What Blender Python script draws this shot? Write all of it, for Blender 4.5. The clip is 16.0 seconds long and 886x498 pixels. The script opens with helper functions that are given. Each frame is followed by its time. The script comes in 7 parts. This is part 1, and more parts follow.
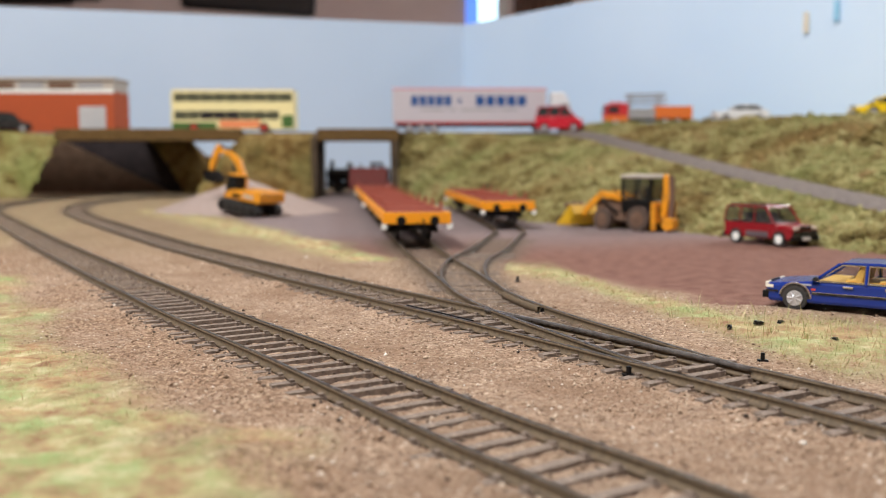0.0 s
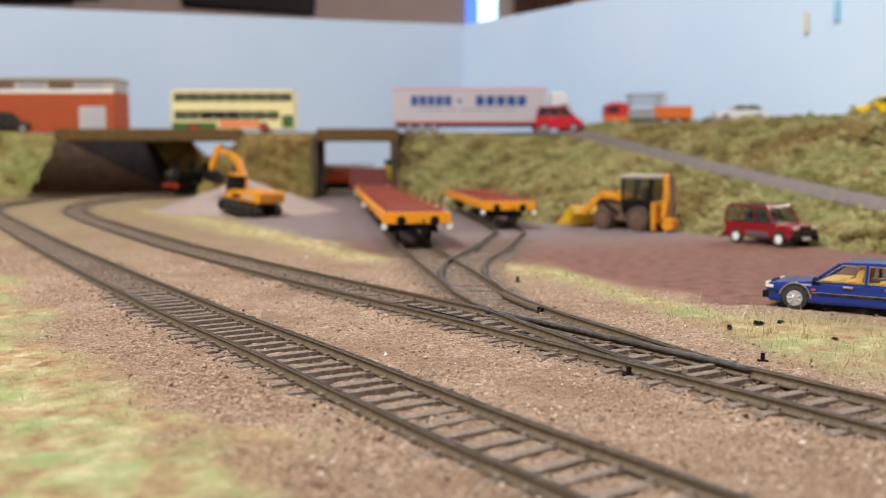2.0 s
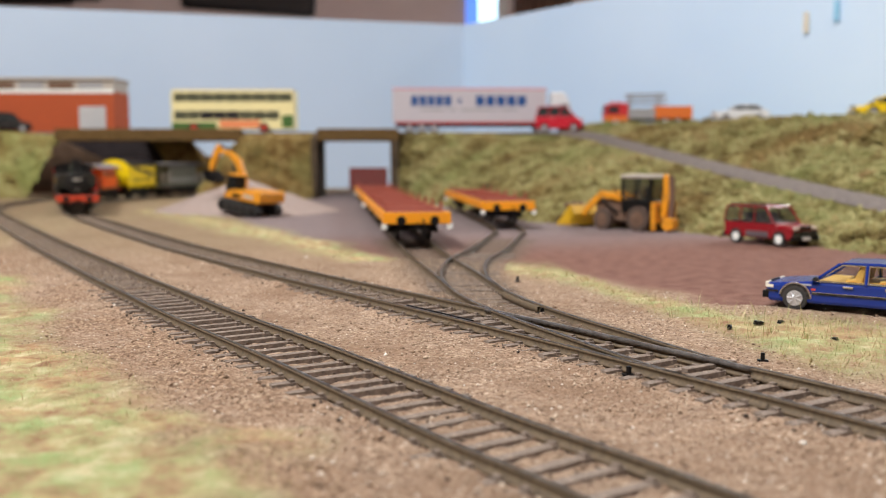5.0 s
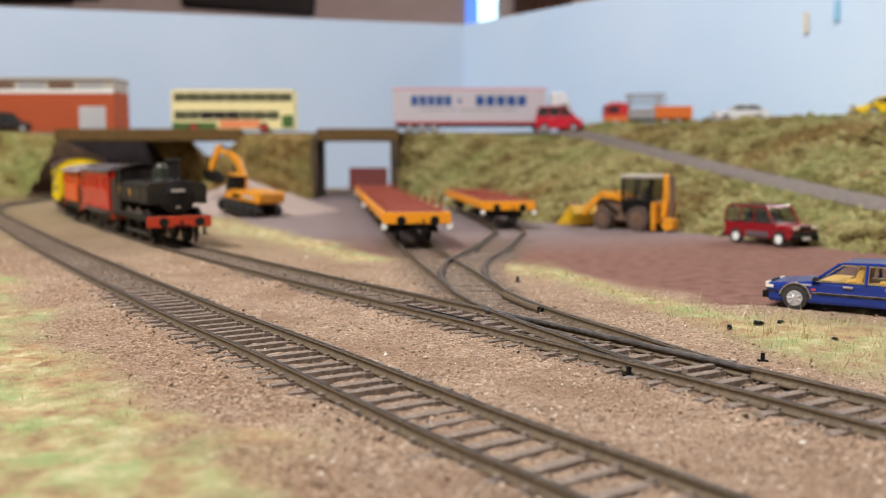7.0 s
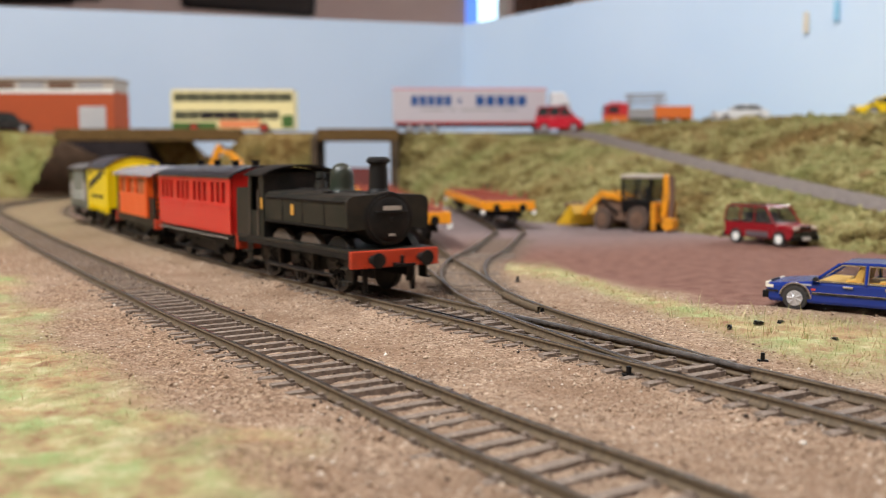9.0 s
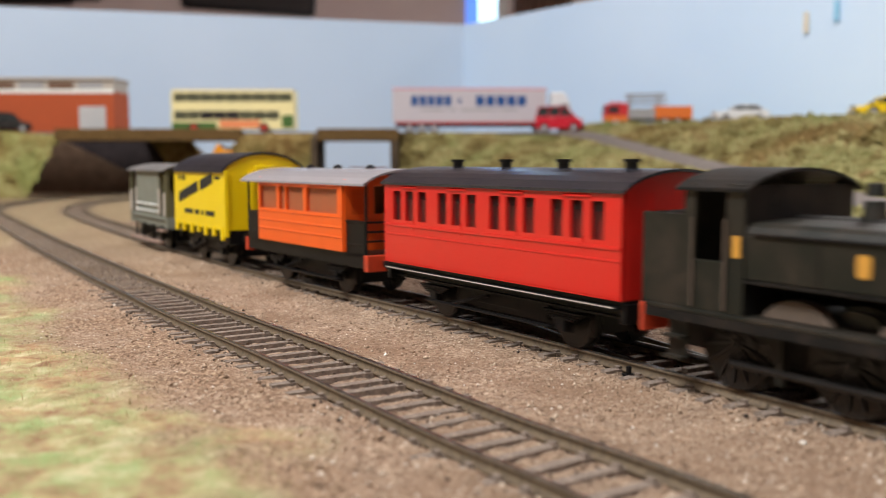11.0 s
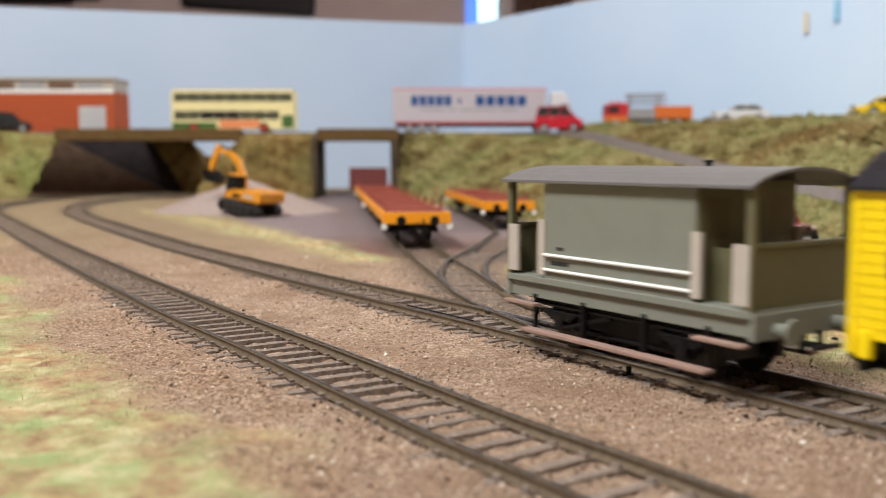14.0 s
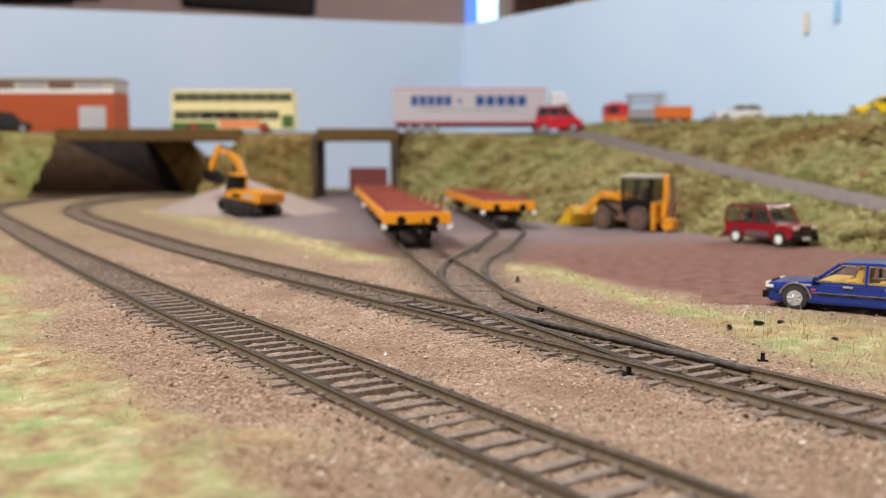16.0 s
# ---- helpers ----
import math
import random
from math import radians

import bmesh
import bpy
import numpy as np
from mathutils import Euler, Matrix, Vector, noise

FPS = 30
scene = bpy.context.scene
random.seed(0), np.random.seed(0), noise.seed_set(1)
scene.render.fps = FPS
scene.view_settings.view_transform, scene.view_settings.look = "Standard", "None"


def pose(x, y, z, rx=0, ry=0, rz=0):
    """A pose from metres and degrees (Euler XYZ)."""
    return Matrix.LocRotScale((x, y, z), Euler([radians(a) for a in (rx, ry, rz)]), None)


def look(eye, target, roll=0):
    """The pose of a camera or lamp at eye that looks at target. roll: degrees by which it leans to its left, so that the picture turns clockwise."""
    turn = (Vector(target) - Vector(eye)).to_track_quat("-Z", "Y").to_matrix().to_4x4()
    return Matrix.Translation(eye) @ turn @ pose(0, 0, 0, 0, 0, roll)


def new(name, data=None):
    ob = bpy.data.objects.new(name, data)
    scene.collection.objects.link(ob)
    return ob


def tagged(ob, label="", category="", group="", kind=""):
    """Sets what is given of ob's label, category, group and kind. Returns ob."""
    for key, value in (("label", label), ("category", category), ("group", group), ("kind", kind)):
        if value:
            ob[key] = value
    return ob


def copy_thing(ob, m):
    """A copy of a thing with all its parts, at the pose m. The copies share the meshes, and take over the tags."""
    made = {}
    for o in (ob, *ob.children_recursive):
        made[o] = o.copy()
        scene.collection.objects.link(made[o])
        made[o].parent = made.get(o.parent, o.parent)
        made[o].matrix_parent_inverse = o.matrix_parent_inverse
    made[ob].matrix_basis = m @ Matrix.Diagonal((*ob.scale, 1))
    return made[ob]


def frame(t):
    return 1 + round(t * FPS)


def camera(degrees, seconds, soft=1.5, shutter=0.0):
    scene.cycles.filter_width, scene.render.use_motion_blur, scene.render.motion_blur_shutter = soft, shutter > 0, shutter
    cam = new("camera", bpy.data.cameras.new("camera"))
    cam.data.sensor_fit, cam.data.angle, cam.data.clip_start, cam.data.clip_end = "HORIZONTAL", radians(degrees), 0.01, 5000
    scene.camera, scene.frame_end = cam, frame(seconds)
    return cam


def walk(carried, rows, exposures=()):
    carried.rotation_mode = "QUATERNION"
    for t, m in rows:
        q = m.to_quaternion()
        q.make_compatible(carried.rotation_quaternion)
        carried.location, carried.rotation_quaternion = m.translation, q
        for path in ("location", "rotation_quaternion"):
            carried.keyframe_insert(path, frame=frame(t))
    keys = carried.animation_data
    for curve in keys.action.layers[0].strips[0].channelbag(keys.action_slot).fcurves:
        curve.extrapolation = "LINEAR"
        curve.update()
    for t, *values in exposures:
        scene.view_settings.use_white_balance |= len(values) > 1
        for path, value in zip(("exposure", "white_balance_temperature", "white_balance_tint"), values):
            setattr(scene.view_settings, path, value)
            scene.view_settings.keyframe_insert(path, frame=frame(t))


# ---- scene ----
# Model railway in OO scale. Lengths below are in millimetres; U turns them into metres.
U = 0.001


def mm(x, y, z, rz=0, rx=0, ry=0):
    return pose(x * U, y * U, z * U, rx, ry, rz)


# ---- camera: a still camera just above the rails ----
cam = camera(50.82, 16.0, soft=0.7, shutter=0.55)
cam.data.dof.use_dof = True
cam.data.dof.focus_distance = 0.235
cam.data.dof.aperture_fstop = 17.5
walk(cam, [(0.0, pose(0, 0, 0.047, 90 - 5.366)), (16.0, pose(0, 0, 0.047, 90 - 5.366))])

# ---- light: an exhibition room with ceiling lights and a window wall to one side ----
world = bpy.data.worlds.new("room_air")
scene.world = world
world.use_nodes = True
world.node_tree.nodes["Background"].inputs[0].default_value = (0.97, 0.97, 1.0, 1)
world.node_tree.nodes["Background"].inputs[1].default_value = 0.68
scene.view_settings.exposure = -0.09


def area_lamp(name, eye, target, w, h, power, col):
    d = bpy.data.lights.new(name, "AREA")
    d.shape, d.size, d.size_y, d.energy, d.color = "RECTANGLE", w, h, power, col
    ob = new(name, d)
    ob.matrix_basis = look(eye, target)
    return ob


area_lamp("ceiling_lamp", (-0.72, -0.3, 1.45), (-0.05, 0.2, 0), 1.1, 0.36, 50, (0.97, 0.985, 1.0))
area_lamp("ceiling_strip", (0.3, -0.2, 1.55), (0.3, -0.1, 0), 0.12, 1.5, 7, (0.86, 0.93, 1.0))
area_lamp("ceiling_lamp", (1.6, 1.9, 1.56), (0.9, 1.2, 0), 0.9, 0.9, 72, (0.95, 0.98, 1.0))

# ---- materials ----


def srgb(r, g, b):
    f = lambda c: (c / 255 / 12.92) if c <= 10 else ((c / 255 + 0.055) / 1.055) ** 2.4
    return (f(r), f(g), f(b), 1)


class Mat:
    """A small wrapper that builds node materials."""

    def __init__(self, name):
        self.m = bpy.data.materials.new(name)
        self.m.use_nodes = True
        self.t = self.m.node_tree
        self.n, self.l = self.t.nodes, self.t.links
        self.b = self.n["Principled BSDF"]
        tc = self.n.new("ShaderNodeTexCoord")
        self.co = tc.outputs["Object"]

    def noise(self, per_m, detail=4, rough=0.55, co=None):
        k = self.n.new("ShaderNodeTexNoise")
        k.inputs["Scale"].default_value, k.inputs["Detail"].default_value, k.inputs["Roughness"].default_value = per_m, detail, rough
        self.l.new(co or self.co, k.inputs["Vector"])
        return k.outputs["Fac"]

    def ramp(self, fac, stops):
        r = self.n.new("ShaderNodeValToRGB")
        e = r.color_ramp.elements
        while len(e) < len(stops):
            e.new(0.5)
        for el, (p, c) in zip(e, stops):
            el.position, el.color = p, c if len(c) == 4 else (*c, 1)
        self.l.new(fac, r.inputs[0])
        return r.outputs[0]

    def mix(self, fac, a, b, kind="MIX"):
        x = self.n.new("ShaderNodeMix")
        x.data_type, x.blend_type = "RGBA", kind
        for sock, v in ((x.inputs[0], fac), (x.inputs[6], a), (x.inputs[7], b)):
            if isinstance(v, bpy.types.NodeSocket):
                self.l.new(v, sock)
            else:
                sock.default_value = v
        return x.outputs[2]

    def math(self, op, a, b=0.0):
        x = self.n.new("ShaderNodeMath")
        x.operation = op
        for sock, v in ((x.inputs[0], a), (x.inputs[1], b)):
            if isinstance(v, bpy.types.NodeSocket):
                self.l.new(v, sock)
            else:
                sock.default_value = v
        return x.outputs[0]

    def attr(self, name):
        a = self.n.new("ShaderNodeAttribute")
        a.attribute_name = name
        return a.outputs["Fac"]

    def bump(self, fac, dist, strength=1.0):
        b = self.n.new("ShaderNodeBump")
        b.inputs["Distance"].default_value, b.inputs["Strength"].default_value = dist, strength
        self.l.new(fac, b.inputs["Height"])
        self.l.new(b.outputs[0], self.b.inputs["Normal"])

    def put(self, color=None, rough=None, metal=None, spec=None):
        for key, v in (("Base Color", color), ("Roughness", rough), ("Metallic", metal), ("Specular IOR Level", spec)):
            if v is None:
                continue
            if isinstance(v, bpy.types.NodeSocket):
                self.l.new(v, self.b.inputs[key])
            else:
                self.b.inputs[key].default_value = v
        return self.m


def paint(name, col, rough=0.4, dirt=0.25, dirt_col=(0.10, 0.075, 0.055, 1), metal=0.0, per_m=160, bump=0.00004, spec=0.5):
    """Painted plastic or metal with a little uneven dirt."""
    k = Mat(name)
    a = k.noise(per_m, 5, 0.65)
    b = k.noise(per_m * 9, 3, 0.6)
    fac = k.math("MULTIPLY", k.ramp(a, [(0.42, (0, 0, 0)), (0.75, (1, 1, 1))]), dirt)
    c = k.mix(fac, col, dirt_col)
    c = k.mix(k.math("MULTIPLY", b, 0.22), c, (col[0] * 0.75, col[1] * 0.75, col[2] * 0.75, 1))
    if bump:
        k.bump(b, bump)
    return k.put(c, k.math("ADD", k.math("MULTIPLY", a, 0.25), rough - 0.1), metal, spec)


def glow(name, col, power):
    k = Mat(name)
    k.b.inputs["Emission Color"].default_value = col
    k.b.inputs["Emission Strength"].default_value = power
    return k.put(col, 0.5)


def glass_mat(name, tint=(0.75, 0.8, 0.8, 1), alpha=0.35):
    k = Mat(name)
    g = k.n.new("ShaderNodeBsdfTransparent")
    g.inputs[0].default_value = tint
    x = k.n.new("ShaderNodeMixShader")
    x.inputs[0].default_value = alpha
    k.l.new(g.outputs[0], x.inputs[1])
    k.l.new(k.b.outputs[0], x.inputs[2])
    k.l.new(x.outputs[0], k.n["Material Output"].inputs[0])
    return k.put((0.05, 0.06, 0.06, 1), 0.08)


# ---- mesh helpers ----


def box(bm, x0, x1, y0, y1, z0, z1, m=None):
    vs = [bm.verts.new((x, y, z)) for x in (x0, x1) for y in (y0, y1) for z in (z0, z1)]
    for f in ((0, 1, 3, 2), (4, 6, 7, 5), (0, 4, 5, 1), (2, 3, 7, 6), (0, 2, 6, 4), (1, 5, 7, 3)):
        bm.faces.new([vs[i] for i in f])
    if m is not None:
        bmesh.ops.transform(bm, matrix=m, verts=vs)
    return bm


def prism(bm, outline, lo, hi, axis="y", m=None):
    """Extrude a closed outline. axis y: outline is (x, z); axis x: (y, z); axis z: (x, y)."""
    def at(p, h):
        a, b = p
        return {"y": (a, h, b), "x": (h, a, b), "z": (a, b, h)}[axis]
    n = len(outline)
    v0 = [bm.verts.new(at(p, lo)) for p in outline]
    v1 = [bm.verts.new(at(p, hi)) for p in outline]
    fs = [bm.faces.new(v0), bm.faces.new(v1[::-1])]
    for i in range(n):
        j = (i + 1) % n
        fs.append(bm.faces.new((v0[j], v0[i], v1[i], v1[j])))
    bmesh.ops.recalc_face_normals(bm, faces=fs)
    if m is not None:
        bmesh.ops.transform(bm, matrix=m, verts=v0 + v1)
    return bm


def cyl(bm, x, y, z, r, h, axis="z", seg=16, r2=None):
    """A cylinder or cone whose middle is at x, y, z."""
    rot = {"z": Matrix(), "x": Matrix.Rotation(math.pi / 2, 4, "Y"), "y": Matrix.Rotation(-math.pi / 2, 4, "X")}[axis]
    bmesh.ops.create_cone(bm, cap_ends=True, segments=seg, radius1=r, radius2=r if r2 is None else r2, depth=h,
                          matrix=Matrix.Translation((x, y, z)) @ rot)
    return bm


def ball(bm, x, y, z, r, sx=1, sy=1, sz=1, seg=14):
    bmesh.ops.create_uvsphere(bm, u_segments=seg, v_segments=seg // 2 + 1, radius=r,
                              matrix=Matrix.Translation((x, y, z)) @ Matrix.Diagonal((sx, sy, sz, 1)))
    return bm


def rod(bm, p, q, r, seg=8):
    p, q = Vector(p), Vector(q)
    d = q - p
    bmesh.ops.create_cone(bm, cap_ends=True, segments=seg, radius1=r, radius2=r, depth=d.length,
                          matrix=Matrix.Translation((p + q) / 2) @ d.to_track_quat("Z", "Y").to_matrix().to_4x4())
    return bm


def rounded(x0, x1, z0, z1, r, n=4):
    out = []
    for cx, cz, a in ((x1 - r, z1 - r, 0), (x0 + r, z1 - r, 90), (x0 + r, z0 + r, 180), (x1 - r, z0 + r, 270)):
        for i in range(n + 1):
            t = radians(a + 90 * i / n)
            out.append((cx + r * math.cos(t), cz + r * math.sin(t)))
    return out


def part(name, bm, material, parent=None, label="", bevel=0.0, smooth=False):
    """One mesh object, built in millimetres, under a thing or a part."""
    me = bpy.data.meshes.new(name)
    bmesh.ops.scale(bm, vec=(U, U, U), verts=bm.verts)
    bm.to_mesh(me)
    bm.free()
    me.materials.append(material)
    if smooth:
        me.shade_smooth()
    ob = new(name, me)
    if parent is not None:
        ob.parent = parent
    if bevel:
        b = ob.modifiers.new("bevel", "BEVEL")
        b.width, b.segments, b.limit_method, b.angle_limit = bevel * U, 2, "ANGLE", radians(40)
    if label:
        ob["label"] = label
    return ob


def thing(name, m, label, category, group=""):
    ob = new(name)
    ob.empty_display_size = 0.01
    ob.matrix_basis = m
    return tagged(ob, label, category, group)


def mesh_of(name, verts, faces, material, attrs=None, smooth=False):
    """A mesh object from arrays in millimetres."""
    me = bpy.data.meshes.new(name)
    v = np.asarray(verts, np.float32) * U
    f = np.asarray(faces, np.int32)
    k = f.shape[1]
    me.vertices.add(len(v))
    me.vertices.foreach_set("co", v.ravel())
    me.loops.add(f.size)
    me.loops.foreach_set("vertex_index", f.ravel())
    me.polygons.add(len(f))
    me.polygons.foreach_set("loop_start", np.arange(len(f), dtype=np.int32) * k)
    me.update(calc_edges=True)
    for key, val in (attrs or {}).items():
        a = me.attributes.new(key, "FLOAT", "POINT")
        a.data.foreach_set("value", np.asarray(val, np.float32).ravel())
    me.materials.append(material)
    if smooth:
        me.shade_smooth()
    me.validate()
    return new(name, me)


rng = np.random.default_rng(7)
LATTICE = rng.random((256, 256))


def vnoise(x, y):
    """Smooth value noise for arrays, 0 to 1."""
    xi, yi = np.floor(x).astype(int), np.floor(y).astype(int)
    fx, fy = x - xi, y - yi
    fx, fy = fx * fx * (3 - 2 * fx), fy * fy * (3 - 2 * fy)
    g = lambda i, j: LATTICE[(xi + i) % 256, (yi + j) % 256]
    return (g(0, 0) * (1 - fx) + g(1, 0) * fx) * (1 - fy) + (g(0, 1) * (1 - fx) + g(1, 1) * fx) * fy


def fbm(x, y, size, octaves=3):
    out, amp, tot = 0, 1.0, 0
    for k in range(octaves):
        out = out + amp * vnoise(x / size * 2 ** k + 17.3 * k, y / size * 2 ** k + 5.1 * k)
        tot += amp
        amp *= 0.5
    return out / tot


def step01(a, b, x):
    t = np.clip((x - a) / (b - a), 0, 1)
    return t * t * (3 - 2 * t)


def spline(pts, n=20):
    P = np.array(pts, float)
    Q = np.vstack([2 * P[0] - P[1], P, 2 * P[-1] - P[-2]])
    out = []
    for i in range(1, len(Q) - 2):
        a, b, c, d = Q[i - 1:i + 3]
        for k in range(n):
            t = k / n
            out.append(0.5 * (2 * b + (c - a) * t + (2 * a - 5 * b + 4 * c - d) * t * t + (3 * b - a - 3 * c + d) * t ** 3))
    out.append(P[-1])
    return np.array(out)


class Line:
    """A plan curve, by its length."""

    def __init__(self, pts):
        self.c = spline(pts)
        self.s = np.r_[0, np.cumsum(np.linalg.norm(np.diff(self.c, axis=0), axis=1))]
        self.length = self.s[-1]

    def at(self, s):
        return np.array([np.interp(s, self.s, self.c[:, 0]), np.interp(s, self.s, self.c[:, 1])])

    def way(self, s):
        d = self.at(min(s + 1.5, self.length)) - self.at(max(s - 1.5, 0))
        return d / np.linalg.norm(d)

    def far(self, x, y):
        """Distance of points from the line (arrays)."""
        best = np.full(np.shape(x), 1e9)
        c = self.c[::4]
        for a, b in zip(c[:-1], c[1:]):
            u = b - a
            k = np.clip(((x - a[0]) * u[0] + (y - a[1]) * u[1]) / (u @ u), 0, 1)
            best = np.minimum(best, np.hypot(x - a[0] - k * u[0], y - a[1] - k * u[1]))
        return best


# ---- plan of the tracks (plan points in mm, from the camera's end to the far end) ----

MAIN = Line([(406, -420), (250, -150), (180, -30), (135, 60), (105, 116), (76, 163), (56, 194), (24, 243), (-8, 290), (-53, 354), (-97, 421), (-146, 499), (-226, 637),
             (-289, 750), (-331, 838), (-361, 924), (-381, 1016), (-381, 1077), (-370, 1145), (-345, 1203), (-294, 1266),
             (-226, 1312), (-133, 1337), (-36, 1343), (60, 1345), (220, 1345), (400, 1340)])
OUTER = Line([(140, -60), (95, 20), (47, 91), (22.9, 127.3), (8, 148), (-12, 179), (-35, 215), (-71, 269), (-103, 320), (-128, 360), (-159, 411), (-198, 475),
              (-255, 571), (-334, 706), (-395, 809), (-433, 901), (-455, 1002), (-462, 1127), (-440, 1240), (-400, 1330)])
SPUR = Line([(76, 163), (55, 196), (39, 234), (27.5, 262), (18, 291), (11, 324), (8, 370), (12, 420), (23, 470), (37, 560), (43, 630), (20, 880), (14, 950)])
SIDING = Line([(11, 324), (5, 365), (-3, 415), (-12, 480), (-46, 750), (-80, 1030), (-106, 1240), (-110, 1290)])
LEAD = float(MAIN.s[2 * 20])  # where the running places of the train are counted from

# ---- surfaces of the layout ----
k = Mat("ballast_ground")
fine = k.noise(900, 6, 0.7)
mid = k.noise(160, 4, 0.6)
big = k.noise(14, 3, 0.5)
dirt = k.ramp(fine, [(0.34, srgb(96, 76, 60)), (0.43, srgb(152, 124, 101)), (0.53, srgb(188, 158, 131)), (0.64, srgb(228, 206, 182))])
dirt = k.mix(k.ramp(mid, [(0.4, (0, 0, 0)), (0.75, (0.55, 0.55, 0.55))]), dirt, srgb(112, 92, 78))
patch = k.noise(30, 4, 0.6)
dirt = k.mix(k.ramp(patch, [(0.46, (0, 0, 0)), (0.64, (0.7, 0.7, 0.7))]), dirt, srgb(136, 106, 82))
dirt = k.mix(k.math("MULTIPLY", big, 0.4), dirt, srgb(156, 132, 112))
yard_c = k.ramp(mid, [(0.3, srgb(116, 80, 68)), (0.6, srgb(138, 101, 88)), (0.85, srgb(152, 121, 109))])
yard_g = k.ramp(fine, [(0.3, srgb(112, 98, 96)), (0.7, srgb(156, 140, 138))])
yard_c = k.mix(k.attr("grey"), yard_c, yard_g)
dirt = k.mix(k.math("MULTIPLY", k.attr("olive"), 0.62), dirt, k.ramp(mid, [(0.3, srgb(122, 104, 78)), (0.7, srgb(156, 136, 104))]))
col = k.mix(k.attr("yard"), dirt, yard_c)
grass_c = k.ramp(mid, [(0.34, srgb(154, 120, 90)), (0.44, srgb(176, 150, 112)), (0.54, srgb(184, 172, 124)), (0.66, srgb(210, 198, 156))])
tint = k.noise(46, 6, 0.72)
grass_c = k.mix(k.ramp(tint, [(0.5, (0, 0, 0)), (0.64, (0.62, 0.62, 0.62))]), grass_c, srgb(142, 178, 110))
grass_c = k.mix(k.ramp(tint, [(0.36, (0.4, 0.4, 0.4)), (0.47, (0, 0, 0))]), grass_c, srgb(206, 156, 112))
col = k.mix(k.attr("grass"), col, grass_c)
soil_c = k.ramp(fine, [(0.34, srgb(92, 70, 54)), (0.46, srgb(142, 114, 92)), (0.58, srgb(176, 146, 120)), (0.7, srgb(220, 198, 160))])
col = k.mix(k.attr("soil"), col, soil_c)
soot = k.ramp(fine, [(0.34, srgb(66, 55, 46)), (0.5, srgb(110, 94, 80)), (0.66, srgb(152, 132, 112))])
col = k.mix(k.attr("soot"), col, soot)
k.bump(fine, 0.0011, 1.0)
M_GROUND = k.put(col, 0.95, 0, 0.2)

k = Mat("grit")
oi = k.n.new("ShaderNodeNewGeometry")
M_GRIT = k.put(k.ramp(oi.outputs["Random Per Island"], [(0.0, srgb(112, 90, 72)), (0.3, srgb(148, 122, 100)), (0.7, srgb(176, 150, 126)), (0.96, srgb(204, 184, 162)), (1.0, srgb(244, 236, 224))]), 0.9, 0, 0.25)

def scatter_mat(name, tones, leaf, bare, loose):
    """Foam scatter: blotches at two sizes; loose lumps differ a little from one another."""
    k = Mat(name)
    a, b, c3 = k.noise(30, 6, 0.68), k.noise(420, 5, 0.7), k.noise(11, 4, 0.6)
    if loose:
        oi = k.n.new("ShaderNodeNewGeometry")
        a = k.math("ADD", k.math("MULTIPLY", oi.outputs["Random Per Island"], 0.1), k.math("MULTIPLY", a, 0.92))
    col = k.ramp(a, list(zip((0.35, 0.43, 0.5, 0.57, 0.65), tones)))
    col = k.mix(k.ramp(c3, [(0.52, (0, 0, 0)), (0.65, (0.65, 0.65, 0.65))]), col, leaf)
    col = k.mix(k.ramp(c3, [(0.34, (0.75, 0.75, 0.75)), (0.46, (0, 0, 0))]), col, bare)
    col = k.mix(k.math("MULTIPLY", k.ramp(b, [(0.35, (1, 1, 1)), (0.6, (0, 0, 0))]), 0.35), col, srgb(88, 74, 44))
    k.bump(b, 0.0015)
    return k.put(col, 0.95, 0, 0.12)


OLIVE = [srgb(86, 72, 44), srgb(120, 105, 64), srgb(144, 133, 84), srgb(174, 168, 116), srgb(156, 131, 88)]
FRESH = [srgb(112, 92, 56), srgb(140, 122, 74), srgb(158, 146, 90), srgb(186, 180, 122), srgb(150, 124, 80)]
TAWNY = [srgb(84, 62, 36), srgb(118, 92, 54), srgb(142, 116, 68), srgb(166, 146, 94), srgb(128, 100, 60)]
M_BANK = scatter_mat("embankment_scatter", OLIVE, srgb(134, 142, 86), srgb(136, 108, 66), False)
M_CLUMP = scatter_mat("scatter_clumps", OLIVE, srgb(134, 142, 86), srgb(136, 108, 66), True)
M_BANK_F = scatter_mat("fresh_scatter", FRESH, srgb(146, 158, 92), srgb(150, 118, 72), False)
M_CLUMP_F = scatter_mat("fresh_clumps", FRESH, srgb(146, 158, 92), srgb(150, 118, 72), True)
M_BANK_B = scatter_mat("tawny_scatter", TAWNY, srgb(136, 132, 78), srgb(134, 98, 56), False)
M_CLUMP_B = scatter_mat("tawny_clumps", TAWNY, srgb(136, 132, 78), srgb(134, 98, 56), True)

k = Mat("lane_surface")
M_LANE = k.put(k.ramp(k.noise(260, 5, 0.7), [(0.3, srgb(96, 87, 82)), (0.7, srgb(132, 121, 114))]), 0.9, 0, 0.2)

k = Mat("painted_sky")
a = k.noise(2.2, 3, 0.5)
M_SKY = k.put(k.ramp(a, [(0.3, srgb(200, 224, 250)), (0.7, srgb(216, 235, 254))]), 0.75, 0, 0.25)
# tones of the left board, greyer and darker than the right one's
k = Mat("sky_grey_tone")
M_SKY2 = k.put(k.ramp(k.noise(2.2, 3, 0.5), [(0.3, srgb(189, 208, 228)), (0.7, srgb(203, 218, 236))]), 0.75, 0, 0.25)

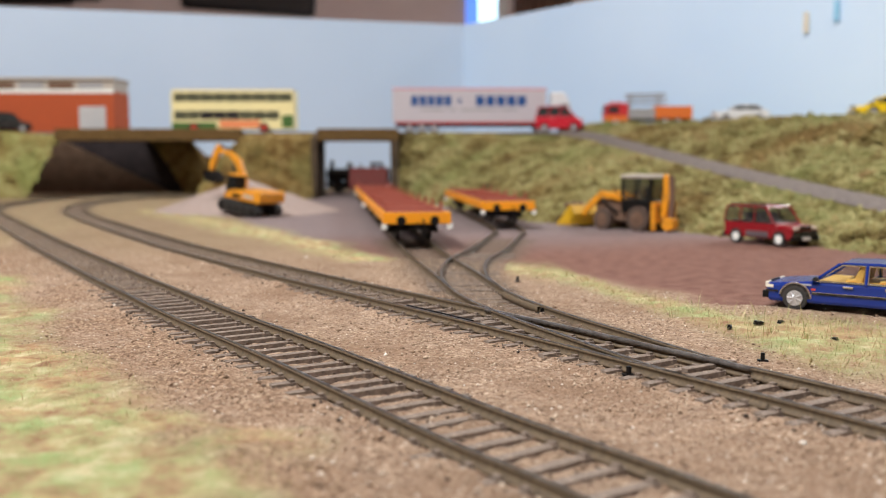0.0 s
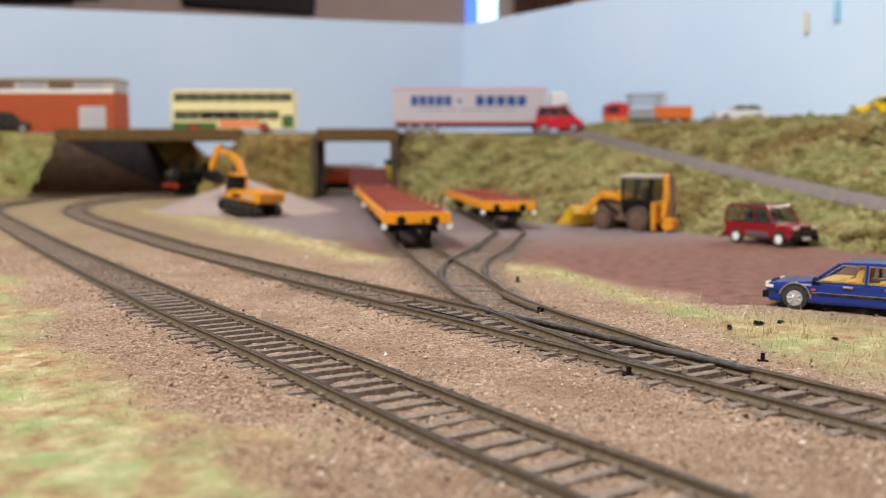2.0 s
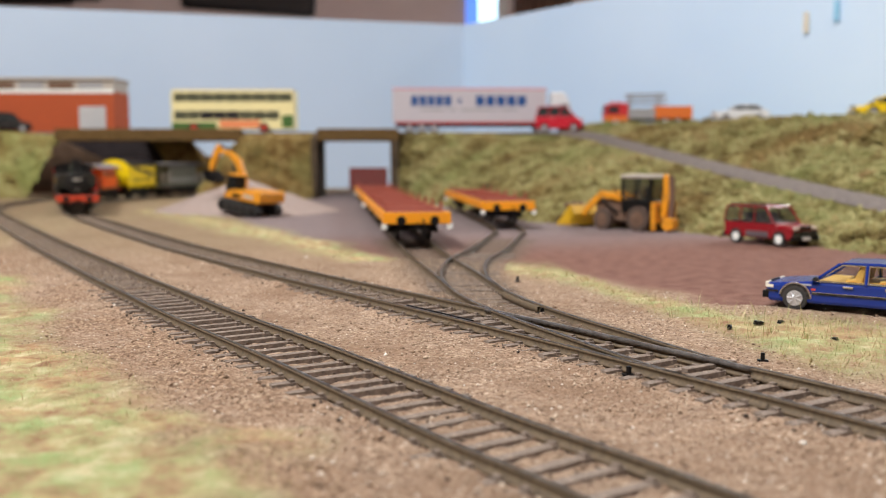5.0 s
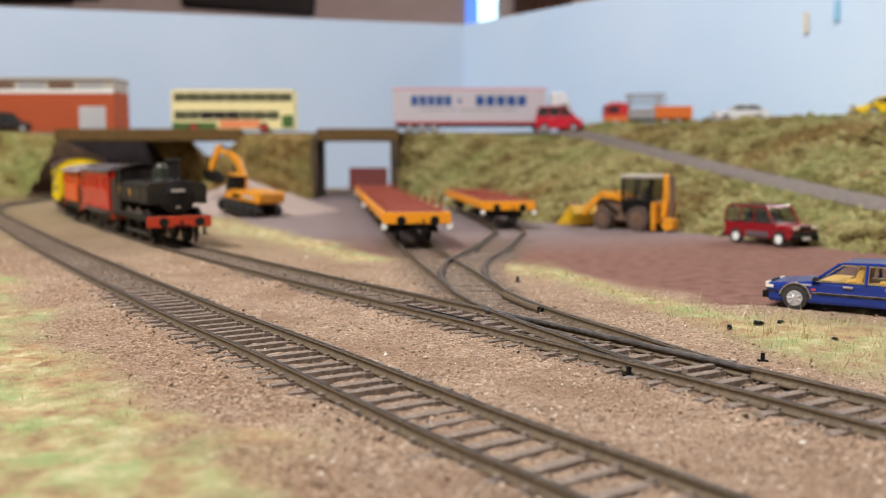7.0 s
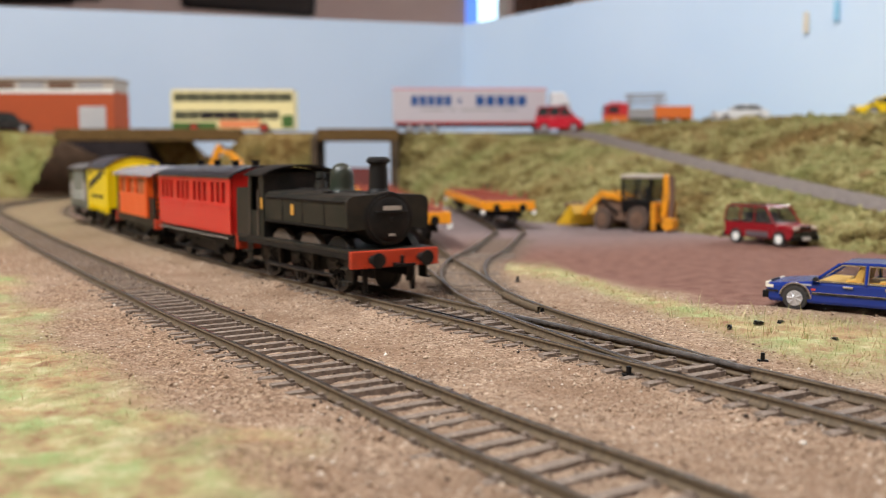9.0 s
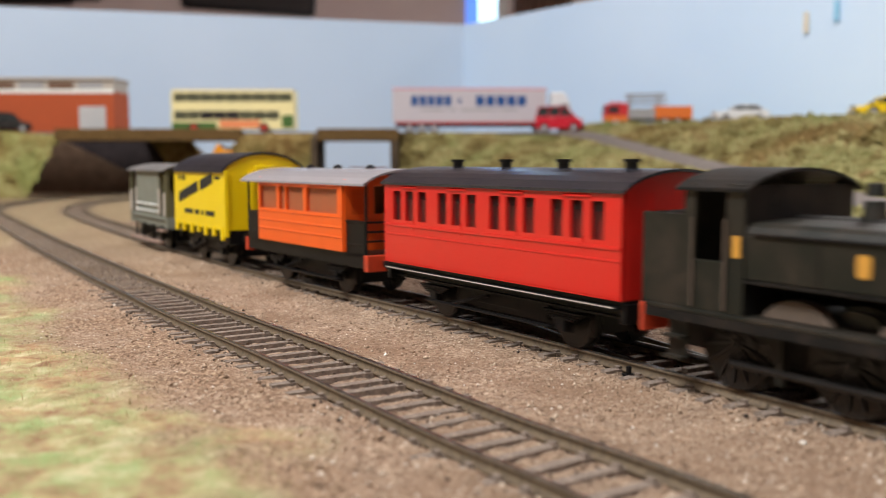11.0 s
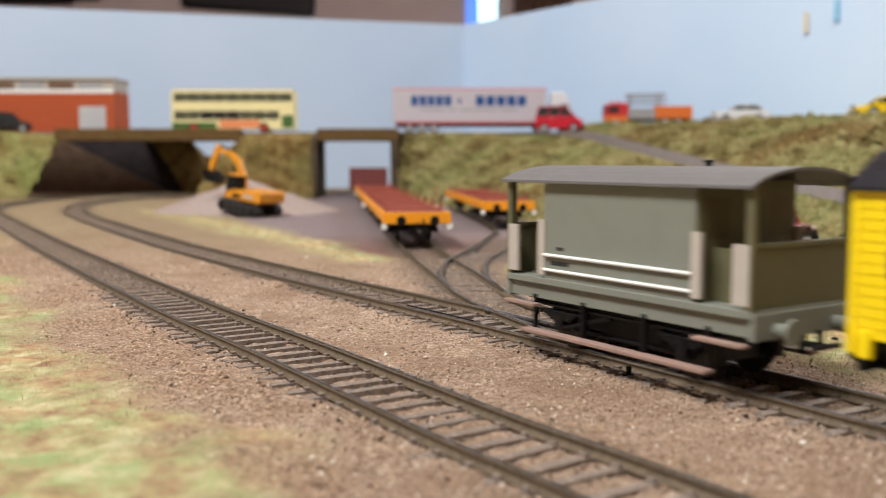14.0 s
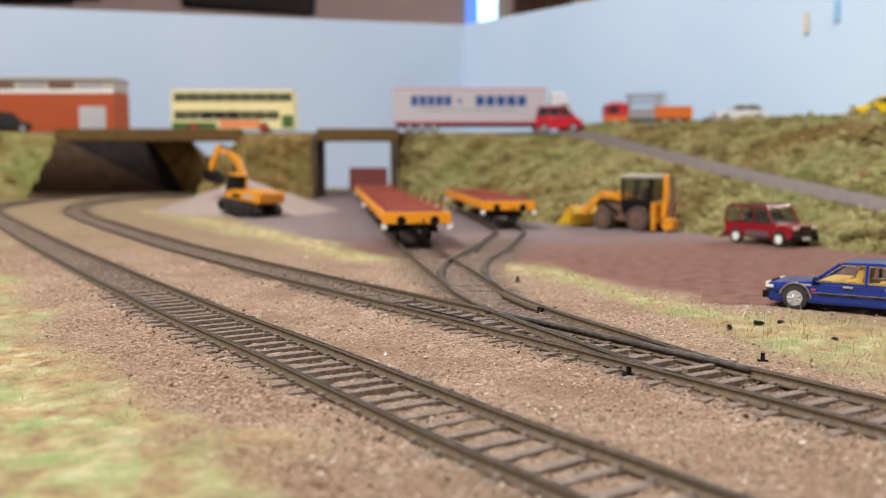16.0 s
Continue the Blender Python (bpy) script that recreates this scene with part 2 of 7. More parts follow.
k = Mat("weathered_timber")
a = k.noise(400, 5, 0.7)
M_TIMBER = k.put(k.ramp(a, [(0.3, srgb(66, 48, 26)), (0.7, srgb(122, 96, 58))]), 0.9, 0, 0.2)
k = Mat("dark_stone")
M_DARK = k.put(k.ramp(k.noise(120, 4, 0.6), [(0.3, srgb(64, 54, 44)), (0.7, srgb(96, 82, 66))]), 0.95, 0, 0.1)
# shaded and lit tones of the same face under the wide bridge
k = Mat("tunnel_shade_grey")
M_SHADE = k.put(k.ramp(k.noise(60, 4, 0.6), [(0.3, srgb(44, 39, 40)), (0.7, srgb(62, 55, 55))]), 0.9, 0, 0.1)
k = Mat("tunnel_lit_brown")
M_LIT_BROWN = k.put(k.ramp(k.noise(90, 5, 0.65), [(0.3, srgb(84, 67, 54)), (0.7, srgb(108, 88, 72))]), 0.95, 0, 0.1)
k = Mat("room_wall_paint")
M_WALL = k.put(k.ramp(k.noise(3, 3, 0.5), [(0.3, srgb(226, 208, 204)), (0.7, srgb(236, 222, 218))]), 0.85)
k = Mat("room_floor_wood")
M_FLOOR = k.put(k.ramp(k.noise(6, 4, 0.6), [(0.3, srgb(110, 80, 54)), (0.7, srgb(150, 112, 78))]), 0.6)
M_BLACK = paint("black_plastic", (0.007, 0.0065, 0.0065, 1), 0.34, 0.25, (0.016, 0.013, 0.011, 1), spec=0.2)

# ---- room ----


def slab(name, x0, x1, y0, y1, z0, z1, mat):
    ob = part(name, box(bmesh.new(), x0, x1, y0, y1, z0, z1), mat)
    return tagged(ob, kind="structure")


slab("floor", -3000, 3000, -2500, 4600, -1080, -1000, M_FLOOR)
slab("ceiling", -3000, 3000, -2500, 4600, 1600, 1660, M_WALL)
slab("wall_west", -3080, -3000, -2500, 4600, -1000, 1600, M_WALL)
slab("wall_east", 3000, 3080, -2500, 4600, -1000, 1600, M_WALL)
slab("wall_south", -3080, 3080, -2580, -2500, -1000, 1600, M_WALL)
slab("wall_north", -3080, 170, 4600, 4680, -1000, 1600, M_WALL)
slab("wall_north_side", 310, 3080, 4600, 4680, -1000, 1600, M_WALL)
slab("wall_north_base", 170, 310, 4600, 4680, -1000, 100, M_WALL)

# ---- sky boards behind the layout ----


def board(name, p, q, z0, z1, thick, mat):
    p, q = Vector((*p, 0)), Vector((*q, 0))
    d = q - p
    m = Matrix.Translation(p) @ Matrix.Rotation(math.atan2(d.y, d.x), 4, "Z")
    return tagged(part(name, box(bmesh.new(), 0, d.length, 0, thick, z0, z1, m), mat), kind="structure")


CORNER = (37, 1690)
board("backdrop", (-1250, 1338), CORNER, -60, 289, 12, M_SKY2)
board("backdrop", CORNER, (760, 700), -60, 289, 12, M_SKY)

# ---- ground: one sheet ----
gx = np.unique(np.r_[np.linspace(-1150, -260, 120), np.linspace(-260, 220, 520), np.linspace(220, 820, 90)])
gy = np.unique(np.r_[np.linspace(-500, 90, 24), np.linspace(90, 460, 420), np.linspace(460, 1720, 230)])
GX, GY = np.meshgrid(gx, gy)
dm, do, ds, dp = (ln.far(GX, GY) for ln in (MAIN, OUTER, SIDING, SPUR))
wob = (fbm(GX, GY, 30, 3) - 0.5)
wob2 = (fbm(GX + 300, GY + 90, 90, 2) - 0.5)
# ways across the layout: how far beyond the running line, to the yard side
yard_edge = np.interp(GY, [140, 232, 300, 330, 379, 421, 445, 520, 640, 800, 930, 1100], [400, 400, 92, 78, 58, 30, -20, -70, -128, -185, -220, -260])
yard = step01(-7, 7, GX - yard_edge + 26 * wob) * step01(262, 305, GY) * (GY < 1400)
front_grass = step01(-12, 14, np.interp(GY, [100, 126, 132, 154, 194, 245, 361, 460], [-20, -28, -33, -44, -68, -100, -165, -250]) - GX + 46 * wob + 14 * wob2)
front_grass = front_grass * (1 - 0.85 * step01(430, 560, GY + 60 * wob))
strip_c = np.interp(GX, [-240, -190, -127, -80, -40, 0, 50, 67, 87, 120, 160, 240], [860, 760, 620, 540, 455, 440, 384, 298, 236, 228, 215, 200])
strip = np.exp(-((GY - strip_c - 30 * wob2) / np.interp(GX, [-240, -40, 0, 50, 87, 240], [70, 30, 10, 34, 30, 34])) ** 2)
strip = np.where((GX < -20), step01(-1, 1, 1 - np.abs(GX - np.interp(GY, [430, 540, 620, 760, 860, 960], [-33, -82, -128, -200, -262, -320])) / np.interp(GY, [430, 560, 640, 760, 840, 910], [11, 16, 18, 22, 18, 4]) + 1.4 * wob) * (GY > 430) * (GY < 910), strip * 0.95)
grass = np.clip(np.maximum(front_grass, strip * (dm > 24) * (ds > 14) * (dp > 17)), 0, 1)
near_track = np.minimum(dm, do)
dark_way = np.where(do < dm, 0.12 + 0.8 * step01(190, 340, GY), 0.6 + 0.35 * step01(220, 340, GY))
soot = dark_way * (1 - step01(8, 14, near_track + 6 * wob)) + 0.85 * (1 - step01(9, 24, np.minimum(ds, dp) + 6 * wob)) * (GY < 560) * (GY > 240)
soot = np.clip(np.maximum(soot, 0.9 * step01(640, 760, GY) * (1 - step01(9, 17, near_track))), 0, 0.95)
soil_c = np.interp(GY, [100, 126, 154, 194, 245, 361, 460], [-8, -14, -30, -56, -88, -153, -235])
soil = np.clip(0.9 * np.exp(-((GX - soil_c + 40 * wob) / np.interp(GY, [100, 250, 460], [11, 16, 30])) ** 2) * step01(0.34, 0.6, fbm(GX + 70, GY + 20, 16, 3)), 0, 0.9) * (GY < 520) * (do > 15)
grey = np.clip(step01(430, 640, GY + 60 * wob2 - 0.25 * GX) , 0, 1)
GZ = 0.9 * (fbm(GX, GY, 3.2, 3) - 0.5) + 2.2 * wob2 + 0.8 * wob
GZ = GZ * (1 - 0.65 * yard) + 0.3
GZ += 1.6 * grass * fbm(GX, GY, 5, 3)
GZ += soil * 2.4 * (fbm(GX, GY, 3.4, 2) - 0.35)
flat = 1 - step01(13, 20, np.minimum(near_track, np.where(GY < 440, np.minimum(ds, dp), 99)))
bare = np.where(do < dm, np.where((GY > 172) & (GY < 330), -0.22, 0.22), np.where((GY > 205) & (GY < 400), -0.16, 0.22))
cover = step01(10.0, 12.5, near_track) * np.where((np.minimum(ds, dp) < 17) & (GY < 470), 0, 1) * step01(0.36, 0.5, fbm(GX + 40, GY, 34, 3) + bare)
filled = step01(270, 400, GY) * step01(0.3, 0.55, fbm(GX, GY + 60, 40, 2) + 0.35 * step01(330, 430, GY))
GZ = GZ * (1 - flat) + flat * (0.82 - 0.45 * step01(165, 190, GY) * (1 - step01(270, 320, GY)) * (1 - step01(7.5, 9.5, near_track)) + 0.55 * filled + 1.3 * (fbm(GX, GY, 2.2, 3) - 0.5) + 1.15 * cover)
GZ += 1.5 * np.exp(-((near_track - 21) / 7) ** 2) * 0.4
nx, ny = len(gx), len(gy)
idx = np.arange(nx * ny).reshape(ny, nx)
quads = np.stack([idx[:-1, :-1], idx[:-1, 1:], idx[1:, 1:], idx[1:, :-1]], -1).reshape(-1, 4)
ground = mesh_of("ground", np.stack([GX, GY, GZ], -1).reshape(-1, 3), quads, M_GROUND,
                 {"yard": yard, "grass": grass, "soot": soot, "grey": grey, "soil": soil, "olive": step01(330, 560, GY + 80 * wob2)}, smooth=True)
tagged(ground, "sandy ballast and scenic ground of the layout", kind="structure")
slab("baseboard", -1150, 820, -500, 1720, -60, -6, M_FLOOR)


def ground_z(x, y):
    i, j = int(np.searchsorted(gx, x)), int(np.searchsorted(gy, y))
    return float(GZ[min(j, ny - 1), min(i, nx - 1)])


def trestle(m):
    """The stand that carries the baseboard."""
    th = thing("trestle", m, "plain wooden trestle carrying the layout baseboard", "trestle", "stands under the layout")
    part("crossbeam", box(bmesh.new(), -900, 900, -30, 30, 860, 940), M_FLOOR, th, bevel=3)
    for x in (-820, 820):
        for e in (-1, 1):
            bm = bmesh.new()
            rod(bm, (x, e * 20, 870), (x, e * 190, 0), 24, 8)
            part("leg", bm, M_FLOOR, th)
        part("brace", box(bmesh.new(), x - 20, x + 20, -120, 120, 380, 420), M_FLOOR, th, bevel=2)
    return th


stand = trestle(mm(-160, -250, -1000))
copy_thing(stand, mm(-160, 1450, -1000))

# ---- embankments: lofted sheets of scatter with a rough face ----


def bank(name, foot, top, z_top, label, rows=26, back=None, amp=5.0, mat=None):
    """A slope between two plan lines with its top surface going back to a third line."""
    n = 360
    def even(pts, dims=2):
        P = np.array(pts, float)
        s = np.r_[0, np.cumsum(np.linalg.norm(np.diff(P[:, :2], axis=0), axis=1))]
        t = np.linspace(0, s[-1], n)
        return np.stack([np.interp(t, s, P[:, i]) for i in range(P.shape[1])], -1)
    f, t = even(foot), even(top)
    zt = t[:, 2]
    zf = f[:, 2] if f.shape[1] > 2 else np.full(n, -3.0)
    V = []
    for r in range(rows + 1):
        k = r / rows
        z = zf + (zt - zf) * (k ** 0.85)
        p = f[:, :2] * (1 - k) + t[:, :2] * k
        w = math.sin(math.pi * min(k, 0.995)) ** 0.6
        rough = (fbm(p[:, 0] + 3 * z, p[:, 1] + 2 * z, 34, 4) - 0.5) * 3.0 * amp * w
        rough2 = (fbm(p[:, 0] * 1.3 + 211 + z * 2, p[:, 1] - z, 9, 3) - 0.5) * 1.5 * amp * w
        d = t[:, :2] - f[:, :2]
        ln = np.maximum(np.linalg.norm(d, axis=1), 1)[:, None]
        p = p - d / ln * (rough + rough2)[:, None]
        V.append(np.c_[p, z + rough * 0.5])
    if back is not None:
        b = even(back)
        for r in range(1, 7):
            k = r / 6
            p = t[:, :2] * (1 - k) + b[:, :2] * k
            zz = zt * (1 - k) + b[:, 2] * k
            V.append(np.c_[p, zz + (fbm(p[:, 0], p[:, 1], 12, 3) - 0.5) * 1.5])
        V.append(np.c_[b[:, :2], np.full(n, -5.0)])
    V = np.array(V)
    m = len(V)
    ii = np.arange(m * n).reshape(m, n)
    q = np.stack([ii[:-1, :-1], ii[:-1, 1:], ii[1:, 1:], ii[1:, :-1]], -1).reshape(-1, 4)
    ob = mesh_of(name, V.reshape(-1, 3), q, mat or M_BANK, smooth=True)
    tagged(ob, label, kind="structure")
    return V[: rows + 1]


def clumps(name, V, count, r0, r1, label, seed, mat=None):
    """Loose tufts of scatter standing off a slope: small faceted lumps."""
    g = np.random.default_rng(seed)
    m, n = V.shape[:2]
    ico = np.array([(0, 0, 1), (0.9, 0, 0.2), (0.28, 0.85, 0.3), (-0.72, 0.53, 0.1), (-0.72, -0.53, 0.3), (0.28, -0.85, 0.1), (0, 0, -0.8)])
    tri = np.array([(0, 1, 2), (0, 2, 3), (0, 3, 4), (0, 4, 5), (0, 5, 1), (6, 2, 1), (6, 3, 2), (6, 4, 3), (6, 5, 4), (6, 1, 5)])
    i, j = g.uniform(0.3, m - 3.5, count), g.uniform(0, n - 1.01, count)
    i0, j0 = i.astype(int), j.astype(int)
    a, b = (i - i0)[:, None], (j - j0)[:, None]
    P = (V[i0, j0] * (1 - a) + V[i0 + 1, j0] * a) * (1 - b) + (V[i0, j0 + 1] * (1 - a) + V[i0 + 1, j0 + 1] * a) * b
    r = g.uniform(r0, r1, count) * g.uniform(0.6, 1.3, count)
    ang = g.uniform(0, 6.28, count)
    ca, sa = np.cos(ang)[:, None], np.sin(ang)[:, None]
    S = ico[None] * (1 + g.uniform(-0.45, 0.45, (count, 7, 3)))
    X = S[..., 0] * ca - S[..., 1] * sa
    Y = S[..., 0] * sa + S[..., 1] * ca
    W = np.stack([X, Y, S[..., 2]], -1) * r[:, None, None] + P[:, None, :]
    F = (tri[None] + (np.arange(count) * 7)[:, None, None]).reshape(-1, 3)
    ob = mesh_of(name, W.reshape(-1, 3), F, mat or M_CLUMP, smooth=True)
    return tagged(ob, label, "scatter", kind="stuff")


ROAD_Z = 84
B0 = 1262  # back of the road embankment
# far left, beyond the wide bridge
V1 = bank("embankment_west", [(-1100, 1075), (-760, 1135), (-600, 1160), (-524, 1174)], [(-1100, 1130, 88), (-760, 1168, 88), (-600, 1180, 88), (-484, 1188, 80)], 86,
          "grassy scatter embankment beside the wide bridge", back=[(-1100, 1204, 88), (-820, 1204, 88), (-700, 1204, 88), (-640, 1204, 88)], mat=M_BANK_F)
V2 = bank("embankment_middle", [(-236, 1250), (-288, 1192), (-310, 1150), (-264, 1136), (-215, 1150), (-164, 1174)], [(-228, 1250, 70), (-262, 1196, 58), (-272, 1180, 60), (-248, 1176, 81), (-210, 1184, 82), (-164, 1188, 82)], 82,
          "brown and green scatter bank between the two bridges", back=[(-222, 1256, 70), (-236, 1220, 66), (-236, 1210, 70), (-228, 1214, 82), (-205, 1230, 82), (-164, 1230, 82)], amp=3, mat=M_BANK_B)
# yard side: foot of the slope from the narrow bridge round to the right
V3 = bank("embankment_east", [(-58, 1180), (-46, 1150), (-12, 1010), (40, 830), (66, 720), (100, 668), (153, 612), (201, 508), (222, 446), (260, 330), (330, 180)],
          [(-58, 1192, 83), (-20, 1190, 83), (70, 1172, 82), (140, 1130, 79), (166, 1080, 73), (186, 980, 61), (206, 880, 49), (228, 770, 36.5), (252, 650, 24), (290, 500, 8), (360, 250, -4)], 86,
          "steep scatter-covered embankment above the goods yard", rows=60, amp=6)
# the lane that drops from the road to the right
LANE_L = [(70, 1172, 83), (140, 1130, 80), (166, 1080, 74), (186, 980, 62), (206, 880, 50), (228, 770, 37.5), (252, 650, 25), (290, 500, 9), (360, 250, -3)]
LANE_R = [(140, 1215, 84), (178, 1160, 84), (193, 1086, 77.5), (209, 986, 65.5), (229, 886, 53.5), (251, 776, 41), (276, 656, 28.5), (315, 506, 12.5), (392, 256, 0)]
lv, lf = [], []
N = 120
for side in (LANE_L, LANE_R):
    P = np.array(side, float)
    s = np.linspace(0, 1, len(P))
    t = np.linspace(0, 1, N)
    lv.append(np.stack([np.interp(t, s, P[:, i]) for i in range(3)], -1))
L0, L1 = lv
rows = [L0 * (1 - a) + L1 * a + np.array([0, 0, 0.9 * math.sin(math.pi * a)]) for a in np.linspace(-0.08, 1.06, 9)]
ii = np.arange(9 * N).reshape(9, N)
q = np.stack([ii[:-1, :-1], ii[:-1, 1:], ii[1:, 1:], ii[1:, :-1]], -1).reshape(-1, 4)
tagged(mesh_of("road", np.array(rows).reshape(-1, 3), q, M_LANE, smooth=True), "grey surfaced lane sloping down the embankment", kind="structure")
# the upper bank beyond the lane, up to the plateau
V4 = bank("embankment_upper", [(150, 1225, 83), (179, 1162, 83), (194, 1088, 76.5), (210, 986, 64.5), (230, 886, 52.5), (252, 776, 40), (277, 656, 27.5), (316, 506, 11.5), (393, 256, -1)],
          [(176, 1262, 91), (215, 1190, 93), (250, 1110, 92), (290, 1010, 91), (330, 920, 90), (372, 830, 89), (420, 720, 89), (480, 570, 88), (560, 300, 88)], 92,
          "olive scatter bank above the sloping lane", rows=52, amp=7,
          back=[(300, 1300, 91), (400, 1170, 92), (450, 1100, 92), (500, 1030, 91), (550, 960, 91), (590, 900, 90), (640, 840, 90), (700, 760, 90), (800, 620, 90)])
for args in (("bank_scatter", V1, 3000, 0.7, 2.2, "loose pale green scatter on the bank by the wide bridge", 3, M_CLUMP_F), ("bank_scatter", V2, 2500, 0.6, 1.9, "loose brown scatter on the bank between the bridges", 4, M_CLUMP_B),
             ("bank_scatter", V3, 16000, 0.5, 1.8, "loose green and straw scatter on the yard embankment", 5), ("bank_scatter", V4, 13000, 0.6, 2.2, "loose olive scatter on the upper bank", 6)):
    clumps(*args)
clumps("bank_tufts", V3, 2600, 2.0, 4.2, "soft lumps of green and straw foam on the yard embankment", 15)
clumps("bank_tufts", V4, 2400, 2.2, 5.0, "soft lumps of olive foam on the upper bank", 16)
clumps("bank_tufts", V2, 500, 1.8, 3.4, "soft lumps of brown foam between the bridges", 17, M_CLUMP_B)
clumps("bank_tufts", V1, 600, 1.8, 3.6, "soft lumps of green foam by the wide bridge", 18, M_CLUMP_F)

# road on top of the bank, carried over both bridges
slab("road_deck", -1100, 300, 1192, B0 + 4, 79, ROAD_Z, M_LANE)


def bridge(name, x0, x1, label):
    th = thing(name, mm(0, 0, 0), label, "bridge")
    part("parapet", box(bmesh.new(), x0, x1, 1176, 1191, 73, 88), M_TIMBER, th, "weathered timber side beam", bevel=1)
    part("soffit", box(bmesh.new(), x0 + 2, x1 - 2, 1192, B0, 73.5, 78.5), M_DARK, th)
    return th


# hidden slab, added only to keep light off the bank behind the line
slab("bank_shade_slab", -446, -348, B0 + 4.2, 1404, 79, ROAD_Z, M_LANE)
wide = bridge("bridge", -487, -254, "wide low model bridge with a weathered brown timber beam")
narrow = bridge("bridge", -158, -56, "narrow model underpass with a brown timber beam")
part("abutment", box(bmesh.new(), -166, -158.5, 1177, B0, -4, 78), M_DARK, narrow, bevel=0.6)
part("abutment", box(bmesh.new(), -66, -56, 1177, B0, -4, 78), M_DARK, narrow, bevel=0.6)
# back of the wide bridge: shade painted dark grey, lit part a brown wedge
slab("tunnel_shade_back", -800, -376, 1404.2, 1416, -4, 84, M_SHADE)
# the wedge's slanted edge draws where the shade begins
lit_wedge = part("tunnel_lit_wedge", prism(bmesh.new(), [(-800, -4), (-800, 80), (-566, 80), (-548, 70), (-416, 6), (-404, -4)], 1392, 1400, "y"), M_LIT_BROWN)
tagged(lit_wedge, "brown lit part of the back face, cut along the shade's edge", kind="structure")
V5 = bank("embankment_back", [(-378, 1366), (-330, 1364), (-230, 1362)], [(-436, 1394, 80), (-374, 1394, 78), (-352, 1394, 55), (-230, 1394, 52)], 70,
          "brown scatter bank behind the running line", amp=2.5, mat=M_BANK_B)
clumps("bank_scatter", V5, 900, 0.8, 2.4, "loose brown scatter behind the running line", 9, M_CLUMP_B)

# ---- tracks ----
k = Mat("sleeper_plastic")
M_SLEEPER = k.put(k.ramp(k.noise(700, 5, 0.7), [(0.3, srgb(92, 80, 71)), (0.55, srgb(132, 117, 105)), (0.8, srgb(162, 147, 131))]), 0.85, 0, 0.25)
k = Mat("rail_side_rust")
M_RUST = k.put(k.ramp(k.noise(900, 5, 0.7), [(0.3, srgb(74, 62, 48)), (0.7, srgb(118, 100, 77))]), 0.7, 0.1)
k = Mat("rail_head_steel")
M_STEEL = k.put(k.ramp(k.noise(500, 5, 0.7), [(0.35, srgb(92, 86, 80)), (0.55, srgb(140, 134, 128)), (0.75, srgb(204, 200, 198))]), 0.28, 0.85)
k = Mat("bright_blade_steel")
M_BLADE = k.put(k.ramp(k.noise(420, 5, 0.7), [(0.35, srgb(104, 98, 94)), (0.7, srgb(152, 148, 146))]), 0.26, 0.6)
TOP = 3.5


def sweep(line, s0, s1, off, profile, step=5.0):
    """Vertices and quads of a profile (across, z) carried along a line at an offset (to the left of its way)."""
    n = max(2, int((s1 - s0) / step))
    V = []
    for s in np.linspace(s0, s1, n):
        p, u = line.at(s), line.way(s)
        o = off(s) if callable(off) else off
        for a, z in profile:
            V.append((p[0] - u[1] * (o + a), p[1] + u[0] * (o + a), z))
    m = len(profile)
    Q = [(i * m + j, i * m + (j + 1) % m, (i + 1) * m + (j + 1) % m, (i + 1) * m + j) for i in range(n - 1) for j in range(m)]
    return np.array(V), np.array(Q)


WEB = [(-0.85, 0.9), (-0.85, 1.5), (-0.28, 1.75), (-0.28, 2.7), (-0.5, 2.9), (-0.5, TOP - 0.12), (0.5, TOP - 0.12), (0.5, 2.9), (0.28, 2.7), (0.28, 1.75), (0.85, 1.5), (0.85, 0.9)]
HEAD = [(-0.48, TOP - 0.118), (-0.38, TOP), (0.38, TOP), (0.48, TOP - 0.118)]


def rail(parent, line, s0, s1, off, step=5.0, name="rail"):
    ob = mesh_of(name, *sweep(line, s0, s1, off, WEB, step), M_RUST)
    ob.parent = parent
    hd = mesh_of("rail_head", *sweep(line, s0, s1, off, HEAD, step), M_STEEL)
    hd.parent = ob
    return ob


def sleeper_mesh(length):
    bm = bmesh.new()
    v = [(-1.2, -length / 2), (1.2, -length / 2), (1.2, length / 2), (-1.2, length / 2)]
    lo = [bm.verts.new((a * 1.1, b * 1.01, -0.8)) for a, b in v]
    hi = [bm.verts.new((a * 0.94, b * 0.99, 1.5)) for a, b in v]
    bm.faces.new(hi)
    for i in range(4):
        bm.faces.new((lo[i], lo[(i + 1) % 4], hi[(i + 1) % 4], hi[i]))
    for side in (-8.75, 8.75):
        for o in (-1.5, 1.5):
            box(bm, -0.7, 0.7, side + o - 0.55, side + o + 0.55, 1.45, 2.0)
    bmesh.ops.scale(bm, vec=(U, U, U), verts=bm.verts)
    me = bpy.data.meshes.new("sleeper")
    bm.to_mesh(me)
    bm.free()
    me.materials.append(M_SLEEPER)
    return me


SLEEPER = sleeper_mesh(30)
PITCH = 7.0


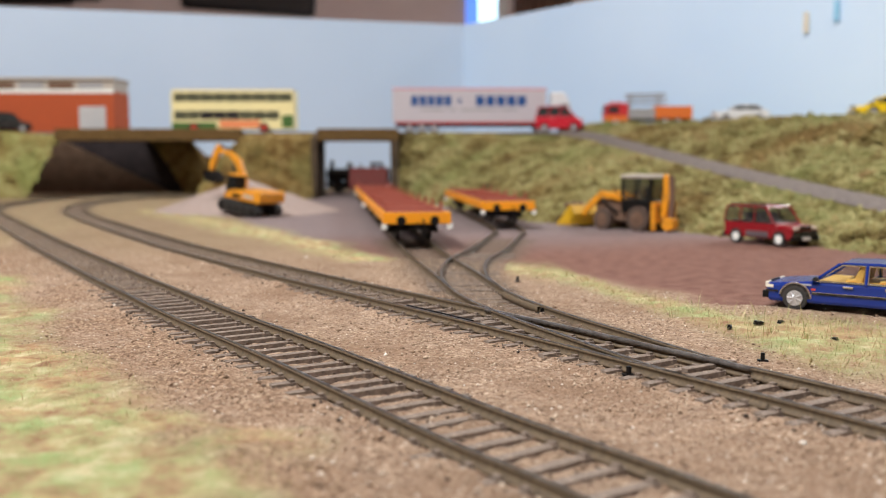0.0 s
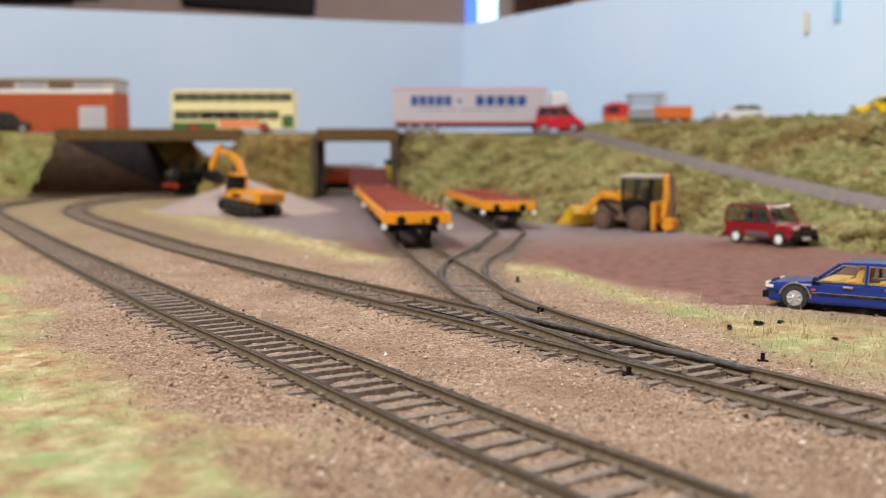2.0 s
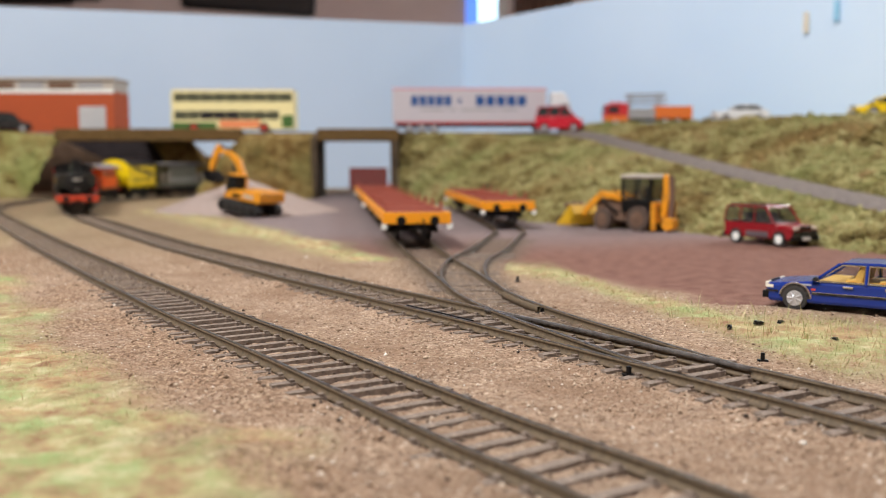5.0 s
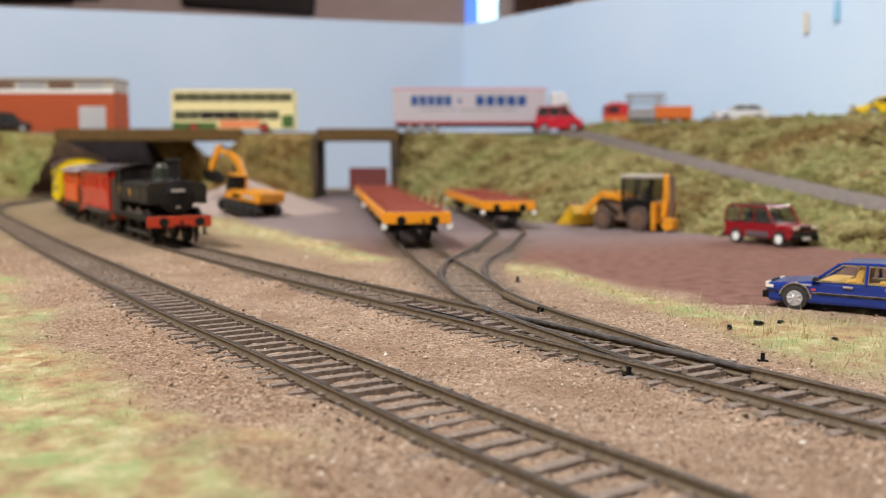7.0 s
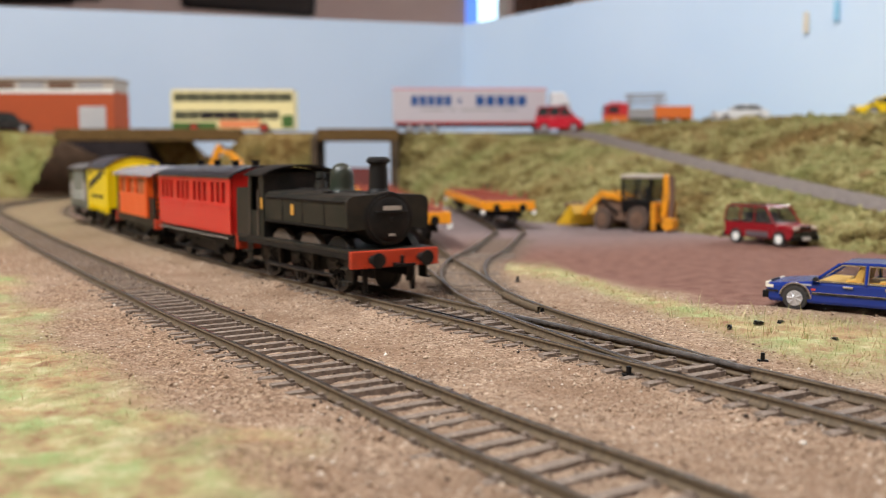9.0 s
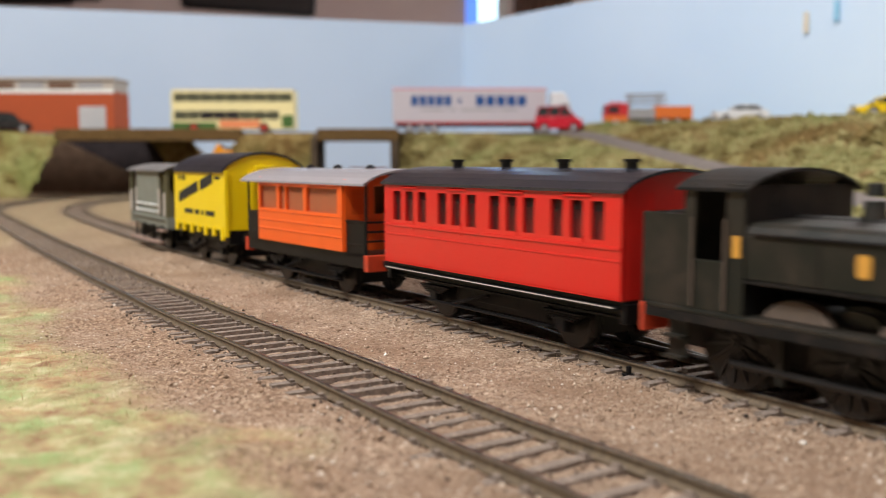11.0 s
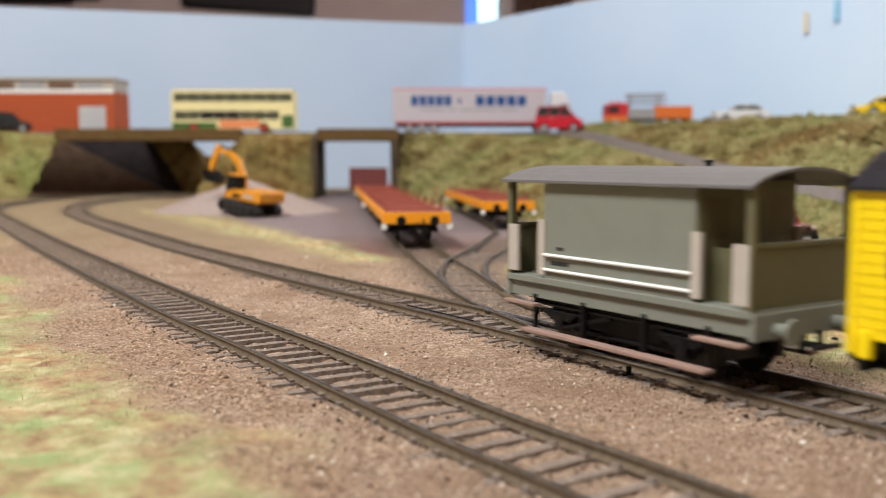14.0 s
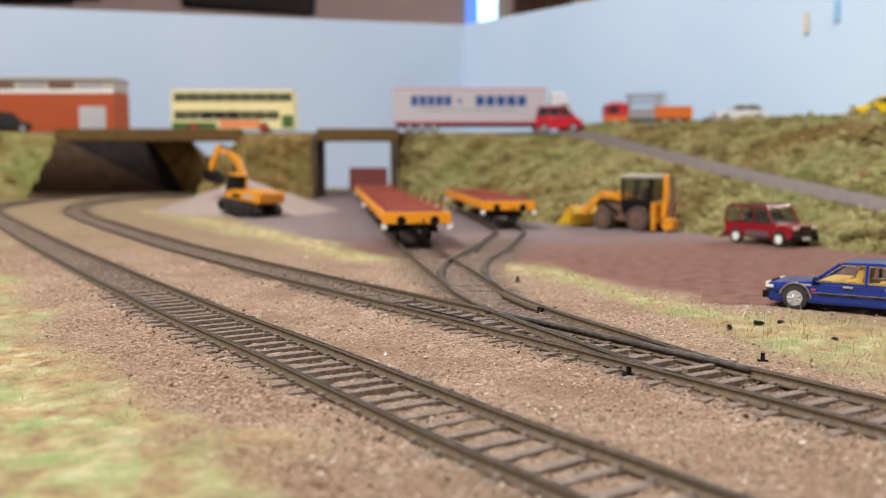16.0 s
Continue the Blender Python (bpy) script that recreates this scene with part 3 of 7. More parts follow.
def sleepers(parent, line, s0, s1, limit, skip=lambda s: False, g=random.Random(3)):
    n = int((s1 - s0) / PITCH)
    rest = []
    for i in range(n):
        s = s0 + i * PITCH
        if skip(s):
            continue
        p, u = line.at(s), line.way(s)
        m = mm(p[0] + g.uniform(-0.3, 0.3), p[1] + g.uniform(-0.3, 0.3), g.uniform(-0.35, 0.1), math.degrees(math.atan2(u[1], u[0])) + g.uniform(-1.5, 1.5))
        if i < limit:
            ob = new("sleeper", SLEEPER)
            ob.parent, ob.matrix_basis = parent, m
        else:
            rest.append(m)
    if rest:
        base = np.array([v.co for v in SLEEPER.vertices])
        polys = np.array([p.vertices[:] for p in SLEEPER.polygons])
        V = np.concatenate([base @ np.array(m.to_3x3()).T + np.array(m.translation) for m in rest]) / U
        F = np.concatenate([polys + i * len(base) for i in range(len(rest))])
        ob = mesh_of("far_sleepers", V, F, M_SLEEPER)
        ob.parent = parent
        tagged(ob, kind="stuff")


def track(line, s0, s1, label, limit=110):
    th = thing("railway_track", mm(0, 0, 0), label, "track", "model railway tracks")
    for o in (-8.8, 8.8):
        rail(th, line, s0, s1, o)
    return th


outer_track = track(OUTER, 60, OUTER.length - 5, "weathered model railway track on sandy ballast with sunken sleepers")
sleepers(outer_track, OUTER, 100, 1150, 110)
main_track = track(MAIN, 300, MAIN.length - 5, "running line of the model railway with rusty sided rails")
sleepers(main_track, MAIN, 430, 1500, 110)

# rail joiners
for o, x, y in ((8.8, 57, 172), (-8.8, 72, 190), (8.8, -2, 262), (-8.8, -30, 330)):
    q = float(MAIN.s[np.argmin(np.hypot(MAIN.c[:, 0] - x, MAIN.c[:, 1] - y))])
    ob = mesh_of("rail_joiner", *sweep(MAIN, q - 4, q + 4, o, [(-1.3, 0.9), (-1.3, 1.5), (-0.5, 2.1), (0.5, 2.1), (1.3, 1.5), (1.3, 0.9)], 4), M_RUST)
    ob.parent = main_track
    ob["label"] = "folded metal rail joiner"

# the turnout and two sidings
turnout = thing("turnout", mm(0, 0, 0), "model railway turnout leading off to the goods yard", "turnout")
rail(turnout, SPUR, 40, 395, -8.8, 3)
rail(turnout, SPUR, 34, 395, 8.8, 3)
for ln, x, y, o in ((MAIN, 3, 272, 6.7), (SPUR, 17, 293, -6.7)):
    q = float(ln.s[np.argmin(np.hypot(ln.c[:, 0] - x, ln.c[:, 1] - y))])
    ck = mesh_of("check_rail", *sweep(ln, q - 17, q + 17, o, [(-0.4, 1.2), (-0.4, TOP - 0.1), (0.4, TOP - 0.1), (0.4, 1.2)], 4), M_BLACK if ln is MAIN else M_RUST)
    ck.parent = turnout
    ck["label"] = "short dark check rail"


def along(line, x, y):
    return float(line.s[np.argmin(np.hypot(line.c[:, 0] - x, line.c[:, 1] - y))])


# moving blades of bright steel, the plastic strip that backs one of them, and a small wing by the crossing
BLADE = [(-0.3, 2.5), (-0.3, TOP - 0.1), (-0.18, TOP + 0.04), (0.18, TOP + 0.04), (0.3, TOP - 0.1), (0.3, 2.5)]
for ln, p, q, o in ((MAIN, (59, 190), (5, 271), -8.3), (SPUR, (49, 207), (21, 281), 8.3)):
    s0, s1 = sorted((along(ln, *p), along(ln, *q)))
    ob = mesh_of("switch_blade", *sweep(ln, s0, s1, o, BLADE, 3), M_BLADE)
    ob.parent = turnout
    ob["label"] = "bright worn steel switch blade"
s0, s1 = sorted((along(MAIN, 47, 208), along(MAIN, 35, 226)))
ob = mesh_of("blade_backing", *sweep(MAIN, s0, s1, 7.3, [(-0.5, 1.2), (-0.5, 3.1), (0.5, 3.1), (0.5, 1.2)], 4), M_BLACK)
ob.parent = turnout
sleepers(turnout, SPUR, 110, 320, 60, g=random.Random(8))
siding = thing("railway_track", mm(0, 0, 0), "yard siding sunk in the grey brown surface", "track", "model railway tracks")
for o in (-8.8, 8.8):
    rail(siding, SIDING, 0, SIDING.length - 10, o)
spur_track = thing("railway_track", mm(0, 0, 0), "second yard siding beside the embankment", "track", "model railway tracks")
for o in (-8.8, 8.8):
    rail(spur_track, SPUR, 396, SPUR.length - 5, o)

# ---- paints of the rolling stock ----
M_LOCO = paint("weathered_black", (0.008, 0.0075, 0.007, 1), 0.55, 0.55, (0.05, 0.034, 0.024, 1), spec=0.25)
M_LOCO_SIDE = paint("weathered_dark_green_black", (0.011, 0.012, 0.009, 1), 0.42, 0.7, (0.055, 0.038, 0.027, 1), per_m=110, spec=0.35)
M_GREENISH = paint("faded_green_enamel", (0.012, 0.022, 0.013, 1), 0.35, 0.5)
M_BEAM = paint("buffer_beam_red", srgb(206, 66, 32), 0.5, 0.5, (0.08, 0.03, 0.02, 1))
M_COACH = paint("coach_red_plastic", srgb(208, 33, 28), 0.18, 0.06, per_m=90)
M_COACH_D = paint("coach_red_shade_panel", srgb(206, 34, 26), 0.36, 0.08)
M_ORANGE = paint("coach_orange_plastic", srgb(236, 96, 26), 0.34, 0.08, per_m=90)
M_ROOF = paint("coach_roof_dark_grey", srgb(38, 38, 44), 0.2, 0.2)
M_ROOF_L = paint("coach_roof_light_grey", srgb(158, 152, 154), 0.2, 0.15)
M_YELLOW = paint("van_yellow_plastic", srgb(246, 213, 14), 0.34, 0.05, per_m=90)
M_VANROOF = paint("van_roof_slate", srgb(27, 27, 34), 0.3, 0.15)
M_BRAKE = paint("brake_van_grey", srgb(124, 126, 114), 0.55, 0.12)
M_OLIVE = paint("brake_van_olive_grey", srgb(98, 94, 66), 0.6, 0.2)
M_BROOF = paint("brake_van_roof", srgb(106, 102, 100), 0.6, 0.2)
M_PALE = paint("pale_stone_grey", srgb(182, 172, 160), 0.6, 0.12)
M_WHITE = paint("white_lines", srgb(236, 236, 230), 0.5, 0.05)
M_BOARD = paint("brown_footboard", srgb(150, 122, 108), 0.7, 0.25)
M_PRINT = paint("black_print", (0.02, 0.02, 0.018, 1), 0.6, 0.0)
M_WHEEL = paint("wheel_black", (0.008, 0.0075, 0.007, 1), 0.4, 0.3, (0.028, 0.02, 0.016, 1))
M_TYRE = paint("wheel_tread_steel", (0.035, 0.033, 0.031, 1), 0.28, 0.2, metal=0.7)
M_PANE = glass_mat("clear_coach_glazing", (0.95, 0.93, 0.9, 1), 0.1)
M_CREST = paint("gold_crest", srgb(206, 150, 60), 0.5, 0.1)
M_LINING = paint("coach_salmon_lining", srgb(222, 132, 90), 0.45, 0.6, (0.5, 0.2, 0.1, 1), 0.1)
M_GRIME = paint("grimy_brown", srgb(92, 78, 66), 0.7, 0.4)
M_INSIDE = paint("coach_inside", srgb(196, 44, 36), 0.5, 0.1)


def wheelset(parent, x, rad, spokes=0):
    """Two wheels on an axle; turns as one."""
    ax = new("wheelset")
    ax.parent = parent
    ax.empty_display_size = 0.005
    ax.matrix_basis = mm(x, 0, rad)
    bm = bmesh.new()
    cyl(bm, 0, 0, 0, 0.9, 22, "y", 8)
    part("axle", bm, M_WHEEL, ax)
    for sd in (-1, 1):
        bm = bmesh.new()
        cyl(bm, 0, sd * 7.6, 0, rad + 0.7, 0.5, "y", 24)
        cyl(bm, 0, sd * 8.7, 0, rad, 1.9, "y", 24)
        part("tyre", bm, M_TYRE, ax, bevel=0.1)
        bm = bmesh.new()
        if spokes:
            for i in range(spokes):
                a = 2 * math.pi * i / spokes
                rod(bm, (0, sd * 9.8, 0), (rad * 0.86 * math.cos(a), sd * 9.8, rad * 0.86 * math.sin(a)), 0.45, 5)
            cyl(bm, 0, sd * 9.9, 0, 1.7, 1.2, "y", 12)
            cyl(bm, rad * 0.42, sd * 10.0, 0, 1.0, 1.2, "y", 10)
        else:
            cyl(bm, 0, sd * 9.5, 0, rad * 0.84, 0.5, "y", 20)
            cyl(bm, 0, sd * 10.0, 0, 1.3, 0.9, "y", 10)
        part("wheel_centre", bm, M_WHEEL, ax)
    return (ax, rad, x)


def buffers(parent, x, z, way, mat=None):
    for y in (-8.8, 8.8):
        bm = bmesh.new()
        cyl(bm, x + way * 1.6, y, z, 1.3, 3.2, "x", 12)
        cyl(bm, x + way * 3.6, y, z, 0.8, 1.6, "x", 10)
        cyl(bm, x + way * 4.7, y, z, 2.5, 0.7, "x", 18)
        part("buffer", bm, mat or M_BLACK, parent, bevel=0.15)


def coupling(parent, x, z, way):
    bm = bmesh.new()
    box(bm, min(x, x + way * 6), max(x, x + way * 6), -1.2, 1.2, z - 0.4, z + 0.4)
    box(bm, x + way * 5.5 - 0.4, x + way * 5.5 + 0.4, -4, 4, z - 0.4, z + 0.5)
    box(bm, x + way * 4 - 0.5, x + way * 4 + 0.5, -0.5, 0.5, z, z + 3)
    part("coupling_hook", bm, M_BLACK, parent)


def arc_roof(x0, x1, w, z_edge, z_top, thick=0.8, n=12):
    """Outline-based curved roof along x."""
    bm = bmesh.new()
    pts = []
    for i in range(n + 1):
        y = -w + 2 * w * i / n
        pts.append((y, z_edge + (z_top - z_edge) * (1 - (y / w) ** 2) ** 0.8))
    low = [(y, z - thick) for y, z in pts[::-1]]
    prism(bm, pts + low, x0, x1, "x")
    return bm


def underframe(parent, x0, x1, wheels, z=13.5, mat=None, hw=12.0):
    """Solebars, axle guards with springs, brake gear between the wheels."""
    for sd in (-1, 1):
        bm = bmesh.new()
        prism(bm, [(sd * hw, z - 3.4), (sd * (hw + 1.6), z - 3.4), (sd * (hw + 1.6), z - 2.9), (sd * (hw + 0.6), z - 2.9), (sd * (hw + 0.6), z - 0.5), (sd * (hw + 1.6), z - 0.5), (sd * (hw + 1.6), z), (sd * hw, z)], x0, x1, "x")
        part("solebar", bm, mat or M_BLACK, parent)
        for x in wheels:
            bm = bmesh.new()
            prism(bm, [(x - 5.4, z - 2.6), (x + 5.4, z - 2.6), (x + 1.8, 4.2), (x - 1.8, 4.2)], sd * hw - 0.4, sd * hw + 0.4, "y")
            for i, w in enumerate((7, 6, 5, 4)):
                box(bm, x - w, x + w, sd * (hw + 1.0) - 0.7, sd * (hw + 1.0) + 0.7, z - 4.2 - 0.55 * i - 0.5, z - 4.2 - 0.55 * i)
            box(bm, x - 1.5, x + 1.5, sd * (hw + 1.0) - 1.1, sd * (hw + 1.0) + 1.1, 4.6, 8.0)
            part("axle_guard", bm, M_BLACK, parent, bevel=0.1)
    # plain black block, added so that no light shows between the wheels
    part("under_light_block", box(bmesh.new(), wheels[0] - 4, wheels[-1] + 4, -6.4, 6.4, 3.4, z - 0.5), M_BLACK, parent)
    for sd in (-1, 1):
        bm = bmesh.new()
        box(bm, wheels[0] + 8, wheels[-1] - 8, sd * 10.4 - 0.5, sd * 10.4 + 0.5, 5.6, z - 1)
        rod(bm, (wheels[0] + 3, sd * 11, 4.6), (wheels[-1] - 3, sd * 11, 4.6), 0.45)
        for x in wheels:
            box(bm, x + 5.9, x + 7.2, sd * 8.8 - 0.8, sd * 8.8 + 0.8, 3.6, 9)
        rod(bm, (sd * 2, sd * 13.4, 9.4), (sd * 18, sd * 13.6, 5.2), 0.5)
        part("brake_gear", bm, M_BLACK, parent)


TRAIN = []

# ---- pannier tank locomotive ----


def pannier_loco():
    th = thing("steam_locomotive", mm(0, 0, 0), "weathered black pannier tank steam locomotive with red buffer beam", "locomotive")
    # x forward; leading beam at 49
    part("footplate", box(bmesh.new(), -49, 48, -15.6, 15.6, 14.4, 15.4), M_LOCO_SIDE, th, bevel=0.2)
    for sd in (-1, 1):
        part("valance", box(bmesh.new(), -49, 48, sd * 15.2 - 0.4, sd * 15.2 + 0.4, 12.6, 14.4), M_LOCO, th)
        part("main_frame", box(bmesh.new(), -46, 46, sd * 6.6 - 0.5, sd * 6.6 + 0.5, 6.0, 14.4), M_LOCO, th)
    part("buffer_beam", box(bmesh.new(), 47.6, 49, -16, 16, 9.6, 15.2), M_BEAM, th, "dull red buffer beam", bevel=0.25)
    part("buffer_beam", box(bmesh.new(), -49, -47.8, -16, 16, 9.2, 15.2), M_BEAM, th, bevel=0.25)
    buffers(th, 49, 12.4, 1, M_LOCO)
    coupling(th, 49, 10.6, 1)
    # boiler, smokebox with its door
    part("boiler", cyl(bmesh.new(), 8, 0, 25.4, 8.2, 62, "x", 28), M_LOCO, th, smooth=False)
    part("smokebox", cyl(bmesh.new(), 39.6, 0, 24.8, 9.0, 10, "x", 32), M_LOCO, th, bevel=0.5)
    bm = bmesh.new()
    cyl(bm, 45.0, 0, 24.8, 8.0, 0.9, "x", 32)
    ball(bm, 45.2, 0, 24.8, 7.4, 0.17, 1, 1, 24)
    rod(bm, (46.6, -6, 27.2), (46.6, 6, 27.2), 0.35)
    rod(bm, (46.2, 0, 24.8), (47.4, 0, 24.8), 0.7)
    part("smokebox_door", bm, M_LOCO, th)
    part("number_plate", box(bmesh.new(), 46.6, 46.95, -3.2, 3.2, 27.8, 29.2), M_PALE, th, "pale plate")
    part("shed_plate", box(bmesh.new(), 46.2, 46.7, -1.0, 1.0, 19.4, 20.2), M_PALE, th)
    # pannier tanks: rounded top, hung beside the boiler
    for sd in (-1, 1):
        bm = bmesh.new()
        out = [(sd * 3.2, 22.2), (sd * 13.6, 21.2), (sd * 14.9, 22.2), (sd * 15.1, 29.8)] + [(sd * (12.3 + 2.8 * math.cos(radians(a))), 29.8 + 2.8 * math.sin(radians(a))) for a in (20, 45, 70, 90)] + [(sd * 3.2, 33.0)]
        prism(bm, out, -23, 44.4, "x")
        part("pannier_tank", bm, M_LOCO_SIDE, th, "grimy dark side tank", bevel=0.25)
        bm = bmesh.new()
        for x in (-6, 11, 28):
            box(bm, x, x + 0.4, sd * 15.05 - 0.12, sd * 15.05 + 0.12, 22.6, 30.0)
        box(bm, -22, 44, sd * 14.4, sd * 15.4, 21.6, 22.0)
        part("tank_strap", bm, M_LOCO, th)
        part("tank_filler", cyl(bmesh.new(), 20, sd * 9.5, 33.1, 1.9, 1.2, "z", 14), M_LOCO, th, bevel=0.2)
        part("crest", prism(bmesh.new(), rounded(1.8, 4.4, 24.8, 28.6, 0.7), sd * 15.1, sd * 15.27, "y"), M_CREST, th, "small gold crest")
        # step and splasher under the tank
        for x in (-12, 12, 34):
            bm = bmesh.new()
            prism(bm, [(x + 9.6 * math.cos(radians(a)), 9.4 + 9.9 * math.sin(radians(a))) for a in range(38, 143, 8)], sd * 10.2, sd * 13.0, "y")
            part("splasher", bm, M_GRIME if x != 34 else M_LOCO, th, bevel=0.15)
        for x in (-40, 43):
            bm = bmesh.new()
            box(bm, x - 2.6, x + 2.6, sd * 13.6, sd * 15.6, 4.8, 5.3)
            box(bm, x - 2.6, x + 2.6, sd * 13.6, sd * 15.6, 9.0, 9.5)
            box(bm, x - 2.6, x + 2.6, sd * 13.4, sd * 13.8, 4.8, 14.4)
            part("footstep", bm, M_LOCO_SIDE, th)
        bm = bmesh.new()
        rod(bm, (-20, sd * 15.5, 30.6), (43, sd * 15.5, 30.6), 0.28)
        part("handrail", bm, M_LOCO, th)
    part("tank_top", prism(bmesh.new(), [(-3.4, 31.4), (3.4, 31.4), (3.4, 32.7), (-3.4, 32.7)], -23, 44, "x"), M_LOCO_SIDE, th)
    # chimney, dome, safety valve bonnet, whistle
    bm = bmesh.new()
    for z0, r0, z1, r1 in ((32.0, 4.4, 34.6, 3.2), (34.6, 3.2, 42.6, 2.9), (42.6, 2.9, 43.3, 3.9), (43.3, 3.9, 44.3, 3.8), (44.3, 3.8, 45.0, 3.0)):
        cyl(bm, 37.5, 0, (z0 + z1) / 2, r0, z1 - z0, "z", 24, r1)
    part("chimney", bm, M_LOCO, th)
    bm = bmesh.new()
    prof = [(32.0, 5.4), (33.2, 4.6), (35, 4.2), (38.4, 4.1), (40.2, 3.8), (41.6, 3.0), (42.6, 1.8), (43.0, 0.05)]
    for (z0, r0), (z1, r1) in zip(prof[:-1], prof[1:]):
        bmesh.ops.create_cone(bm, cap_ends=False, segments=26, radius1=r0, radius2=r1, depth=z1 - z0, matrix=Matrix.Translation((11, 0, (z0 + z1) / 2)))
    bmesh.ops.remove_doubles(bm, verts=bm.verts, dist=0.01)
    part("dome", bm, M_GREENISH, th, "dark green steam dome", smooth=True)
    bm = bmesh.new()
    cyl(bm, -6, 0, 34.4, 2.6, 4.4, "z", 18, 1.9)
    cyl(bm, -6, 0, 38.6, 1.9, 2.2, "z", 18, 1.5)
    part("safety_valve", bm, M_LOCO_SIDE, th)
    # cab and bunker
    for sd in (-1, 1):
        bm = bmesh.new()
        prism(bm, [(-22, 15.4), (-22, 39.4), (-26.4, 39.4), (-26.4, 25), (-34.4, 25), (-34.4, 39.4), (-36, 39.4), (-37.4, 33.5), (-49, 33.5), (-49, 15.4)], sd * 14.6, sd * 15.4, "y")
        part("cab_side", bm, M_LOCO_SIDE, th, bevel=0.1)
        bm = bmesh.new()
        rod(bm, (-26.2, sd * 15.9, 16), (-26.2, sd * 15.9, 33), 0.28)
        rod(bm, (-34.6, sd * 15.9, 16), (-34.6, sd * 15.9, 33), 0.28)
        part("handrail", bm, M_GRIME, th)
        bm = bmesh.new()
        box(bm, -24.6, -22.8, sd * 15.42, sd * 15.6, 26, 30)
        part("number_plate", bm, M_CREST, th)
    bm = bmesh.new()
    box(bm, -22.8, -22, -15, 15, 15.4, 39.2)
    part("cab_front", bm, M_LOCO, th)
    for sd in (-1, 1):
        part("spectacle_glass", cyl(bmesh.new(), -21.9, sd * 7.6, 37.2, 2.0, 0.5, "x", 18), M_PANE, th)
    bm = bmesh.new()
    box(bm, -49, -48.2, -15, 15, 15.4, 33.5)
    prism(bm, [(-15, 15.4), (15, 15.4), (15, 38.8), (10, 40.4), (0, 41.8), (-10, 40.4), (-15, 38.8)], -37.6, -36.8, "x")
    part("bunker", bm, M_LOCO, th)
    bm = bmesh.new()
    for i in range(40):
        g = random.Random(i)
        ball(bm, g.uniform(-47, -39), g.uniform(-13, 13), g.uniform(31, 34), g.uniform(1.2, 2.2), 1, 1, 0.8, 5)
    part("coal", bm, M_BLACK, th)
    part("cab_roof", arc_roof(-39, -20.6, 16.2, 38.6, 42.4, 0.6), M_LOCO, th)
    ws = [wheelset(th, x, 9.2, 14) for x in (-28, -2, 28)]
    for sd in (-1, 1):
        bm = bmesh.new()
        rod(bm, (-28, sd * 11.4, 5.4), (28, sd * 11.4, 5.4), 0.8)
        part("coupling_rod", bm, M_TYRE, th)
        for x in (-16, 12, 38):
            bm = bmesh.new()
            box(bm, x - 0.6, x + 0.6, sd * 10.2, sd * 12, 3.2, 13.8)
            part("brake_hanger", bm, M_LOCO_SIDE, th)
    part("guard_iron", box(bmesh.new(), 44, 45, -9.5, -8, 1.2, 13), M_LOCO, th)
    part("guard_iron", box(bmesh.new(), 44, 45, 8, 9.5, 1.2, 13), M_LOCO, th)
    TRAIN.append((th, 6, 98, ws))


def window_run(parent, spans, z0, z1, y, sd, frame_mat, glass=None, rim=0.5):
    """Panes with raised frames on a coach side."""
    for a, b in spans:
        bm = bmesh.new()
        box(bm, a, b, sd * y - 0.12, sd * y + 0.12, z0, z1)
        w = part("window", bm, glass or M_PANE, parent)
        bm = bmesh.new()
        for x0, x1, c0, c1 in ((a - rim, a, z0 - rim, z1 + rim), (b, b + rim, z0 - rim, z1 + rim), (a, b, z0 - rim, z0), (a, b, z1, z1 + rim)):
            box(bm, x0, x1, sd * y - 0.35, sd * y + 0.5, c0, c1)
        part("frame", bm, frame_mat, w)


def side_wall(parent, x0, x1, z0, z1, y, sd, holes, hz0, hz1, mat, name="side_wall"):
    """A wall with window holes cut through it."""
    bm = bmesh.new()
    ya, yb = sd * y - 0.6, sd * y + 0.0
    edges = [x0] + [v for h in holes for v in h] + [x1]
    for i, (a, b) in enumerate(zip(edges[:-1], edges[1:])):
        box(bm, a, b, ya, yb, z0, hz0)
        box(bm, a, b, ya, yb, hz1, z1)
        if i % 2 == 0:
            box(bm, a, b, ya, yb, hz0, hz1)
    bmesh.ops.remove_doubles(bm, verts=bm.verts, dist=0.001)
    return part(name, bm, mat, parent)


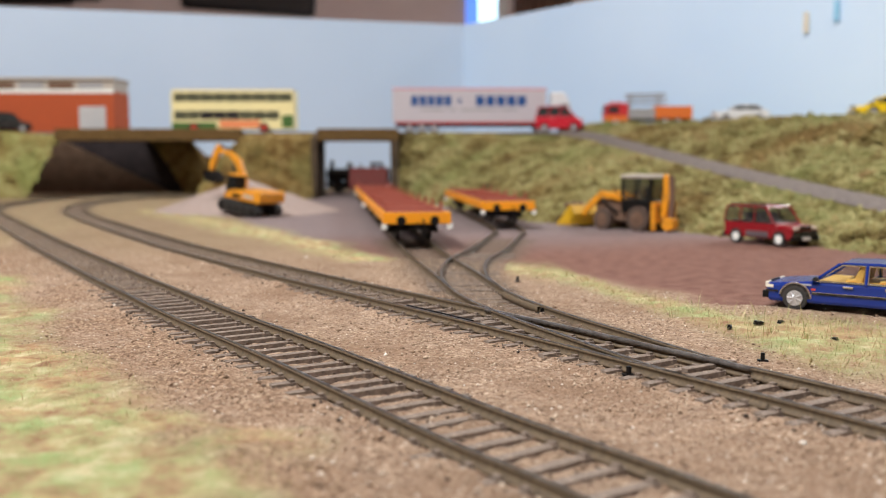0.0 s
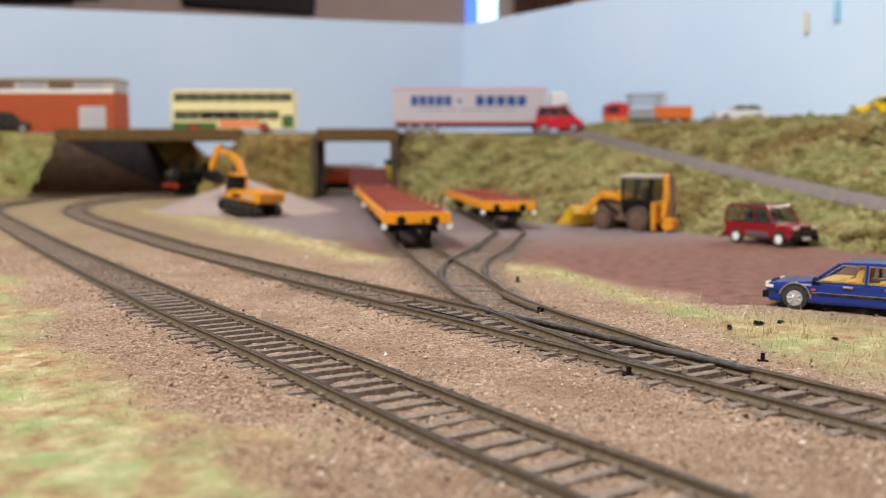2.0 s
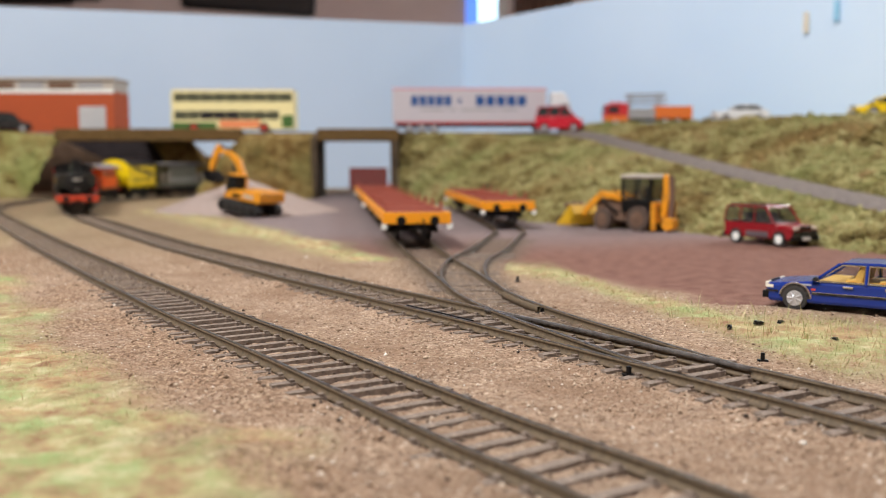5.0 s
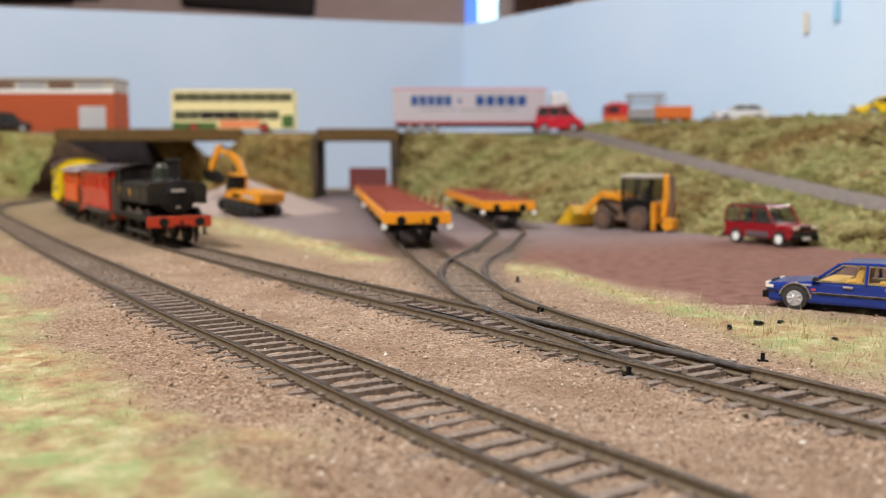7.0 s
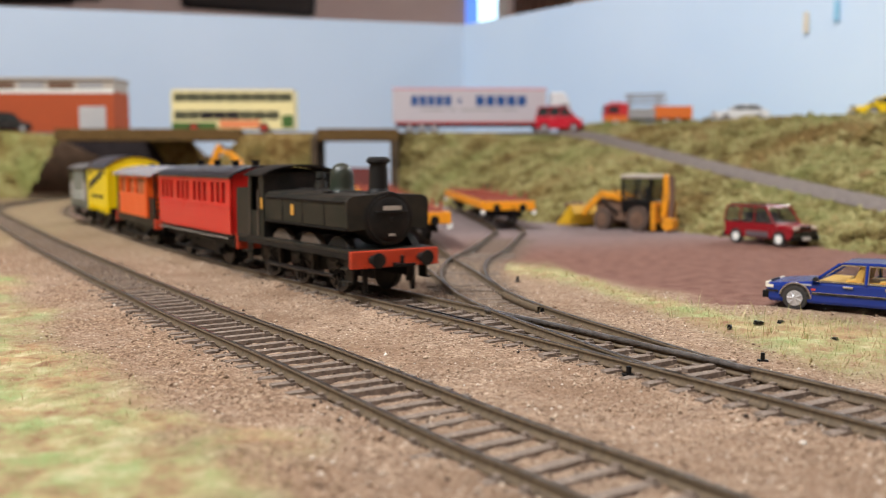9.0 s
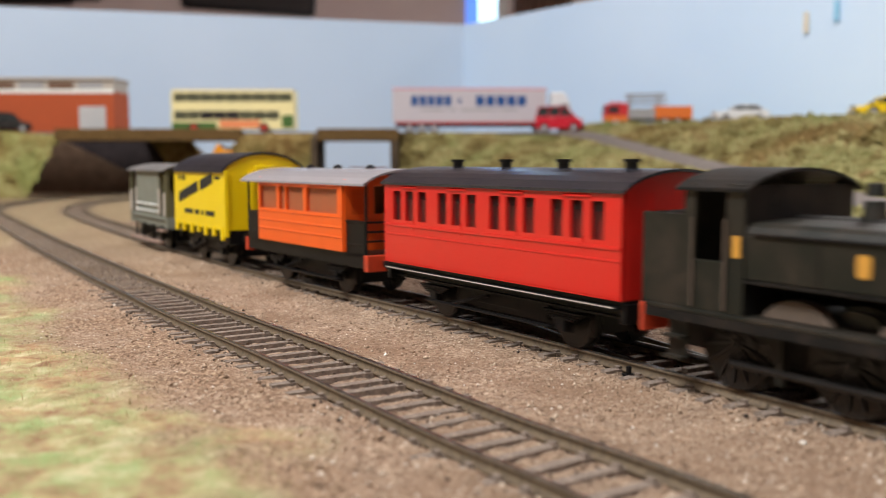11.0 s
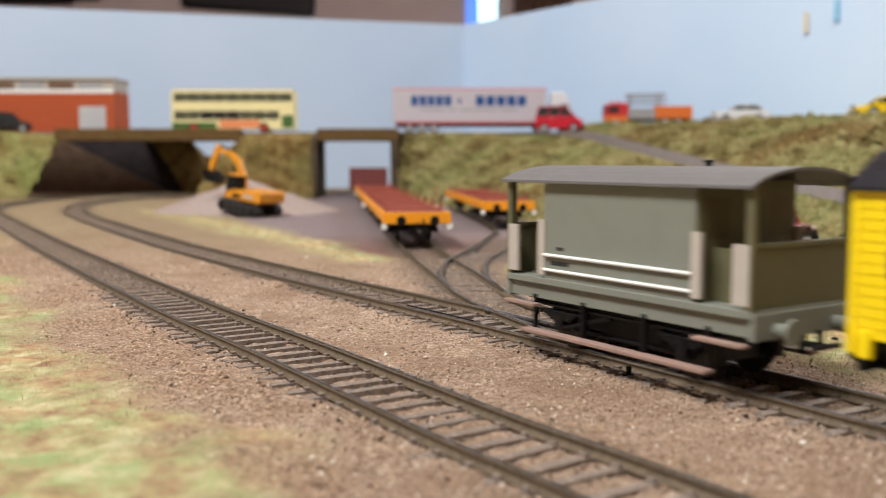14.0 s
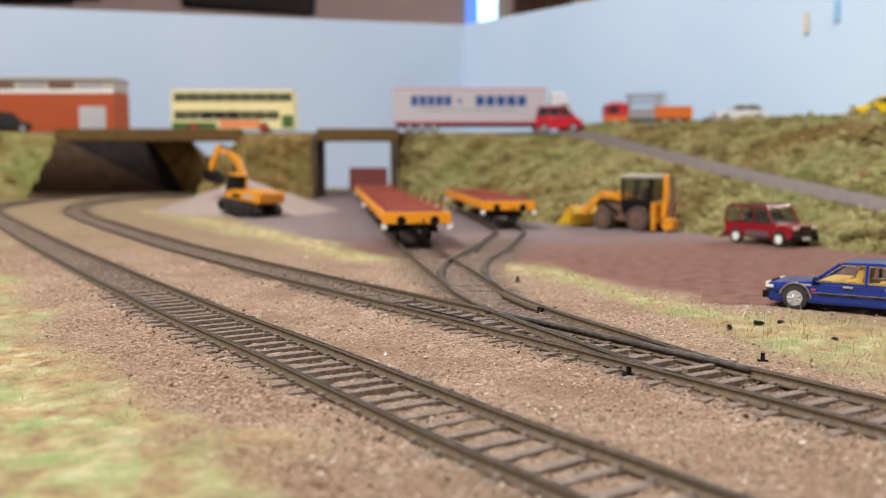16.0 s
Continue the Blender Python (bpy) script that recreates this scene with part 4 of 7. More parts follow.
def red_coach():
    th = thing("passenger_coach", mm(0, 0, 0), "bright red plastic four wheel coach with dark grey roof", "coach", "coaches of the train")
    hl = 49
    holes = []
    for c in range(4):
        c0 = -46.4 + c * 23.4
        holes += [(c0 + 2.4, c0 + 6.6), (c0 + 9.1, c0 + 13.3), (c0 + 15.8, c0 + 20.0)]
    for sd in (-1, 1):
        side_wall(th, -hl, hl, 14.6, 38.6, 16, sd, holes, 27.4, 35.9, M_COACH)
        window_run(th, holes, 27.4, 35.9, 15.8, sd, M_COACH, rim=0.4)
        for z, w, d in ((25.4, 0.9, 0.85), (22.8, 0.7, 0.75), (14.7, 0.7, 0.6), (37.6, 0.9, 0.5)):
            part("beading", box(bmesh.new(), -hl, hl, sd * (16 + d / 2) - d / 2, sd * (16 + d / 2) + d / 2, z, z + w), M_COACH, th, bevel=0.2)
        for c in range(4):
            x = -46.4 + c * 23.4 + 11.2
            part("door_ventilator", prism(bmesh.new(), [(sd * 16, 36.5), (sd * 16.9, 36.6), (sd * 17.0, 37.0), (sd * 16.2, 38.0), (sd * 16, 38.0)], x - 4.4, x + 4.4, "x"), M_COACH, th, bevel=0.12)
        for c in range(4):
            bm = bmesh.new()
            c0 = -46.4 + c * 23.4 + 7.4
            for x in (c0, c0 + 7.2):
                box(bm, x - 0.15, x + 0.15, sd * 16, sd * 16.3, 15.4, 37.4)
            rod(bm, (c0 + 6.2, sd * 16.6, 24.6), (c0 + 6.2, sd * 16.6, 28.2), 0.3, 6)
            part("door", bm, M_COACH, th)
        bm = bmesh.new()
        box(bm, -hl + 1, hl - 1, sd * 14.2, sd * 17.2, 12.6, 13.2)
        fb = part("footboard", bm, M_BLACK, th, "black step board", bevel=0.15)
        # pale strip stands in for the gloss line on the black board
        part("edge_highlight", box(bmesh.new(), -hl + 1.5, hl - 1.5, sd * 17.1, sd * 17.32, 12.95, 13.2), M_PALE, fb, "pale strip painted as the board edge's highlight")
        bm = bmesh.new()
        box(bm, -26, 26, sd * 15.4, sd * 17.0, 5.4, 5.9)
        part("footboard", bm, M_BLACK, th, bevel=0.15)
    for e in (-1, 1):
        bm = bmesh.new()
        out = [(-15.4, 14.6), (15.4, 14.6), (15.4, 38.6)] + [(y, 38.6 + 4.0 * (1 - (y / 15.6) ** 2) ** 0.8) for y in np.linspace(15, -15, 11)] + [(-15.4, 38.6)]
        prism(bm, out, min(e * hl, e * (hl - 0.8)), max(e * hl, e * (hl - 0.8)), "x")
        for y in (-8, 0, 8):
            box(bm, e * hl - 0.3, e * hl + 0.3, y - 0.2, y + 0.2, 15, 38)
        part("end_wall", bm, M_COACH_D, th)
        part("headstock", box(bmesh.new(), e * (hl - 0.5) - 0.9, e * (hl - 0.5) + 0.9, -15.4, 15.4, 9.4, 13.8), M_BLACK, th, bevel=0.2)
        buffers(th, e * hl, 11.4, e)
        coupling(th, e * hl, 9, e)
    part("floor_pan", box(bmesh.new(), -hl, hl, -15.2, 15.2, 13.2, 14.6), M_BLACK, th)
    for c in range(5):
        x = -46.6 + c * 23.4
        part("partition", box(bmesh.new(), x - 0.4, x + 0.4, -14.8, 14.8, 14.6, 38), M_INSIDE, th)
    for y in (-13.4, 13.4):
        part("inside_lining", box(bmesh.new(), -hl + 1, hl - 1, y - 0.3, y + 0.3, 14.6, 33.4), M_INSIDE, th)
    part("roof", arc_roof(-hl - 1.2, hl + 1.2, 17.2, 38.4, 43.0, 0.7), M_ROOF, th, "dark grey curved roof")
    for x in (-35, -12, 11.5, 35):
        bm = bmesh.new()
        cyl(bm, x, 0, 43.6, 1.5, 1.8, "z", 14)
        cyl(bm, x, 0, 44.8, 2.0, 0.7, "z", 14)
        part("roof_vent", bm, M_BLACK, th)
    underframe(th, -hl + 1, hl - 1, (-27, 27))
    part("battery_box", box(bmesh.new(), -12, 8, -11, 11, 6.4, 11.5), M_BLACK, th, bevel=0.4)
    ws = [wheelset(th, x, 6.4) for x in (-27, 27)]
    TRAIN.append((th, 104, 202, ws))


def orange_coach():
    th = thing("brake_coach", mm(0, 0, 0), "orange four wheel coach with grey roof and open end platforms", "coach", "coaches of the train")
    a, b = -34, 34
    holes = [(-32.4, -17.4), (-15.0, -9.9), (-9.1, 5.0), (7.6, 30.4)]
    for sd in (-1, 1):
        side_wall(th, a, b, 15.0, 37.4, 15.6, sd, holes, 27.0, 35.2, M_ORANGE)
        window_run(th, holes, 27.0, 35.2, 15.4, sd, M_ORANGE, rim=0.4)
        for x in (-16.2, 6.3):
            part("door_hood", prism(bmesh.new(), rounded(x - 3.4, x + 3.4, 35.5, 36.7, 0.5), sd * 15.6, sd * 16.6, "y"), M_ORANGE, th)
        for z in (26.1, 22.7, 19.5, 36.7):
            part("beading", box(bmesh.new(), a, b, sd * 16.0 - 0.4, sd * 16.0 + 0.4, z - 0.35, z + 0.35), M_ORANGE, th, bevel=0.2)
        part("footboard", box(bmesh.new(), -30, 30, sd * 14.4, sd * 16.6, 5.2, 5.8), M_BLACK, th)
        part("side_skirt", box(bmesh.new(), -49, 49, sd * 14.2, sd * 15.0, 10.6, 15), M_BLACK, th)
    for y in (-14.7, 14.7):
        part("inside_lining", box(bmesh.new(), a + 2, b - 2, y - 0.2, y + 0.2, 15, 36), M_LINING, th)
    for e in (-1, 1):
        x = e * 34
        bm = bmesh.new()
        box(bm, x - 0.5, x + 0.5, -15.4, -4.6, 15, 38.4)
        box(bm, x - 0.5, x + 0.5, 4.6, 15.4, 15, 38.4)
        box(bm, x - 0.5, x + 0.5, -4.6, 4.6, 36, 39.6)
        box(bm, x - 0.4, x + 0.4, -4.6, 4.6, 15, 27)
        part("end_wall", bm, M_ORANGE, th)
        for y0 in (-13, 7):
            part("window", box(bmesh.new(), x + e * 0.55 - 0.1, x + e * 0.55 + 0.1, y0, y0 + 6, 27, 35), M_PANE, th)
        # platform with railings
        part("platform", box(bmesh.new(), min(x, e * 48), max(x, e * 48), -15, 15, 13.6, 15.0), M_BLACK, th)
        for y in (-14.6, 14.6):
            bm = bmesh.new()
            rod(bm, (e * 47, y, 15), (e * 47, y, 38), 0.5, 8)
            part("roof_post", bm, M_BLACK, th)
            part("side_panel", box(bmesh.new(), min(x, e * 46.4), max(x, e * 46.4), y - 0.4, y + 0.4, 15, 24.6), M_BLACK, th, "glossy black platform side sheet")
            part("top_rail", box(bmesh.new(), min(x, e * 47), max(x, e * 47), y - 0.7, y + 0.7, 24.6, 25.4), M_BLACK, th, bevel=0.2)
            part("lower_rail", box(bmesh.new(), min(x, e * 47), max(x, e * 47), y - 0.6, y + 0.6, 17.4, 18.0), M_BLACK, th, bevel=0.15)
        for z in (19, 22, 25):
            part("end_rail", rod(bmesh.new(), (e * 47, -14.6, z), (e * 47, 14.6, z), 0.35, 6), M_BLACK, th)
        for y in (-5, 5):
            part("end_upright", rod(bmesh.new(), (e * 47, y, 15), (e * 47, y, 25), 0.4, 6), M_BLACK, th)
        part("hand_wheel", cyl(bmesh.new(), e * 44, 5, 24, 2.4, 0.6, "z", 16), M_BLACK, th)
        part("headstock", box(bmesh.new(), e * 48 - 1.3, e * 48 + 1.3, -15.4, 15.4, 9.6, 14.8), M_BEAM, th, "bright red buffer beam", bevel=0.2)
        buffers(th, e * 49, 12, e)
        coupling(th, e * 49, 9, e)
    part("floor_pan", box(bmesh.new(), a, b, -14.8, 14.8, 13.4, 15), M_BLACK, th)
    part("roof", arc_roof(-49.6, 49.6, 17.0, 37.2, 41.8, 0.7), M_ROOF_L, th, "light grey curved roof")
    for x in (-22, 0, 24):
        bm = bmesh.new()
        cyl(bm, x, 0, 42.0, 1.7, 0.9, "z", 14)
        cyl(bm, x, 0, 42.6, 1.0, 0.8, "z", 12)
        part("roof_vent", bm, M_ROOF, th)
    underframe(th, -48, 48, (-24, 24))
    ws = [wheelset(th, x, 6.4) for x in (-24, 24)]
    TRAIN.append((th, 214, 307, ws))


def letters(bm, x0, x1, z, h, y, sd, slope=0.0, word=(6,), strokes=((0.02, 0.42), (0.52, 0.94))):
    """Plain bars of the size of lettering that cannot be read."""
    n = sum(word) + len(word) - 1
    w = (x1 - x0) / n
    i = 0
    for wd in word:
        for _ in range(wd):
            a = x0 + i * w
            zz = z + slope * (a - x0)
            for u0, u1 in strokes:
                box(bm, a + u0 * w, a + u1 * w, sd * y - 0.12, sd * y + 0.12, zz, zz + h)
            i += 1
        i += 1


def yellow_van():
    th = thing("covered_van", mm(0, 0, 0), "bright yellow planked covered goods van with slate grey roof", "goods van")
    hl = 33
    for sd in (-1, 1):
        bm = bmesh.new()
        n = 14
        box(bm, -hl, hl, sd * 16.8 - 0.3, sd * 16.8 + 0.3, 15.2, 38.8)
        w = part("side_wall", bm, M_YELLOW, th)
        for i in range(n):
            z0 = 15.2 + i * (23.6 / n)
            bm = bmesh.new()
            box(bm, -hl, hl, sd * 17.1 - 0.4, sd * 17.1 + 0.4, z0 + 0.08, z0 + 23.6 / n - 0.08)
            part("plank", bm, M_YELLOW, w)
        for i, (x, ln) in enumerate(((-31.2, 2), (-21, 1.8), (-9.6, 2), (0.4, 1.2), (9.6, 2), (20.4, 1.8), (31.2, 3))):
            bm = bmesh.new()
            box(bm, x - 1.3, x + 1.3, sd * 17.3 - 0.7, sd * 17.3 + 0.7, 15.4 - ln - 1.2, 16.6)
            part("side_knee", bm, M_YELLOW, th, bevel=0.15)
        bm = bmesh.new()
        letters(bm, -27.5, -18, 34.6, 2.3, 17.55, sd, 0, (1, 2))
        letters(bm, -27.5, 0.5, 25.0, 4.4, 17.55, sd, 0.2, (8,))
        letters(bm, 3.5, 20, 30.8, 4.4, 17.55, sd, 0.2, (5,))
        letters(bm, -19, 22, 20.4, 2.0, 17.55, sd, 0, (4, 2, 1, 4))
        letters(bm, 22, 29.5, 35.4, 1.2, 17.55, sd, 0, (3,))
        part("lettering", bm, M_PRINT, w, "black printed letter bars")
    for e in (-1, 1):
        bm = bmesh.new()
        out = [(-17, 15.2), (17, 15.2), (17, 39)] + [(y, 39 + 6.4 * (1 - (y / 17.7) ** 2) ** 0.75) for y in np.linspace(16.6, -16.6, 13)] + [(-17, 39)]
        prism(bm, out, e * hl - 0.5, e * hl + 0.5, "x")
        ew = part("end_wall", bm, M_YELLOW, th)
        for i in range(13):
            z0 = 15.4 + i * 1.75
            part("plank", box(bmesh.new(), e * (hl + 0.65) - 0.2, e * (hl + 0.65) + 0.2, -16.4, 16.4, z0, z0 + 1.52), M_YELLOW, ew)
        for y in (-16.6, -5.8, 5.8, 16.6):
            bm = bmesh.new()
            box(bm, e * hl - 0.2, e * (hl + 1.7), y - 0.9, y + 0.9, 12.6, 39)
            part("end_post", bm, M_YELLOW, th, bevel=0.15)
        part("vent_hood", box(bmesh.new(), e * hl, e * (hl + 1.6), -4.2, 4.2, 36, 41), M_YELLOW, th, bevel=0.3)
        part("headstock", box(bmesh.new(), e * hl - 0.9, e * hl + 0.9, -15.4, 15.4, 9.6, 14.6), M_BLACK, th, bevel=0.2)
        buffers(th, e * (hl + 0.9), 12, e)
        coupling(th, e * hl, 9, e)
    part("floor_pan", box(bmesh.new(), -hl, hl, -16.4, 16.4, 13.4, 15.2), M_BLACK, th)
    part("roof", arc_roof(-hl - 1.4, hl + 1.4, 18.4, 38.8, 46.4, 0.7, 16), M_VANROOF, th, "slate grey rounded roof")
    underframe(th, -hl + 1, hl - 1, (-19, 19))
    ws = [wheelset(th, x, 6.2) for x in (-19, 19)]
    TRAIN.append((th, 325, 388.5, ws))


def brake_van():
    th = thing("brake_van", mm(0, 0, 0), "grey goods brake van with open verandas and brown footboards", "brake van")
    hl, c = 39, 24.4
    # frame and floor
    part("floor_pan", box(bmesh.new(), -hl, hl, -15.4, 15.4, 14.6, 16.2), M_BRAKE, th, bevel=0.2)
    for sd in (-1, 1):
        bm = bmesh.new()
        box(bm, -c, c, sd * 14.4 - 0.5, sd * 14.4 + 0.4, 16.2, 38.6)
        part("side_wall", bm, M_BRAKE, th, "plain grey cabin side")
        for z in (18.2, 21.6):
            bm = bmesh.new()
            rod(bm, (-c + 0.5, sd * 15.4, z), (c - 0.5, sd * 15.4, z), 0.38, 8)
            for x in (-c + 1, 0, c - 1):
                rod(bm, (x, sd * 14.6, z), (x, sd * 15.4, z), 0.3, 6)
            part("handrail", bm, M_WHITE, th, "white painted handrail")
        for x in (-c - 0.6, c + 0.6):
            part("door_pillar", box(bmesh.new(), x - 1.3, x + 1.3, sd * 14.9 - 0.5, sd * 14.9 + 0.5, 17, 29.6), M_PALE, th, "pale cream upright")
        part("solebar", box(bmesh.new(), -hl, hl, sd * 13.4, sd * 14.4, 11.2, 14.6), M_BRAKE, th)
        bm = bmesh.new()
        letters(bm, -22.0, -15.0, 19.4, 0.9, 14.85, sd, 0, (7,))
        letters(bm, -19.6, -17.0, 22.8, 0.8, 14.85, sd, 0, (3,))
        part("lettering", bm, M_PRINT, th)
        bm = bmesh.new()
        box(bm, -30, 30, sd * 14.6, sd * 17.6, 3.4, 4.2)
        part("footboard", bm, M_BOARD, th, "long brown wooden step board", bevel=0.15)
        for x in (-32, 32):
            part("footboard", box(bmesh.new(), x - 6.4, x + 6.4, sd * 14.6, sd * 17.0, 9.4, 10.1), M_BOARD, th, bevel=0.15)
        for x in (-28, -10, 10, 28):
            bm = bmesh.new()
            box(bm, x - 0.5, x + 0.5, sd * 13.9, sd * 15.0, 3.6, 12)
            part("step_hanger", bm, M_BLACK, th)
    for e in (-1, 1):
        x = e * c
        for y0 in (-14.4, 4):
            part("cabin_end", box(bmesh.new(), x - 0.5, x + 0.5, y0, y0 + 10.4, 16.2, 38.8), M_OLIVE, th)
        part("door_lintel", box(bmesh.new(), x - 0.5, x + 0.5, -4, 4, 35.4, 39.8), M_OLIVE, th)
        part("cabin_door", box(bmesh.new(), x - 0.3 - 0.6 * e, x + 0.3 - 0.6 * e, -4, 4, 16.2, 35.4), M_OLIVE, th)
        for y0 in (-12.4, 6.4):
            part("cabin_window", box(bmesh.new(), x + e * 0.6 - 0.12, x + e * 0.6 + 0.12, y0, y0 + 6, 28, 36), M_PANE, th, "dark glazed window")
        bm = bmesh.new()
        box(bm, e * (hl - 0.6) - 0.5, e * (hl - 0.6) + 0.5, -14.8, 14.8, 16.2, 27.4)
        box(bm, e * (hl - 0.6) - 0.8, e * (hl - 0.6) + 0.8, -15.2, 15.2, 27.2, 28.2)
        part("end_panel", bm, M_OLIVE, th, "olive grey veranda end", bevel=0.15)
        for sd in (-1, 1):
            bm = bmesh.new()
            box(bm, e * (hl - 0.8) - 0.9, e * (hl - 0.8) + 0.9, sd * 14.4 - 0.9, sd * 14.4 + 0.9, 16, 38.8)
            part("corner_post", bm, M_OLIVE, th, bevel=0.15)
            bm = bmesh.new()
            box(bm, min(e * (hl - 4.6), e * (hl - 0.6)), max(e * (hl - 4.6), e * (hl - 0.6)), sd * 15 - 0.4, sd * 15 + 0.4, 17, 28)
            part("side_screen", bm, M_PALE, th, "pale cream side sheet")
            part("inner_screen", box(bmesh.new(), min(e * c, e * (hl - 5.5)), max(e * c, e * (hl - 5.5)), sd * 10 - 0.4, sd * 10 + 0.4, 16.2, 26.5), M_OLIVE, th)
        part("headstock", box(bmesh.new(), e * hl - 0.8, e * hl + 0.8, -15, 15, 10.6, 15.6), M_BRAKE, th, bevel=0.2)
        buffers(th, e * hl, 12.4, e, M_BRAKE)
        coupling(th, e * hl, 9, e)
    part("roof", arc_roof(-hl - 0.8, hl + 0.8, 16.6, 38.6, 41.9, 0.6), M_BROOF, th, "dull grey curved roof")
    bm = bmesh.new()
    cyl(bm, 6, 8, 41.6, 0.8, 3, "z", 10)
    cyl(bm, 6, 8, 42.9, 1.2, 0.5, "z", 10)
    part("stove_pipe", bm, M_BLACK, th)
    underframe(th, -30, 30, (-20, 20), 13.0)
    ws = [wheelset(th, x, 6.2) for x in (-20, 20)]
    TRAIN.append((th, 411, 484, ws))


pannier_loco()
red_coach()
orange_coach()
yellow_van()
brake_van()

# the carriages sit a little lower than scale
for (th, *_), sx, sy, sz in zip(TRAIN, (0.94, 1, 0.945, 0.96, 0.935), (1.04, 1, 1, 1, 1), (1, 0.976, 0.985, 1.02, 1.015)):
    th.scale = (sx, sy, sz)

# ---- paints of the yard ----
M_DECK = paint("wagon_deck_brown_red", srgb(150, 74, 56), 0.75, 0.25, (0.12, 0.06, 0.045, 1), per_m=220)
M_WAGON_Y = paint("wagon_frame_amber", srgb(246, 158, 22), 0.45, 0.12)
M_PLANT = paint("plant_yellow_orange", srgb(226, 148, 28), 0.45, 0.5, (0.16, 0.08, 0.03, 1))
M_PLANT_Y = paint("shovel_yellow", srgb(210, 164, 24), 0.5, 0.3)
M_PLANT_D = paint("mud_brown", srgb(112, 84, 66), 0.85, 0.4)
M_RUBBER = paint("tyre_rubber", (0.025, 0.023, 0.022, 1), 0.8, 0.3)
M_MUDTYRE = paint("muddy_tyre_rubber", srgb(84, 66, 56), 0.9, 0.5)
M_SILVER = paint("wheel_silver", srgb(206, 206, 208), 0.3, 0.05, metal=0.5)
M_CHROME = paint("chrome_trim", (0.75, 0.76, 0.78, 1), 0.18, 0.0, metal=1.0, bump=0)
M_BLUE = paint("car_blue_gloss", srgb(22, 48, 126), 0.14, 0.04, per_m=60, bump=0)
M_TAN = paint("tan_interior", srgb(236, 186, 90), 0.6, 0.05)
M_CARRED = paint("car_dark_red", srgb(138, 22, 32), 0.22, 0.08, per_m=60, bump=0)
M_CARGREY = paint("car_lower_grey", srgb(96, 84, 88), 0.4, 0.1)
M_CARWHITE = paint("car_white", srgb(226, 226, 226), 0.25, 0.05, bump=0)
M_CARYELLOW = paint("car_yellow", srgb(246, 206, 20), 0.3, 0.05, bump=0)
M_CARBLACK = paint("car_black", (0.02, 0.018, 0.018, 1), 0.25, 0.1, bump=0)
M_LENS = paint("lamp_lens", srgb(236, 226, 206), 0.2, 0.0, bump=0)
M_AMBER = paint("amber_lens", srgb(236, 120, 30), 0.25, 0.0, bump=0)
M_GLASS = glass_mat("car_glass", (0.95, 0.96, 0.96, 1), 0.08)
M_GLASS_M = glass_mat("dusty_cab_glass", (0.85, 0.85, 0.82, 1), 0.16)
M_GLASS_D = glass_mat("dark_car_glass", (0.35, 0.37, 0.38, 1), 0.55)
k = Mat("gravel_heap")
M_PILE = k.put(k.ramp(k.noise(700, 5, 0.7), [(0.3, srgb(128, 110, 102)), (0.7, srgb(184, 166, 156))]), 0.95, 0, 0.2)


def road_wheel(parent, x, y, r, w, tyre=None, rim=None, name="wheel"):
    bm = bmesh.new()
    cyl(bm, x, y, r, r, w, "y", 24)
    wh = part(name, bm, tyre or M_RUBBER, parent, bevel=min(0.5, w * 0.2))
    sd = 1 if y > 0 else -1
    bm = bmesh.new()
    cyl(bm, x, y + sd * w * 0.5, r, r * 0.62, 0.35, "y", 20)
    cyl(bm, x, y + sd * (w * 0.5 + 0.25), r, r * 0.2, 0.3, "y", 10)
    for i in range(7):
        a = 2 * math.pi * i / 7
        rod(bm, (x, y + sd * (w * 0.5 + 0.15), r), (x + r * 0.56 * math.cos(a), y + sd * (w * 0.5 + 0.15), r + r * 0.56 * math.sin(a)), r * 0.09, 5)
    part("rim", bm, rim or M_SILVER, wh, "silver wheel trim")
    return wh


